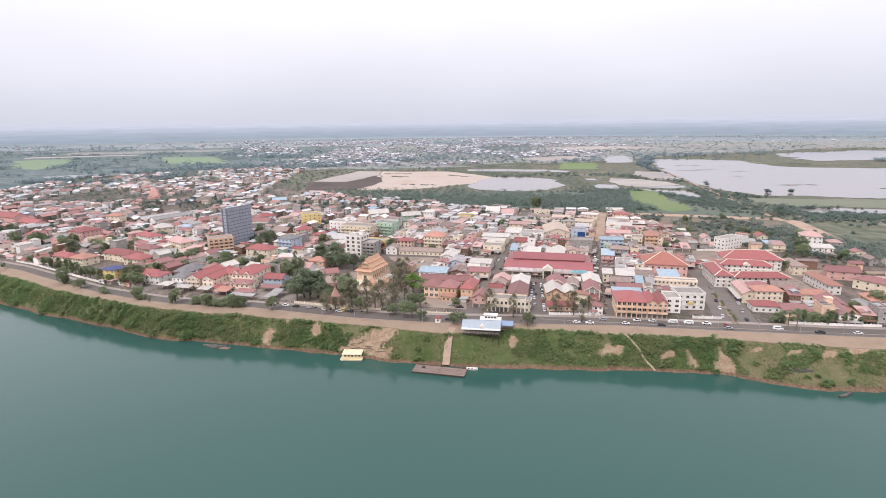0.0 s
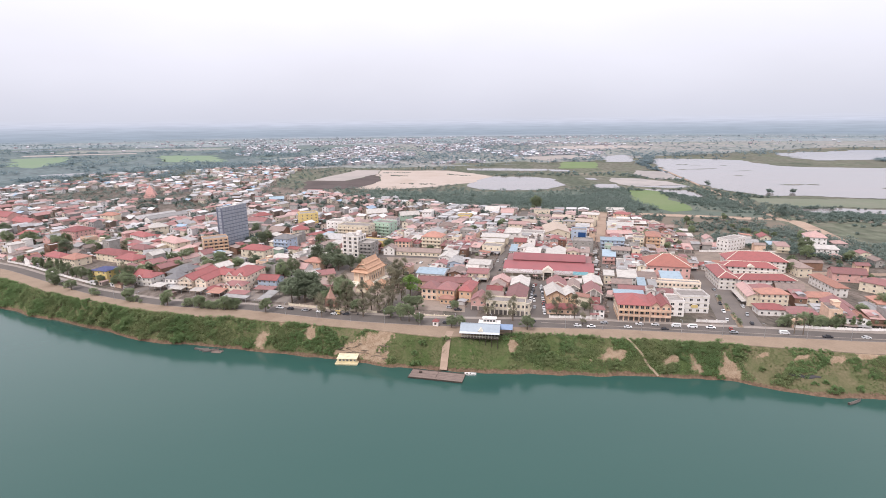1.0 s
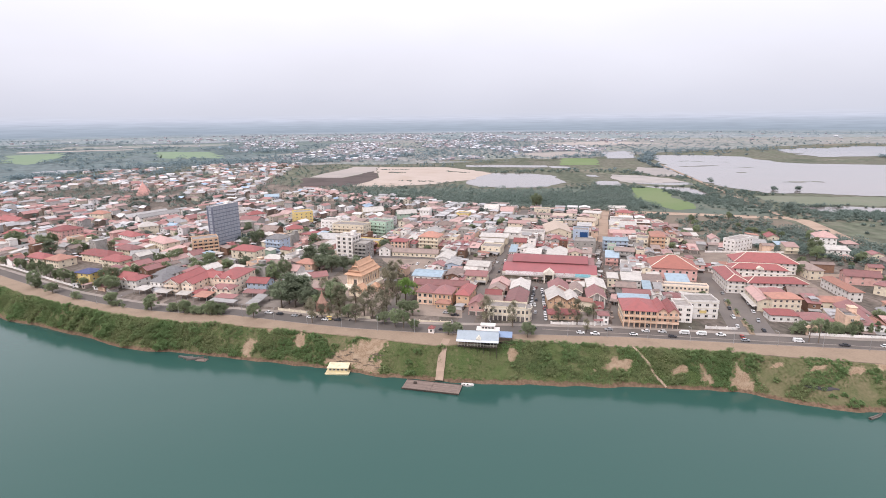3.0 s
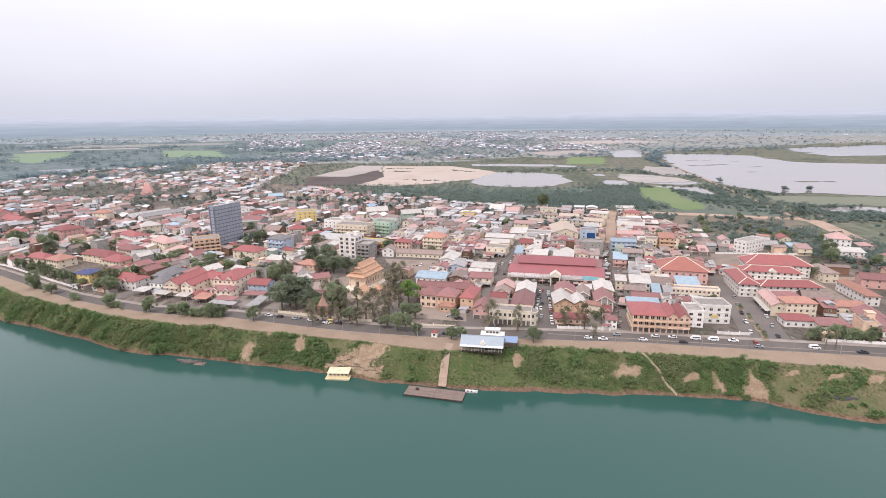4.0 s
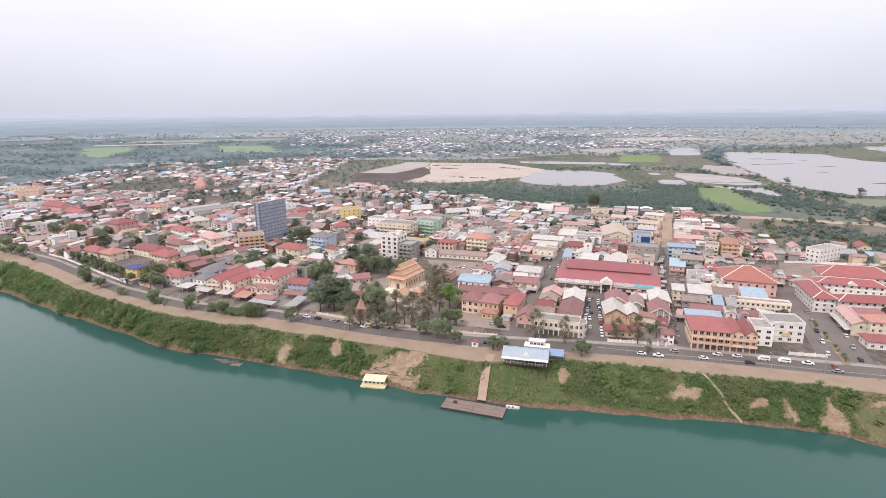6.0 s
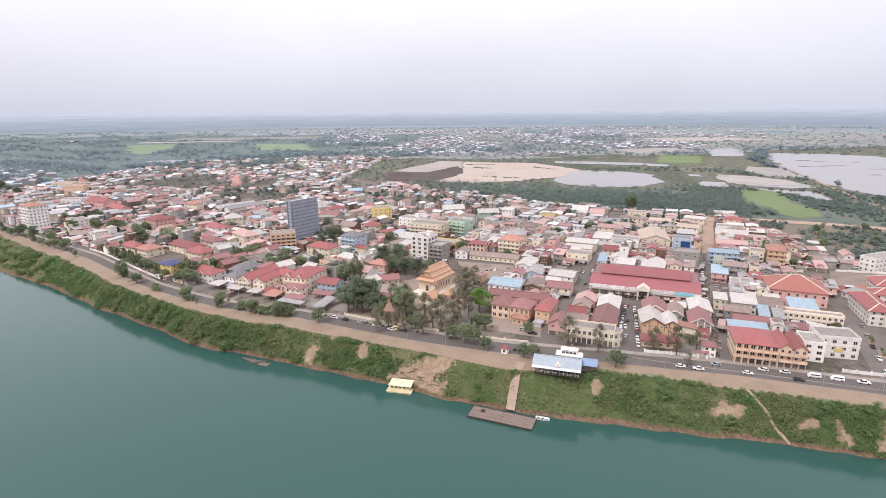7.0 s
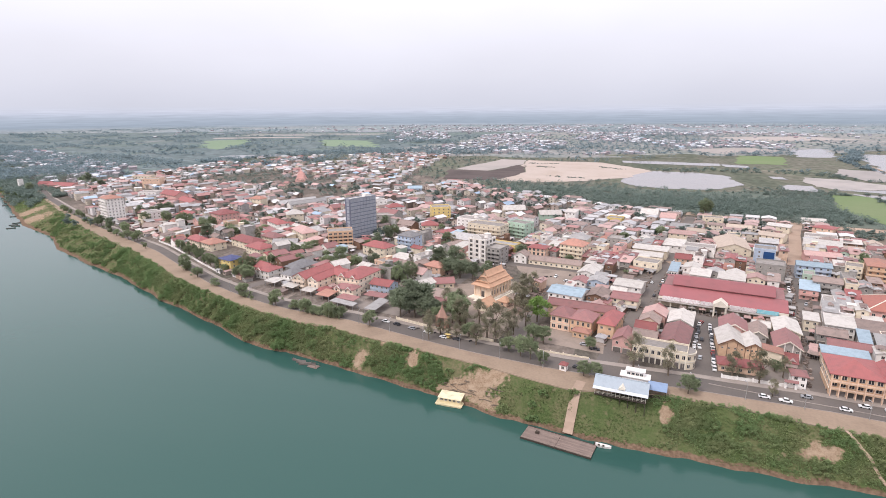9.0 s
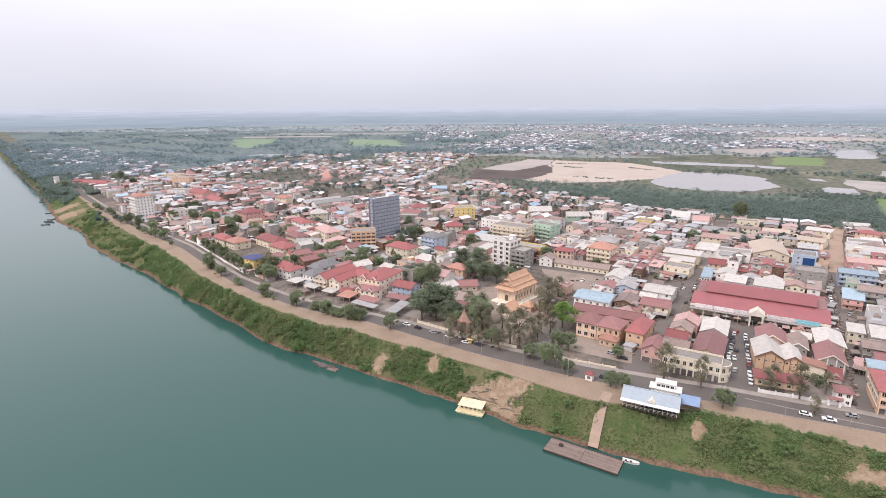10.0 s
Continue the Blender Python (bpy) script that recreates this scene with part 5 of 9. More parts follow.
town_house((-687, 646), (-682, 644), 5, 4, "white", "slab", "flat", "slim white tower house among riverside trees")
# left riverside
def gablet(parent, x, y, z, w, h, depth, m):
    """White-edged gable front with a small roof running back from it."""
    bm = bmesh.new()
    a = [bm.verts.new((x + sx * w / 2, yy, z + (h if sx == 0 else 0))) for yy in (y, y + 0.3) for sx in (-1, 0, 1)]
    for q in ((0, 2, 1), (3, 4, 5), (0, 1, 4, 3), (1, 2, 5, 4), (2, 0, 3, 5)):
        bm.faces.new([a[k] for k in q])
    g_ = part("gablet", bm, WALLS["cream"], parent, "cream gablet with white edges")
    bm = bmesh.new()
    for sg in (-1, 1):
        q = [(x, y - 0.25, z + h + 0.12), (x, y + depth, z + h + 0.12), (x + sg * (w / 2 + 0.4), y + depth, z - 0.2), (x + sg * (w / 2 + 0.4), y - 0.25, z - 0.2)]
        slab(bm, q if sg < 0 else q[::-1], 0.14)
    part("gablet_roof", bm, m, parent)
    bm = bmesh.new()
    for sg in (-1, 1):
        q = [(x, y - 0.4, z + h + 0.2), (x, y - 0.2, z + h + 0.2), (x + sg * (w / 2 + 0.45), y - 0.2, z - 0.15), (x + sg * (w / 2 + 0.45), y - 0.4, z - 0.15)]
        slab(bm, q if sg < 0 else q[::-1], 0.35)
    part("gable_board", bm, WALLS["white"], parent)
    return g_


def carport(a, b, d, z, roof, label, posts=3):
    """Open roof on posts, by its front line and depth."""
    w, r = math.dist(a, b), math.atan2(b[1] - a[1], b[0] - a[0])
    x, y = (a[0] + b[0]) / 2 - math.sin(r) * d / 2, (a[1] + b[1]) / 2 + math.cos(r) * d / 2
    keep(x, y, math.degrees(r), w, d, 0)
    ob = empty("carport", x, y, math.degrees(r))
    bm = bmesh.new()
    slab(bm, [(-w / 2, -d / 2, z), (w / 2, -d / 2, z), (w / 2, d / 2, z + d * 0.07), (-w / 2, d / 2, z + d * 0.07)], 0.12)
    part("roof", bm, ROOFS[roof], ob)
    for i in range(posts):
        px = -w / 2 + 0.3 + (w - 0.6) * i / (posts - 1)
        part("post", boxes((px - 0.07, -d / 2 + 0.3, 0, px + 0.07, -d / 2 + 0.44, z)), M_STEEL, ob)
        part("post", boxes((px - 0.07, d / 2 - 0.44, 0, px + 0.07, d / 2 - 0.3, z + d * 0.06)), M_STEEL, ob)
    return tagged(ob, label, "carport")


gh = facing("guesthouse", (-131.6, 312.7), (-122.9, 309.6), 24, 3, "ivory", "red", "gable", along="y", fh=2.45, rh=2.5, cols=3, scols=5, trim=True, balcony=True, label="cream guesthouse wing with a long red roof and white-edged gable", category="guesthouse", grow=0.1)
gablet(gh, 0, -12.3, 6.6, 7.0, 2.4, 1.2, ROOFS["red"])
gh = facing("guesthouse", (-121.4, 309.2), (-114.6, 307), 23, 3, "ivory", "red", "gable", along="y", fh=2.45, rh=2.2, cols=2, scols=5, trim=True, label="second cream guesthouse wing with a long red roof", category="guesthouse", grow=0.1)
gablet(gh, 0, -11.8, 6.6, 5.4, 2.1, 1.2, ROOFS["red"])
facing("guesthouse", (-113.5, 321.5), (-104, 318.5), 9, 3, "ivory", "red", "gable", fh=2.45, rh=2.3, cols=4, scols=1, trim=True, label="red-roofed link between the guesthouse wings", category="guesthouse", grow=0)
gh = facing("guesthouse", (-104.9, 312.6), (-91.5, 308.6), 21, 3, "ivory", "red", "hip", fh=2.9, rh=3.0, cols=5, scols=5, trim=True, balcony=True, label="three-storey cream guesthouse block with red hipped roof", category="guesthouse", grow=0.1)
gablet(gh, -4.2, -10.8, 8.7, 3.6, 1.9, 3.0, ROOFS["red"])
gablet(gh, 3.0, -10.8, 8.7, 3.0, 1.5, 2.6, ROOFS["red"])
gh = facing("porch", (-103.9, 303.6), (-92, 300.4), 7, 2, "ivory", "maroon", "hip", fh=2.6, rh=1.9, cols=4, scols=1, trim=True, label="cream porch house with maroon roof and white gablets", category="house")
gablet(gh, -3.6, -3.8, 5.1, 3.0, 1.4, 2.0, ROOFS["maroon"])
gablet(gh, 3.4, -3.8, 5.1, 3.0, 1.4, 2.0, ROOFS["maroon"])
facing("house", (-86.6, 312.7), (-74.9, 309.1), 9, 2, "blue", "red", "gable", fh=2.7, rh=2.0, cols=4, scols=2, label="pale blue house with red roof", category="house")
carport((-99.4, 294.5), (-88.4, 290.5), 6, 2.9, "maroon", "maroon canopy before the porch house")
carport((-101, 289.8), (-86.6, 284), 4.5, 2.6, "grey", "long grey sheet canopy roof along the forecourt", 4)
carport((-79.8, 281.8), (-73.6, 280), 14, 2.8, "grey", "pale grey carport roof beside the street")
carport((-86.5, 300.5), (-74.5, 297), 6, 3.0, "maroon", "maroon canopy between guesthouse and blue house")
carport((-112, 297.2), (-103.5, 294.6), 9, 2.8, "tile", "brown tiled lean-to roof before the guesthouse")
carport((-150.5, 314.6), (-142.5, 311.1), 7, 3.0, "white", "white sheet canopy before grey-roofed houses")
carport((-136.5, 307.6), (-128.2, 304.6), 6, 3.0, "white", "white sheet canopy beside the guesthouse")
carport((-123, 302.2), (-115.5, 299.6), 6, 3.0, "white", "white sheet canopy before the guesthouse")
facing("house", (-143.2, 320.6), (-135.0, 317.6), 11, 2, "white", "slate", "hip", fh=2.9, rh=2.6, cols=3, scols=2, balcony=True, label="pale villa with grey hipped roof and balconies", category="house")
facing("house", (-147.3, 340.7), (-134.5, 336.5), 11, 2, "white", "slate", "hip", fh=2.9, rh=2.6, cols=4, scols=2, label="pale villa with dark grey hipped roof", category="house")
facing("house", (-132, 340), (-122.5, 337), 12, 2, "cream", "maroon", "hip", fh=2.9, rh=2.4, cols=3, scols=2, label="cream house with maroon roof behind the guesthouse", category="house")
gh = facing("house", (-162.8, 327.5), (-152.5, 323.8), 11, 2, "white", "red", "hip", fh=2.7, rh=2.2, cols=3, scols=2, trim=True, label="white house with red hipped roof and white gablet", category="house")
gablet(gh, -2.4, -5.8, 5.3, 3.2, 1.5, 2.2, ROOFS["red"])
hero("house", -187, 341, -22, 12, 10, 3, "yellow", "navy", "hip", fh=2.6, rh=1.6, cols=3, scols=2, label="yellow house with dark blue tiled roof", category="house")
for x, y, w, d, rf in ((-246, 394, 17, 8, "red"), (-230, 388, 14, 12, "tile"), (-208, 398, 28, 12, "red"), (-189, 381, 18, 12, "red"), (-196, 413, 16, 10, "maroon")):
    hero("monastery_hall", x, y, -30, w, d, 2, "cream", rf, "hip", fh=2.7, rh=2.8, cols=5, scols=2, over=1.0, category="hall", group="monastery halls")
hero("hotel", -385, 470, -30, 18, 14, 8, "white", "tile", "hip", fh=2.7, rh=2.5, cols=6, scols=5, balcony=True, label="tall white eight-storey hotel with a red roof", category="hotel")
hero("hotel", -350, 475, -30, 14, 12, 3, "white", "slab", "flat", fh=2.8, cols=5, scols=3, label="white three-storey block beside the tall hotel", category="hotel")
hero("hall", -272, 470, -30, 19, 18, 4, "pink", "red", "hip", fh=2.7, rh=3, cols=6, scols=5, label="pink hall with broad red hipped roof", category="hall")
hero("house", -212, 452, -40, 22, 10, 3, "white", "red", "hip", fh=2.6, cols=7, scols=2, label="long white house with red roof", category="house")
hero("house", -176, 425, -45, 24, 12, 3, "cream", "dusty", "hip", fh=2.6, cols=7, scols=2, label="long cream house with dusty red roof", category="house")
hero("house", -141, 338, -28, 11, 10, 2, "grey", "slate", "hip", fh=2.7, cols=3, scols=2, category="house")
hero("house", -160, 335, -30, 12, 9, 2, "white", "red", "gable", fh=2.7, cols=4, scols=2, category="house")
facing("temple_house", (-53, 325), (-42.5, 328.5), 8, 1, "cream", "maroon", "gable", fh=3.2, rh=2, cols=3, scols=1, label="old house with maroon gabled roof in the temple yard", category="house")
facing("temple_house", (-55.5, 306), (-40, 299), 10, 1, "brown", "rust", "hip", fh=3.2, rh=3, cols=3, scols=1, label="brown roofed timber hall in the temple yard", category="house")
facing("temple_house", (-48, 297), (-39, 293.5), 5, 1, "brown", "maroon", "gable", fh=3.0, rh=1.6, cols=2, scols=1, label="low maroon roofed hall in the temple yard", category="house")
facing("depot", (-3, 384.5), (29, 374), 7, 1, "cream", "rust", "gable", fh=3.4, rh=2, cols=10, scols=1, label="long low cream range with brown roof facing the square", category="house", grow=0.1)
facing("hall", (-4, 395), (7, 391), 9, 3, "peach", "red", "hip", fh=2.8, rh=1.8, cols=4, scols=2, win=(1.5, 2.2), label="peach hall with tall dark windows", category="hall", grow=0.1)
facing("house", (-12.5, 386), (-4.5, 383.5), 8, 2, "white", "rust", "gable", fh=2.7, along="y", cols=2, scols=1, label="small white gabled house beside the square", category="house", grow=0.1)
facing("apartment_block", (17, 398), (31, 392), 12, 4, "cream", "tile", "hip", fh=2.7, cols=5, scols=3, balcony=True, category="apartment block")
facing("apartment_block", (-36, 416), (-13, 406), 9, 2, "yellow", "grey", "flat", fh=2.8, cols=6, scols=2, label="long yellow block with pale roof", category="apartment block")
facing("house", (9, 313), (25, 307), 14, 2, "white", "blue", "gable", fh=3.0, rh=1.6, cols=5, scols=2, label="white house with light blue roof", category="house", grow=0.1)
facing("house", (-96, 405), (-84, 399), 11, 4, "blue", "slate", "hip", fh=2.8, cols=4, scols=2, balcony=True, label="pale blue house with dark grey hipped roof", category="house")
facing("house", (-115, 384), (-97, 375.5), 11, 3, "cream", "red", "hip", fh=2.8, cols=4, scols=2, label="cream three-storey house with red hipped roof", category="house")
facing("apartment_block", (-22, 462), (-8, 453), 12, 4, "green", "slab", "flat", fh=2.8, cols=4, scols=2, balcony=True, category="apartment block")
facing("apartment_block", (-52, 452), (-26, 441), 14, 4, "cream", "slab", "flat", fh=2.8, cols=7, scols=3, balcony=True, trim=True, category="apartment block")
facing("apartment_block", (-64, 472), (-46, 464), 14, 4, "white", "slab", "flat", fh=2.8, cols=5, scols=3, tank=True, category="apartment block")
facing("apartment_block", (180.5, 364.5), (189.5, 361), 17, 5, "orange", "tile", "hip", fh=2.6, rh=2, cols=3, scols=4, balcony=True, label="tall orange five-storey block with a red roof", category="apartment block")
facing("apartment_block", (172.5, 370), (179.5, 366.5), 11, 4, "cream", "slab", "flat", fh=2.6, cols=3, scols=2, balcony=True, label="narrow cream block beside the orange block", category="apartment block")
facing("shophouse", (147, 347), (158.5, 342.5), 12, 3, "grey", "rust", "gable", rh=1.2, cols=4, scols=2, balcony=True, label="grey shophouses with galleries beside the market street", category="shophouse")
facing("shophouse", (152, 379), (168, 374), 11, 3, "blue", "blue", "gable", rh=1.3, cols=5, scols=2, balcony=True, label="pale blue three-storey shophouse with blue roof", category="shophouse")
facing("shophouse", (146, 357), (151, 355), 10, 3, "green", "slab", "flat", cols=2, scols=2, category="shophouse")
facing("shophouse", (138, 340), (145.5, 337), 13, 2, "pink", "blue", "shed", cols=2, scols=2, balcony=True, category="shophouse")
facing("shophouse", (118.3, 266.7), (131.5, 262.2), 8.5, 2, "grey", "maroon", "gable", rh=1.4, cols=4, scols=2, shop=True, label="grey shophouses with long maroon roof behind the hotel", category="shophouse", grow=0.1)
facing("shophouse", (119.5, 278.5), (129, 275.2), 10, 2, "grey", "rust", "gable", rh=1.4, cols=3, scols=2, shop=True, label="grey shophouses with dark sheet roof by the market street", category="shophouse", grow=0.1)
facing("shophouse", (121, 294.3), (126, 292.6), 8, 2, "cream", "white", "shed", cols=2, scols=2, label="narrow cream house with white sheet roof", category="shophouse", grow=0.1)
facing("shophouse", (127.6, 289.6), (137.4, 286.2), 11, 2, "white", "white", "shed", cols=4, scols=1, label="white house with broad pale sheet roof", category="shophouse", grow=0.1)
facing("shophouse", (138, 284.4), (147.2, 281.2), 11, 2, "grey", "rust", "shed", cols=3, scols=1, label="grey house with brown sheet roof behind the arcade row", category="shophouse", grow=0.1)
facing("shophouse", (131.5, 270.6), (134.8, 269.4), 12, 2, "grey", "blue", "shed", cols=1, scols=1, label="narrow house with blue sheet roof", category="shophouse", grow=0.1)
facing("shophouse", (137, 269), (140.4, 267.8), 10, 2, "grey", "grey", "shed", cols=1, scols=1, label="narrow house with grey sheet roof", category="shophouse", grow=0.1)
facing("shophouse", (137.5, 258.9), (145.4, 256.2), 7.5, 2, "brown", "maroon", "hip", fh=2.5, rh=1.6, cols=3, scols=1, label="brown house with maroon hipped roof", category="shophouse", grow=0.1)
facing("shophouse", (147.5, 261.6), (157, 258.4), 6.5, 1, "pink", "maroon", "hip", rh=1.5, cols=3, scols=1, label="low pink house with maroon roof before the arcade row", category="house", grow=0.1)
for a_ in ((168.5, 287, -20, 8, 11), (226, 356, -20, 22, 15), (163, 262, -20, 8, 12)):
    keep(*a_, 0)
row_ = facing("arcade_row", (143.5, 279), (168, 270.6), 5.5, 2, "ivory", "slab", "flat", fh=2.5, cols=12, scols=1, shop=True, trim=True, label="long pale yellow arcade row with white columns and flat roof", category="shophouse", grow=0.1)
for i in range(13):
    part("column", boxes((-12.7 + i * 2.1, -3.0, 0, -12.45 + i * 2.1, -2.77, 5.0)), M_TRIM, row_)
facing("shophouse", (151.5, 283.5), (162, 280), 11, 2, "white", "blue", "shed", fh=2.8, cols=4, scols=1, label="house with wide bright blue sheet roof behind the arcade row", category="shophouse", grow=0.1)
hoard = facing("shophouse", (136, 401), (147, 397), 12, 4, "blue", "slab", "flat", fh=2.8, cols=2, scols=2, label="shophouse with dark blue hoarding on its front", category="shophouse")
part("hoarding", boxes((-0.6, -6.3, 2.6, 5.2, -6.02, 10.2)), mat("dark_blue_hoarding", (0.02, 0.07, 0.20), 0.6, 0.15), hoard, "dark blue hoarding")
facing("warehouse", (123, 428.5), (143, 424.5), 34, 2, "cream", "tan", "gable", fh=2.4, along="y", rh=3.4, cols=3, scols=3, label="large store with pale brown gabled roof", category="warehouse")
for a, b, d, wl_, rf in (((88, 372), (96, 369), 12, "white", "white"), ((98.5, 364), (106.5, 361), 10, "grey", "grey"), ((108.5, 361), (116.5, 358), 11, "cream", "white"), ((118, 356), (126, 353), 9, "cream", "dusty"), ((44, 333), (57, 328), 13, "white", "white"), ((30, 336.5), (39.5, 333.5), 10, "blue", "grey"),
                        ((21.5, 335), (29, 332.5), 9, "white", "maroon"), ((26, 353), (35, 349.5), 18, "white", "white"), ((61, 381), (74, 375), 12, "cream", "slab"), ((64, 400), (80, 394), 11, "cream", "white"), ((40, 311), (52, 307), 12, "cream", "maroon"), ((28, 312), (37, 309), 13, "brown", "rust"), ((41, 322), (48, 319.5), 6, "white", "white")):
    facing("shophouse", a, b, d, 2, wl_, rf, "flat" if rf == "slab" else "gable", fh=2.7, rh=1.5, along="x" if math.dist(a, b) > d else "y", cols=3, scols=2, shop=True, grow=0.1, category="shophouse", awning="grey")

for a, b, d, fl, wl_, rf, sh, lab in (
        ((172, 415.2), (191, 410.5), 13, 2, "pink", "dusty", "gable", "pink shop row with dusty pink roof"), ((183.8, 446), (203.5, 437.5), 13, 2, "white", "white", "shed", "pale store with a long white sheet roof"),
        ((195, 472), (213.4, 464.5), 13, 2, "white", "slab", "flat", "white store with flat stained roof"), ((210, 496), (220, 487), 12, 3, "peach", "red", "hip", "peach house with stacked red eaves"),
        ((183, 511), (196.8, 502), 8, 2, "cream", "white", "shed", "long cream store with white roof"), ((138, 521), (153, 518.5), 10, 3, "cream", "slab", "flat", "dull cream block at the edge of town"),
        ((118, 491), (140, 483), 14, 1, "grey", "tan", "gable", "broad shed with pale brown roof"), ((164, 475), (178, 465.5), 14, 2, "cream", "tan", "gable", "store with pale brown sheet roof"),
        ((226, 550), (243, 546), 11, 1, "white", "white", "gable", "low hall with white sheet roof by the dyke road"), ((222, 461), (230, 458.5), 9, 2, "pink", "maroon", "hip", "pink house with maroon roof among trees"),
        ((100, 470), (117, 463.5), 14, 2, "cream", "dusty", "gable", "store with faded pink roof"), ((108, 505), (124, 499), 12, 1, "grey", "grey", "shed", "low grey store with sheet roof"),
        ((150, 500), (166, 494), 11, 2, "white", "tan", "gable", "pale store with brown sheet roof"), ((88, 430), (100, 425.5), 14, 2, "white", "white", "shed", "white shop with sheet roof")):
    facing("store", a, b, d, fl, wl_, rf, sh, fh=2.6, rh=1.6, cols=max(3, int(math.dist(a, b) / 4)), scols=0, solid=True, fronts=2, grow=0.2, label=lab, category="store")

# more houses of the middle town, each by its front line
def mid_house(a, b, d, fl, wl_, rf, sh, lab):
    w_, r_ = math.dist(a, b), math.atan2(b[1] - a[1], b[0] - a[0])
    if is_free((a[0] + b[0]) / 2 - math.sin(r_) * d / 2, (a[1] + b[1]) / 2 + math.cos(r_) * d / 2, math.degrees(r_), w_ * 0.6, d * 0.6):
        town_house(a, b, d, fl, wl_, rf, sh, lab)


for spec_ in (
        ((-164.7, 571.9), (-151.5, 565.7), 9, 3, "white", "slab", "flat", "white three-storey block behind the office tower"),
        ((-141.3, 502.4), (-123.7, 494.2), 12, 3, "grey", "maroon", "gable", "grey three-storey block with a dull red roof"),
        ((-140.5, 539.9), (-126.3, 533.3), 10, 3, "white", "red", "hip", "white three-storey house with bright red roof"),
        ((-126.1, 505.5), (-114.3, 499.9), 9, 2, "white", "slab", "flat", "small white house with flat roof"),
        ((-114.1, 470.3), (-100.7, 464.1), 10, 2, "brown", "rust", "gable", "brown timber house with rusty roof"),
        ((-127.5, 390.7), (-112.3, 383.7), 9, 1, "grey", "blue", "shed", "low shed with wide blue sheet roof"),
        ((-82.2, 347.0), (-69.6, 341.2), 11, 2, "grey", "rust", "gable", "grey house with long rusty gable roof"),
        ((-65.5, 352.0), (-54.5, 347.0), 9, 2, "peach", "tile", "hip", "peach house with tiled roof behind the temple trees"),
        ((-69.6, 336.5), (-61.6, 332.9), 9, 2, "white", "dusty", "gable", "white house with a faded pink gable roof"),
        ((-81.2, 401.2), (-61.2, 392.0), 13, 2, "grey", "grey", "gable", "large grey store with weathered sheet roof"),
        ((-61.4, 427.7), (-43.2, 419.3), 12, 2, "cream", "grey", "gable", "cream store under broad grey sheet roof"),
        ((-93.2, 375.0), (-82.0, 369.8), 10, 1, "white", "white", "shed", "low white lean-to with pale sheet roof"),
        ((-125.0, 411.1), (-111.0, 404.5), 11, 2, "white", "grey", "gable", "white house with long grey sheet roof"),
        ):
    mid_house(*spec_)
for spec_ in (
        ((1.0, 529.9), (16.8, 522.5), 11, 3, "white", "slab", "flat", "pale three-storey block with flat roof"),
        ((24.4, 529.4), (33.4, 526.2), 10, 3, "white", "white", "shed", "tall white house with pale sheet roof"),
        ((59.7, 519.7), (71.3, 515.5), 11, 2, "yellow", "slab", "flat", "dull yellow two-storey house with flat roof"),
        ((91.7, 547.4), (105.1, 542.6), 14, 2, "white", "white", "gable", "white store with broad white sheet roof"),
        ((105.6, 531.8), (117.2, 527.6), 12, 2, "cream", "dusty", "gable", "cream store with faded pink roof"),
        ((35.7, 467.5), (48.3, 462.9), 11, 2, "white", "rust", "hip", "white house with brown hipped roof"),
        ((23.2, 426.7), (35.6, 422.1), 12, 3, "cream", "grey", "hip", "cream three-storey block with grey roof"),
        ((18.6, 401.8), (28.4, 398.2), 9, 2, "cream", "tile", "hip", "cream house with low tiled roof"),
        ((50.4, 429.1), (59.0, 425.9), 11, 3, "grey", "slab", "flat", "grey concrete block with open balconies"),
        ((75.5, 426.7), (89.1, 421.7), 10, 3, "white", "red", "gable", "white three-storey house with a red roof"),
        ((65.9, 415.1), (86.1, 407.7), 9, 2, "cream", "white", "shed", "long shop row with white sheet roof"),
        ((99.7, 425.4), (118.5, 418.6), 12, 2, "white", "slab", "flat", "broad white shop row with flat stained roof"),
        ((60.5, 363.1), (69.3, 359.9), 11, 3, "cream", "slab", "flat", "cream corner block with curved balconies"),
        ):
    mid_house(*spec_)
for spec_ in (
        ((88.3, 394.0), (96.7, 391.0), 8, 2, "peach", "red", "gable", "peach house with small red roof"),
        ((78.2, 363.1), (82.2, 361.7), 14, 2, "white", "blue", "shed", "narrow house with light blue sheet roof"),
        ((88.4, 357.3), (97.6, 353.9), 10, 2, "white", "white", "shed", "white house with bright sheet roof behind the market"),
        ((114.5, 408.3), (118.9, 406.7), 9, 2, "white", "white", "gable", "small white gabled house behind the market"),
        ((101.8, 352.5), (113.8, 348.1), 10, 2, "white", "white", "shed", "pale house with white sheet roof behind the market"),
        ((114.5, 344.8), (122.1, 342.0), 9, 2, "pink", "maroon", "shed", "pink house with maroon lean-to roof"),
        ((128.5, 375.2), (142.5, 370.2), 12, 3, "grey", "slab", "flat", "grey-brown block with flat roof beside the dirt street"),
        ((81.6, 371.7), (91.4, 368.1), 9, 2, "peach", "red", "hip", "peach house with red hipped roof"),
        ((95.9, 408.8), (112.3, 402.8), 10, 2, "grey", "grey", "shed", "grey shop row with pale parapet"),
        ((109.2, 452.2), (128.0, 445.4), 10, 2, "cream", "tan", "gable", "tan-roofed shop row near the edge of town"),
        ((140.2, 466.4), (148.2, 463.4), 9, 2, "cream", "slab", "flat", "cream house with flat roof near the dyke"),
        ((137.1, 335.5), (149.5, 330.9), 10, 2, "white", "rust", "shed", "galleried white shop row with rusty roof"),
        ((156.8, 343.6), (161.8, 341.8), 10, 1, "grey", "grey", "shed", "low grey shed beside the shop row"),
        ):
    mid_house(*spec_)

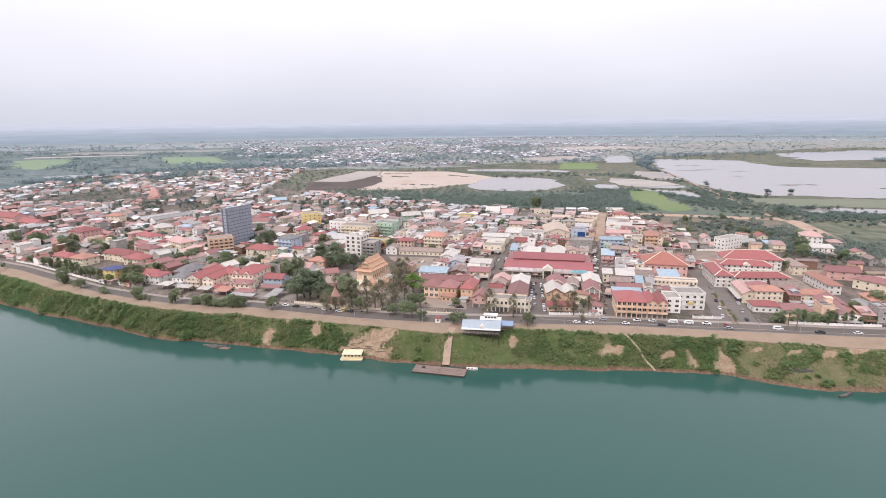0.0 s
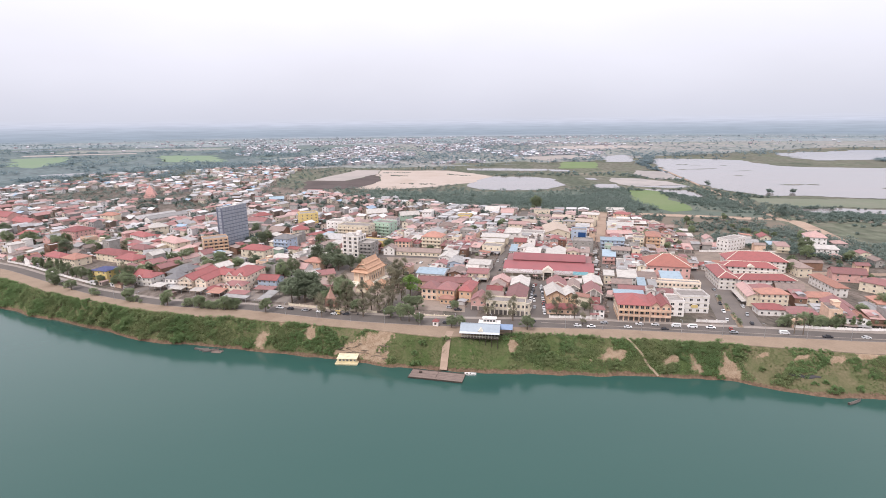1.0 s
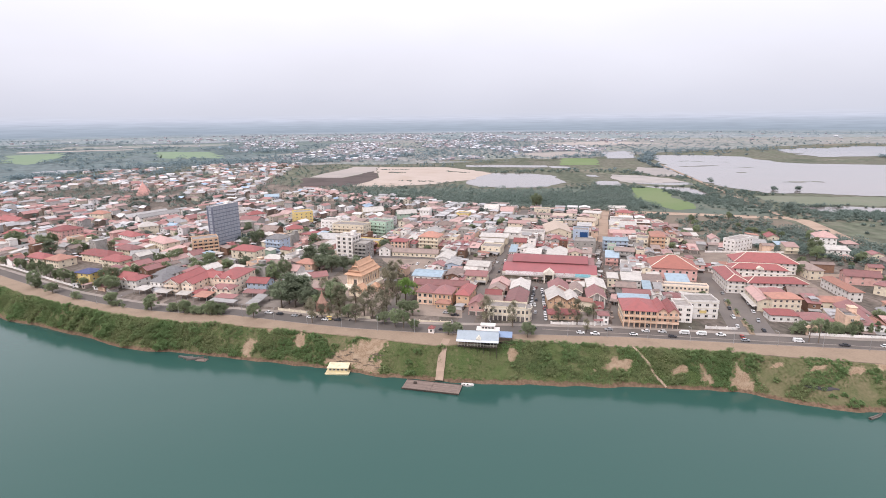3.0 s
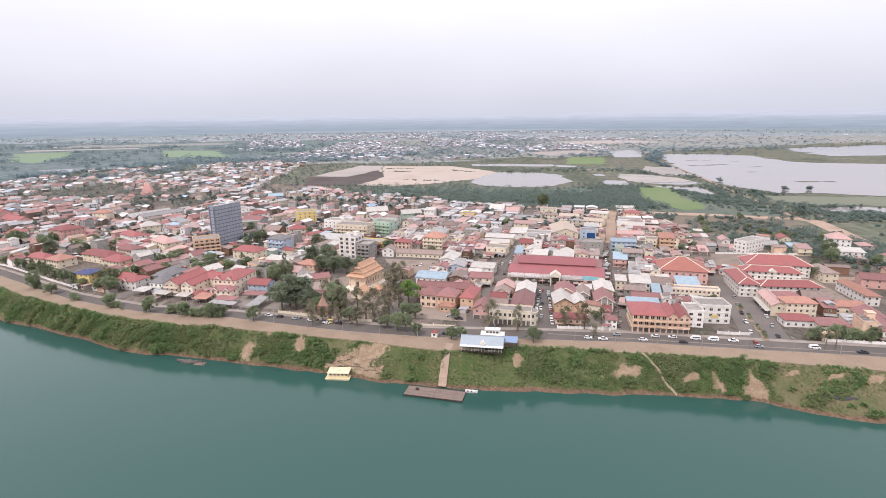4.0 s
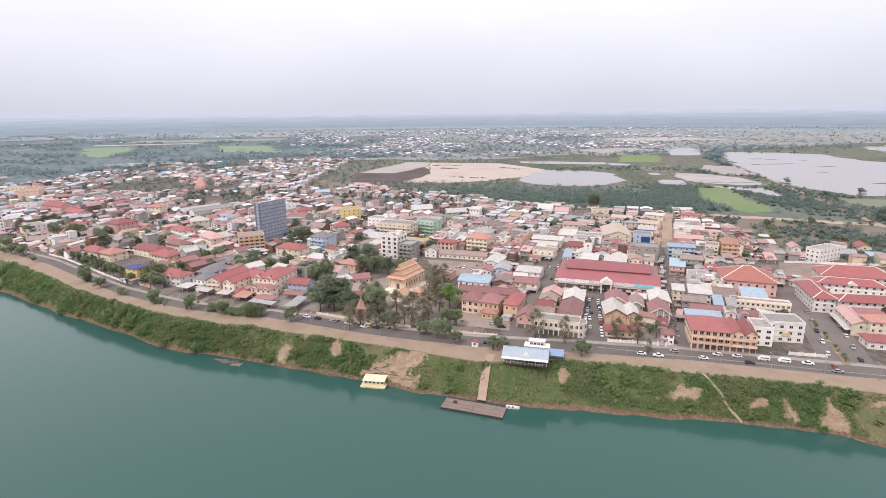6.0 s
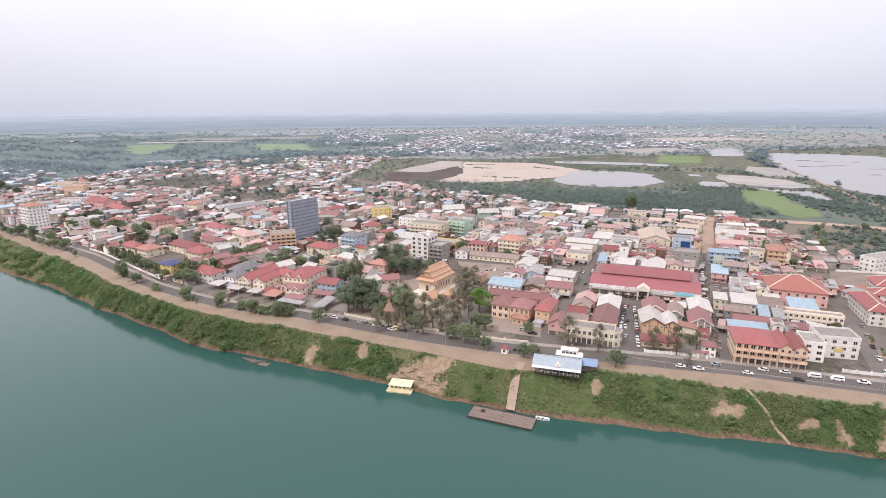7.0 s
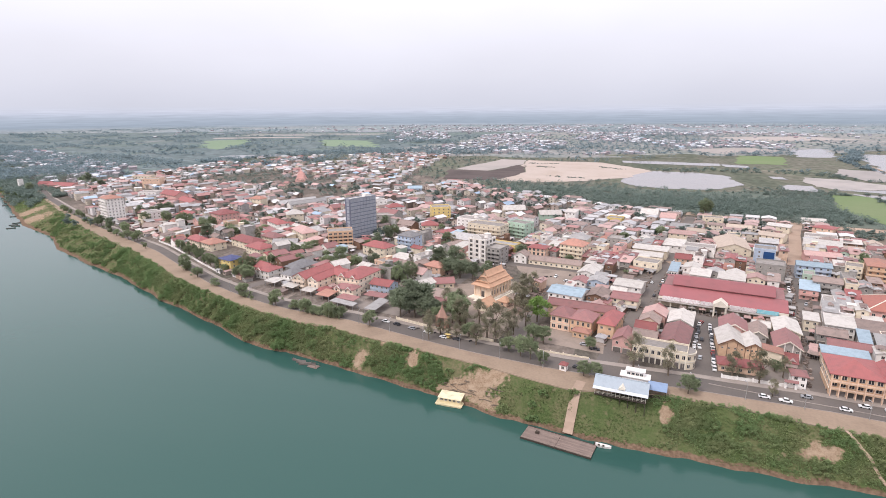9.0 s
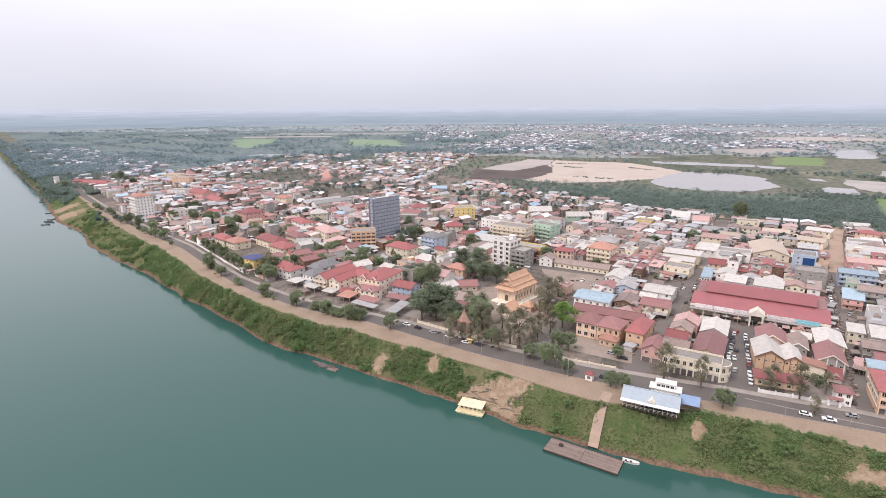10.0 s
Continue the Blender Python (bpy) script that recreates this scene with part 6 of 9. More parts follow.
# market hall
market = empty("market_hall", 97, 329, -18)
keep(97, 329, -18, 55, 40, 2)
part("wall", boxes((-27, -19.5, 0, 27, 19.5, 5.2)), WALLS["cream"], market)
bm = bmesh.new()
for s in (-1, 1):
    q = [(-28, s * 20.5, 5.4), (28, s * 20.5, 5.4), (28, s * 9.0, 8.0), (-28, s * 9.0, 8.0)]
    slab(bm, q if s < 0 else q[::-1], 0.25)
M_MKT = mat("market_red_sheet", (0.325, 0.118, 0.124), 0.6, stain=(0.25, 0.106, 0.11), ribs=0.5, scale=0.12)
part("roof", bm, M_MKT, market)
bm = bmesh.new()
for s in (-1, 1):
    q = [(-23, s * 9.8, 8.9), (23, s * 9.8, 8.9), (23, 0, 11.2), (-23, 0, 11.2)]
    slab(bm, q if s < 0 else q[::-1], 0.22)
part("upper_roof", bm, M_MKT, market)
part("clerestory", boxes((-22.5, -9.0, 7.6, 22.5, -8.7, 8.8), (-22.5, 8.7, 7.6, 22.5, 9.0, 8.8), (-27, -8.6, 5.2, 27, 8.6, 8.0)), ROOFS["maroon"], market)
part("canopy", boxes((-28, -23.6, 3.4, 28, -19.6, 3.6)), ROOFS["slab"], market)
part("fascia", boxes((-28, -20.9, 4.0, 28, -20.6, 5.1)), M_TRIM, market)
SIGN_W = mat("white_signboard", (0.74, 0.70, 0.70), 0.6, stain=(0.42, 0.2, 0.22), scale=1.4, var=0.4)
SIGN_B = mat("blue_signboard", (0.22, 0.50, 0.58), 0.6, stain=(0.5, 0.6, 0.62), scale=0.9)
for a, b, m_ in ((-26, -18, SIGN_W), (-17.6, -9, SIGN_W), (-8.6, -3, SIGN_W), (4, 9, SIGN_W), (9.3, 15, SIGN_W), (15.3, 24, SIGN_B)):
    part("signboard", boxes((a, -21.5, 3.7, b, -21.25, 5.6)), m_, market)
for i in range(12):
    part("pillar", boxes((-27 + i * 4.9, -23.3, 0, -26.6 + i * 4.9, -22.9, 3.4)), M_TRIM, market)
bm = boxes((-2.9, -25.6, 0, -2.1, -20.5, 5.2), (2.1, -25.6, 0, 2.9, -20.5, 5.2))
part("gate_porch", bm, M_TRIM, market, "cream gabled entrance porch")
part("gable", gable_walls(6.4, 5.4, 0.9, 2.6, "y"), M_TRIM, market).location = (0, -23.1, 5.2)
tagged(market, "large market hall with stepped faded red roofs and cream gabled porch", "market")

# temple
M_TEMPLE = mat("temple_peach_plaster", (0.82, 0.66, 0.52), 0.8, stain=(0.66, 0.5, 0.38))
temple = empty("temple", -20.2, 320.2, -29)
keep(-20.2, 320.2, -29, 17, 30, 1)
part("plinth", boxes((-7.6, -12.2, 0, 7.6, 11.4, 0.7), (-6.6, -11.0, 0.7, 6.6, 10.4, 1.3)), M_TRIM, temple)
part("wall", boxes((-4.95, -9.0, 1.3, 4.95, 9.4, 8.3)), M_TEMPLE, temple)
COLM = mesh_of("column", boxes((-0.25, -0.25, 0, 0.25, 0.25, 6.9), (-0.38, -0.38, 0, 0.38, 0.38, 0.4), (-0.38, -0.38, 6.5, 0.38, 0.38, 6.9)), [M_TEMPLE])
for i in range(8):
    for s in (-5.2, 5.2):
        put("column", COLM, temple, s, -9.2 + i * 2.63, 1.3)
for s in (-1.8, 1.8):
    put("column", COLM, temple, s, -9.2, 1.3)
for i in range(6):
    put("window", WIN, temple, -4.97, -7.9 + i * 2.63, 2.6, 1.0, 2.8, -90)
    put("window", WIN, temple, 4.97, -7.9 + i * 2.63, 2.6, 1.0, 2.8, 90)
put("door", SHOP, temple, 0, -9.02, 1.32, 2.0, 3.4)
# three tiers of concave roof, ridge from front to back
for nm, w0, z0, w1, z1, d in (("lower_roof", 6.1, 7.9, 3.7, 9.9, 10.2), ("middle_roof", 4.3, 9.7, 1.7, 12.4, 9.4), ("upper_roof", 2.2, 12.2, 0.0, 15.2, 8.0)):
    bm = bmesh.new()
    prof = [(w0, z0), (w0 * 0.62 + w1 * 0.38, z0 + (z1 - z0) * 0.26), (w0 * 0.28 + w1 * 0.72, z0 + (z1 - z0) * 0.62), (w1, z1)]
    prof = [(-a, z) for a, z in prof] + [(a, z) for a, z in prof[::-1]]
    A = [bm.verts.new((a, -d, z)) for a, z in prof]
    B = [bm.verts.new((a, d, z)) for a, z in prof]
    C = [bm.verts.new((a, -d, z - 0.22)) for a, z in prof]
    D = [bm.verts.new((a, d, z - 0.22)) for a, z in prof]
    n = len(prof)
    for i in range(n - 1):
        bm.faces.new((A[i], B[i], B[i + 1], A[i + 1]))
        bm.faces.new((C[i], C[i + 1], D[i + 1], D[i]))
        bm.faces.new((A[i], A[i + 1], C[i + 1], C[i]))
        bm.faces.new((B[i], D[i], D[i + 1], B[i + 1]))
    for q in ((A[0], C[0], D[0], B[0]), (A[-1], B[-1], D[-1], C[-1])):
        bm.faces.new(q)
    bmesh.ops.remove_doubles(bm, verts=bm.verts, dist=0.001)
    part(nm, bm, ROOFS["gold"], temple)
for s in (-1, 1):
    bm = bmesh.new()
    q = [(-6.3, s * 11.3, 7.7), (6.3, s * 11.3, 7.7), (3.9, s * 9.0, 9.7), (-3.9, s * 9.0, 9.7)]
    slab(bm, q if s < 0 else q[::-1], 0.2)
    part("skirt_roof", bm, ROOFS["gold"], temple)
    bm = bmesh.new()
    a = [bm.verts.new(p) for p in ((-3.7, s * 8.6, 9.4), (3.7, s * 8.6, 9.4), (1.9, s * 8.6, 12.0), (1.4, s * 7.6, 12.6), (0, s * 7.6, 14.9), (-1.4, s * 7.6, 12.6), (-1.9, s * 8.6, 12.0))]
    bm.faces.new((a[0], a[1], a[2], a[6]))
    bm.faces.new((a[6], a[2], a[3], a[5]))
    bm.faces.new((a[5], a[3], a[4]))
    bmesh.ops.solidify(bm, geom=bm.faces[:], thickness=0.3)
    part("pediment", bm, M_TEMPLE, temple)
    bm = bmesh.new()
    cyl(bm, 0, s * 8.0, 15.0, 17.0, 0.16, 0.02, 6)
    part("finial", bm, ROOFS["gold"], temple)
    for k in (-1, 1):
        for z, w, dd in ((7.9, 6.1, 10.2), (9.7, 4.3, 9.4), (12.2, 2.2, 8.0)):
            bm = bmesh.new()
            cyl(bm, k * w, s * dd, z - 0.1, z + 0.9, 0.14, 0.02, 5)
            part("finial", bm, ROOFS["gold"], temple)
part("steps", boxes((-2.4, -14.4, 0, 2.4, -12.2, 0.3), (-2.1, -13.6, 0.3, 2.1, -12.2, 0.55)), M_TRIM, temple)
tagged(temple, "peach plastered temple with tiered orange tiled roofs", "temple")
hero("temple_pavilion", -22, 299, -29, 7, 9, 1, "cream", "gold", "gable", along="y", fh=2.8, rh=2.6, cols=1, scols=1, label="low pavilion with golden tiled roof before the temple", category="pavilion")
hero("temple_shrine", -12.5, 305, -29, 5, 5, 1, "peach", "gold", "hip", fh=2.6, rh=2.4, cols=1, scols=1, label="small shrine with golden roof beside the temple", category="shrine")

# temple gate on the street
M_GATE = mat("weathered_red_stone", (0.44, 0.27, 0.215), 0.9, 0.3, stain=(0.3, 0.19, 0.15))
tgate = empty("temple_gate", -38.7, 271.5, -22)
tgate.scale = (1.15, 1.15, 1.15)
bm = boxes((-2.6, -0.9, 0, -1.3, 0.9, 4.2), (1.3, -0.9, 0, 2.6, 0.9, 4.2), (-2.9, -1.1, 4.2, 2.9, 1.1, 4.7))
part("pier", bm, M_GATE, tgate)
bm = bmesh.new()
for k, (w, z) in enumerate(((2.6, 4.7), (1.8, 5.9), (1.0, 7.0))):
    cyl(bm, 0, 0, z, z + 1.3, w, w * 0.6, 4)
cyl(bm, 0, 0, 8.2, 10.4, 0.4, 0.03, 6)
part("spire", bm, M_GATE, tgate)
tagged(tgate, "carved weathered red stone temple gate with a stepped spire", "gate")

# ---- restaurant, pontoon, boats ----
rest = empty("restaurant", 34.2, 224.2, -14)
part("deck", boxes((-8.6, -4.6, -0.3, 8.6, 4.2, 0)), M_DARK, rest)
POST = mesh_of("post", boxes((-0.11, -0.11, -7.4, 0.11, 0.11, -0.3)), [M_DARK])
for i in range(7):
    for s in (-4.4, -0.5):
        put("post", POST, rest, -8.3 + i * 2.76, s, 0)
M_RROOF = mat("pale_blue_roof", (0.34, 0.385, 0.43), 0.55, stain=(0.28, 0.32, 0.36), ribs=0.5)
gable_roof("roof", 17.2, 7.4, 3.3, 2.1, 0.5, M_RROOF, rest, "x")
bm = bmesh.new()
slab(bm, [(-9.1, -5.6, 2.55), (9.1, -5.6, 2.55), (9.1, -4.0, 3.0), (-9.1, -4.0, 3.0)], 0.1)
part("eave_strip", bm, mat("white_eave_sheet", (0.56, 0.58, 0.6), 0.5, stain=(0.45, 0.46, 0.48), ribs=0.5), rest, "paler sheet along the river eave")
part("gablet", gable_walls(2.2, 3, 0.3, 1.2, "y"), M_TRIM, rest).location = (0.5, -3.0, 3.2)
for i in range(13):
    put("rail_post", mesh_of("rail_post", boxes((-0.05, -0.05, 0, 0.05, 0.05, 2.9)), [M_TRIM]) if i == 0 else bpy.data.meshes["rail_post"], rest, -8.4 + i * 1.4, -4.4, 0)
part("railing", boxes((-8.5, -4.5, 0.85, 8.5, -4.4, 0.95), (-8.5, -4.48, 0.45, 8.5, -4.42, 0.5), (-8.55, -4.4, 0.85, -8.45, 4.1, 0.95)), M_TRIM, rest)
part("back_wall", boxes((-8.4, 3.6, 0, 8.4, 3.8, 2.85)), WALLS["blue"], rest)
tagged(rest, "pale blue roofed open restaurant on stilts over the bank", "restaurant")
annex = empty("restaurant_annexe", 46.4, 225.6, -14)
part("deck", boxes((-3, -3.4, -0.3, 3, 3, 0)), M_DARK, annex)
part("roof", boxes((-3.2, -3.6, 2.6, 3.2, 3.2, 2.75)), mat("bright_blue_sheet", (0.29, 0.39, 0.58), 0.5, stain=(0.24, 0.32, 0.48), ribs=0.5), annex)
for sx in (-2.8, 2.8):
    for sy in (-3.2, 0, 2.8):
        put("post", POST, annex, sx, sy, 0)
        part("column", boxes((sx - 0.08, sy - 0.08, 0, sx + 0.08, sy + 0.08, 2.6)), M_DARK, annex)
tagged(annex, "small deck with bright blue roof beside the restaurant", "deck")
pav = empty("bar_pavilion", 40, 232.5, -14)
part("body", boxes((-4.5, -1.8, 0, 4.5, 1.8, 2.7), (-5.2, -2.3, 2.7, 5.2, 2.3, 2.9), (-3, -1.2, 2.9, 3, 1.2, 4.9), (-3.4, -1.6, 4.9, 3.4, 1.6, 5.05)), WALLS["white"], pav)
for i in range(4):
    put("window", WIN, pav, -2.2 + i * 1.45, -1.22, 3.3, 1.2, 1.0)
tagged(pav, "white two-level pavilion behind the restaurant", "pavilion")
hero("kiosk", 14.8, 238, -20, 2.6, 2.4, 1, "white", "red", "hip", fh=2.5, rh=1.0, cols=1, scols=0, over=0.3, label="small white guard kiosk with red roof", category="kiosk")

M_PONT = mat("weathered_deck_plank", (0.25, 0.19, 0.165), 0.85, 0.3, stain=(0.17, 0.13, 0.115), ribs=0.4)
pont = empty("pontoon", 12.6, 208.2, -19, WATER_Z)
for s in (-1, 1):
    part("float", boxes((s * 6 - 5.9, -3.6, -0.5, s * 6 + 5.9, 3.6, 0.45)), M_DARK, pont)
DECKP = mesh_of("deck_plank", boxes((-5.95, -0.27, 0.45, 5.95, 0.27, 0.58)), [M_PONT])
for s in (-1, 1):
    for k in range(13):
        put("deck_plank", DECKP, pont, s * 6.0, -3.48 + k * 0.58, 0)
part("rim", boxes((-12.05, -3.95, 0.1, 12.05, -3.8, 0.7), (-12.05, 3.8, 0.1, 12.05, 3.95, 0.7)), M_DARK, pont)
part("locker", boxes((-8.2, 0.5, 0.58, -7.0, 1.5, 1.3)), M_DARK, pont)
tagged(pont, "brown timber-decked floating pontoon in two sections", "pontoon")

rv, rf = [], []
for k in range(15):
    t = k / 14
    cx, cy = 20.9 + (15.8 - 20.9) * t, 229.7 + (213.0 - 229.7) * t
    zz = max(0.15 - 11.4 * t, bank_z(cx - 1.7, cy) + 0.15, bank_z(cx + 1.7, cy) + 0.15)
    rv += [(cx - 1.6, cy + 0.5, zz), (cx + 1.6, cy - 0.5, zz), (cx - 1.6, cy + 0.5, zz - 2), (cx + 1.6, cy - 0.5, zz - 2)]
    if k:
        a, b = 4 * k - 4, 4 * k
        rf += [(a, b, b + 1, a + 1), (a, a + 2, b + 2, b), (a + 1, b + 1, b + 3, a + 3)]
ramp = link_mesh("ramp", rv, rf, M_DIRT)
tagged(ramp, "pale concrete ramp down the bank to the pontoon", "ramp", kind="structure")

M_BOAT = mat("cream_boat_paint", (0.72, 0.62, 0.40), 0.5, 0.15)
hb = empty("houseboat", -27.2, 227.2, -9, WATER_Z)
part("hull", boxes((-5, -3.1, -0.4, 5, 3.1, 0.5), (-5.3, -3.3, 0.5, 5.3, 3.3, 0.62)), M_BOAT, hb)
part("cabin", boxes((-4.0, -1.4, 0.62, 4.3, 2.6, 2.7)), M_BOAT, hb)
bm = bmesh.new()
slab(bm, [(-4.6, -2.2, 2.75), (4.8, -2.2, 2.75), (4.8, 3.1, 3.1), (-4.6, 3.1, 3.1)], 0.14)
part("roof", bm, mat("cream_sheet_roof", (0.76, 0.68, 0.47), 0.5, ribs=0.4), hb)
for i in range(5):
    put("window", WIN, hb, -3.2 + i * 1.7, -1.42, 1.3, 1.0, 0.9)
tagged(hb, "flat cream houseboat moored at the bank", "houseboat")


def hull(L, B, H, sheer=0.25):
    """Open boat hull, pointed at +x, as a shell with thickness."""
    bm = bmesh.new()
    n = 9
    ring = []
    for side in (0, 1):
        ins = 0.09 * side
        r = []
        for i in range(n):
            u = i / (n - 1)
            hw = (B / 2 - ins) * (1 - max(0, (u - 0.45) / 0.55) ** 2.2) * (0.85 + 0.15 * min(1, u / 0.2))
            hw = max(hw, 0.02)
            zt = H + sheer * (2 * u - 0.8) ** 2
            zb = (0.12 if side else 0) + 0.35 * H * max(0, (u - 0.75) / 0.25) ** 2
            x = -L / 2 + L * u * (1 - 0.01 * side)
            r.append([bm.verts.new((x, -hw, zt)), bm.verts.new((x, -hw * 0.6, zb)), bm.verts.new((x, hw * 0.6, zb)), bm.verts.new((x, hw, zt))])
        ring.append(r)
        for i in range(n - 1):
            for k in range(3):
                q = (r[i][k], r[i + 1][k], r[i + 1][k + 1], r[i][k + 1])
                bm.faces.new(q if side else q[::-1])
    for i in range(n - 1):
        for k in (0, 3):
            bm.faces.new((ring[0][i][k], ring[0][i + 1][k], ring[1][i + 1][k], ring[1][i][k]))
    for r in (ring[0], ring[1]):
        bm.faces.new(r[0])
    return bm


raft = empty("raft", -91.5, 246.4, -16, WATER_Z)
for k in range(7):
    part("plank", boxes((-2.6, -1.4 + k * 0.4, 0.05, 2.6 - 0.2 * (k % 3), -1.06 + k * 0.4, 0.3)), M_PONT, raft)
for sx, sy in ((-2.2, -1.1), (2.0, -1.1), (-2.2, 1.2), (2.0, 1.2)):
    part("pole", boxes((sx - 0.05, sy - 0.05, 0.3, sx + 0.05, sy + 0.05, 1.6)), M_BARK, raft)
part("rail", boxes((-2.2, -1.14, 1.3, 2.0, -1.06, 1.38), (-2.2, 1.16, 1.3, 2.0, 1.24, 1.38)), M_BARK, raft)
tagged(raft, "weathered brown plank raft beside fishing boats", "raft")
sb = empty("motorboat", 27.3, 208.2, -12, WATER_Z - 0.15)
part("hull", hull(5.2, 1.9, 0.85), WALLS["white"], sb)
part("seat", boxes((-1.8, -0.75, 0.4, -1.2, 0.75, 0.55), (-0.3, -0.75, 0.4, 0.3, 0.75, 0.55)), M_DARK, sb)
part("motor", boxes((-2.9, -0.2, 0.3, -2.6, 0.2, 1.2)), M_DARK, sb)
tagged(sb, "small white motorboat beside the pontoon", "boat")
fishing = None
M_OLDBOAT = mat("weathered_boat_wood", (0.21, 0.185, 0.17), 0.8, 0.3, stain=(0.13, 0.115, 0.105))
for k, (x, y, r) in enumerate(((-97, 248.6, -8), (-95, 247.6, 6), (-100, 250.2, -14), (172, 167.6, 18), (-518, 486, 40), (-511, 482, 30), (-505, 472, 35), (-524, 495, 50), (-640, 585, 40), (-655, 600, 35), (-560, 524, 30))):
    if fishing is None:
        fishing = empty("fishing_boat", x, y, r, WATER_Z - 0.1)
        part("hull", hull(7.5, 1.3, 0.6, 0.5), M_OLDBOAT, fishing)
        for u_ in (-1.5, 0.5):
            part("thwart", boxes((u_, -0.5, 0.4, u_ + 0.2, 0.5, 0.46)), M_BARK, fishing)
        tagged(fishing, "slender grey wooden fishing boat at the bank", "boat", "fishing boats")
    else:
        copy_thing(fishing, pose(x, y, WATER_Z - 0.1, 0, 0, r))
# ---- far town: a carpet of small roofs among trees ----
FAR_W = {"white": (0.66, 0.63, 0.62), "cream": (0.62, 0.55, 0.46), "peach": (0.5, 0.41, 0.36), "grey": (0.38, 0.36, 0.35), "brown": (0.22, 0.17, 0.14)}
FAR_R = {"white": (0.62, 0.6, 0.6), "grey": (0.44, 0.43, 0.44), "red": (0.36, 0.2, 0.19), "rust": (0.29, 0.22, 0.20), "dusty": (0.47, 0.33, 0.31), "blue": (0.38, 0.49, 0.62)}
FAR_NAMES = list(FAR_W) + list(FAR_R) + ["pane"]
FAR_MATS = [mat("far_wall", c_, island=True, rand=0.2) for c_ in FAR_W.values()] + [mat("far_roof", c_, 0.7, island=True, rand=0.22, spec=0.2) for c_ in FAR_R.values()] + [M_GLASS]
# suburb colours with distance haze painted in, greyer and bluer than the old town
SUB_HAZE_MATS = [mat("hazed_suburb_wall", c_, island=True, rand=0.2) for c_ in ((0.5, 0.5, 0.53), (0.46, 0.44, 0.45), (0.4, 0.36, 0.38), (0.34, 0.34, 0.38), (0.27, 0.27, 0.3))] + [
    mat("hazed_suburb_roof", c_, 0.7, island=True, rand=0.2, spec=0.2) for c_ in ((0.66, 0.67, 0.71), (0.4, 0.42, 0.47), (0.36, 0.27, 0.29), (0.29, 0.27, 0.29), (0.4, 0.35, 0.37), (0.38, 0.47, 0.58))] + [mat("hazed_suburb_opening", (0.2, 0.21, 0.24), 0.6)]
far_v, far_f, far_m = [], [], []
FAR_ALIAS = {"pink": "peach", "yellow": "cream", "orange": "peach", "blue": "white", "green": "cream"}
FAR_ROOF = {"tan": "dusty", "maroon": "red", "tile": "dusty", "slab": "grey", "navy": "grey", "gold": "dusty"}


def far_add(x, y, rot, w, d, h, g, wall, roof):
    """A small house with eaves and a few dark openings, joined to the far town."""
    a = radians(rot)
    c, s = math.cos(a), math.sin(a)
    W, D = w / 2, d / 2
    wi, ri = FAR_NAMES.index(FAR_ALIAS.get(wall, wall)), len(FAR_W) + list(FAR_R).index(FAR_ROOF.get(roof, roof))

    def add(pts, quads, m):
        k = len(far_v)
        far_v.extend((x + px * c - py * s, y + px * s + py * c, pz) for px, py, pz in pts)
        far_f.extend(tuple(k + i for i in q) for q in quads)
        far_m.extend([m] * len(quads))

    if w < d:
        add([(-W, -D, 0), (W, -D, 0), (W, D, 0), (-W, D, 0), (-W, -D, h), (W, -D, h), (W, D, h), (-W, D, h), (0, -D, h + g), (0, D, h + g)], [(0, 1, 5, 8, 4), (1, 2, 6, 5), (2, 3, 7, 9, 6), (3, 0, 4, 7)], wi)
        e, t = 0.5, g * 0.5 / W
        add([(-W - e, -D - e, h - t), (-W - e, D + e, h - t), (0, -D - e, h + g + 0.08), (0, D + e, h + g + 0.08), (W + e, -D - e, h - t), (W + e, D + e, h - t)], [(0, 2, 3, 1), (2, 4, 5, 3)], ri)
    else:
        add([(-W, -D, 0), (W, -D, 0), (W, D, 0), (-W, D, 0), (-W, -D, h), (W, -D, h), (W, D, h), (-W, D, h), (-W, 0, h + g), (W, 0, h + g)], [(0, 1, 5, 4), (1, 2, 6, 9, 5), (2, 3, 7, 6), (3, 0, 4, 8, 7)], wi)
        e, t = 0.5, g * 0.5 / D
        add([(-W - e, -D - e, h - t), (W + e, -D - e, h - t), (-W - e, 0, h + g + 0.08), (W + e, 0, h + g + 0.08), (-W - e, D + e, h - t), (W + e, D + e, h - t)], [(0, 1, 3, 2), (2, 3, 5, 4)], ri)
    n = max(1, int(w / 4))
    for fl in range(max(1, int(h / 2.6))):
        for i in range(n):
            cx, cz = -W + w * (i + 0.5) / n, fl * 2.6 + 0.7
            add([(cx - 0.55, -D - 0.03, cz), (cx + 0.55, -D - 0.03, cz), (cx + 0.55, -D - 0.03, cz + 1.2), (cx - 0.55, -D - 0.03, cz + 1.2)], [(0, 1, 2, 3)], len(FAR_NAMES) - 1)


def far_flush(label, mats=None):
    global far_v, far_f, far_m
    ob = link_mesh("far_houses", far_v, far_f, None, mats=mats or FAR_MATS, fmat=far_m)
    far_v, far_f, far_m = [], [], []
    return tagged(ob, label, "houses", kind="stuff")


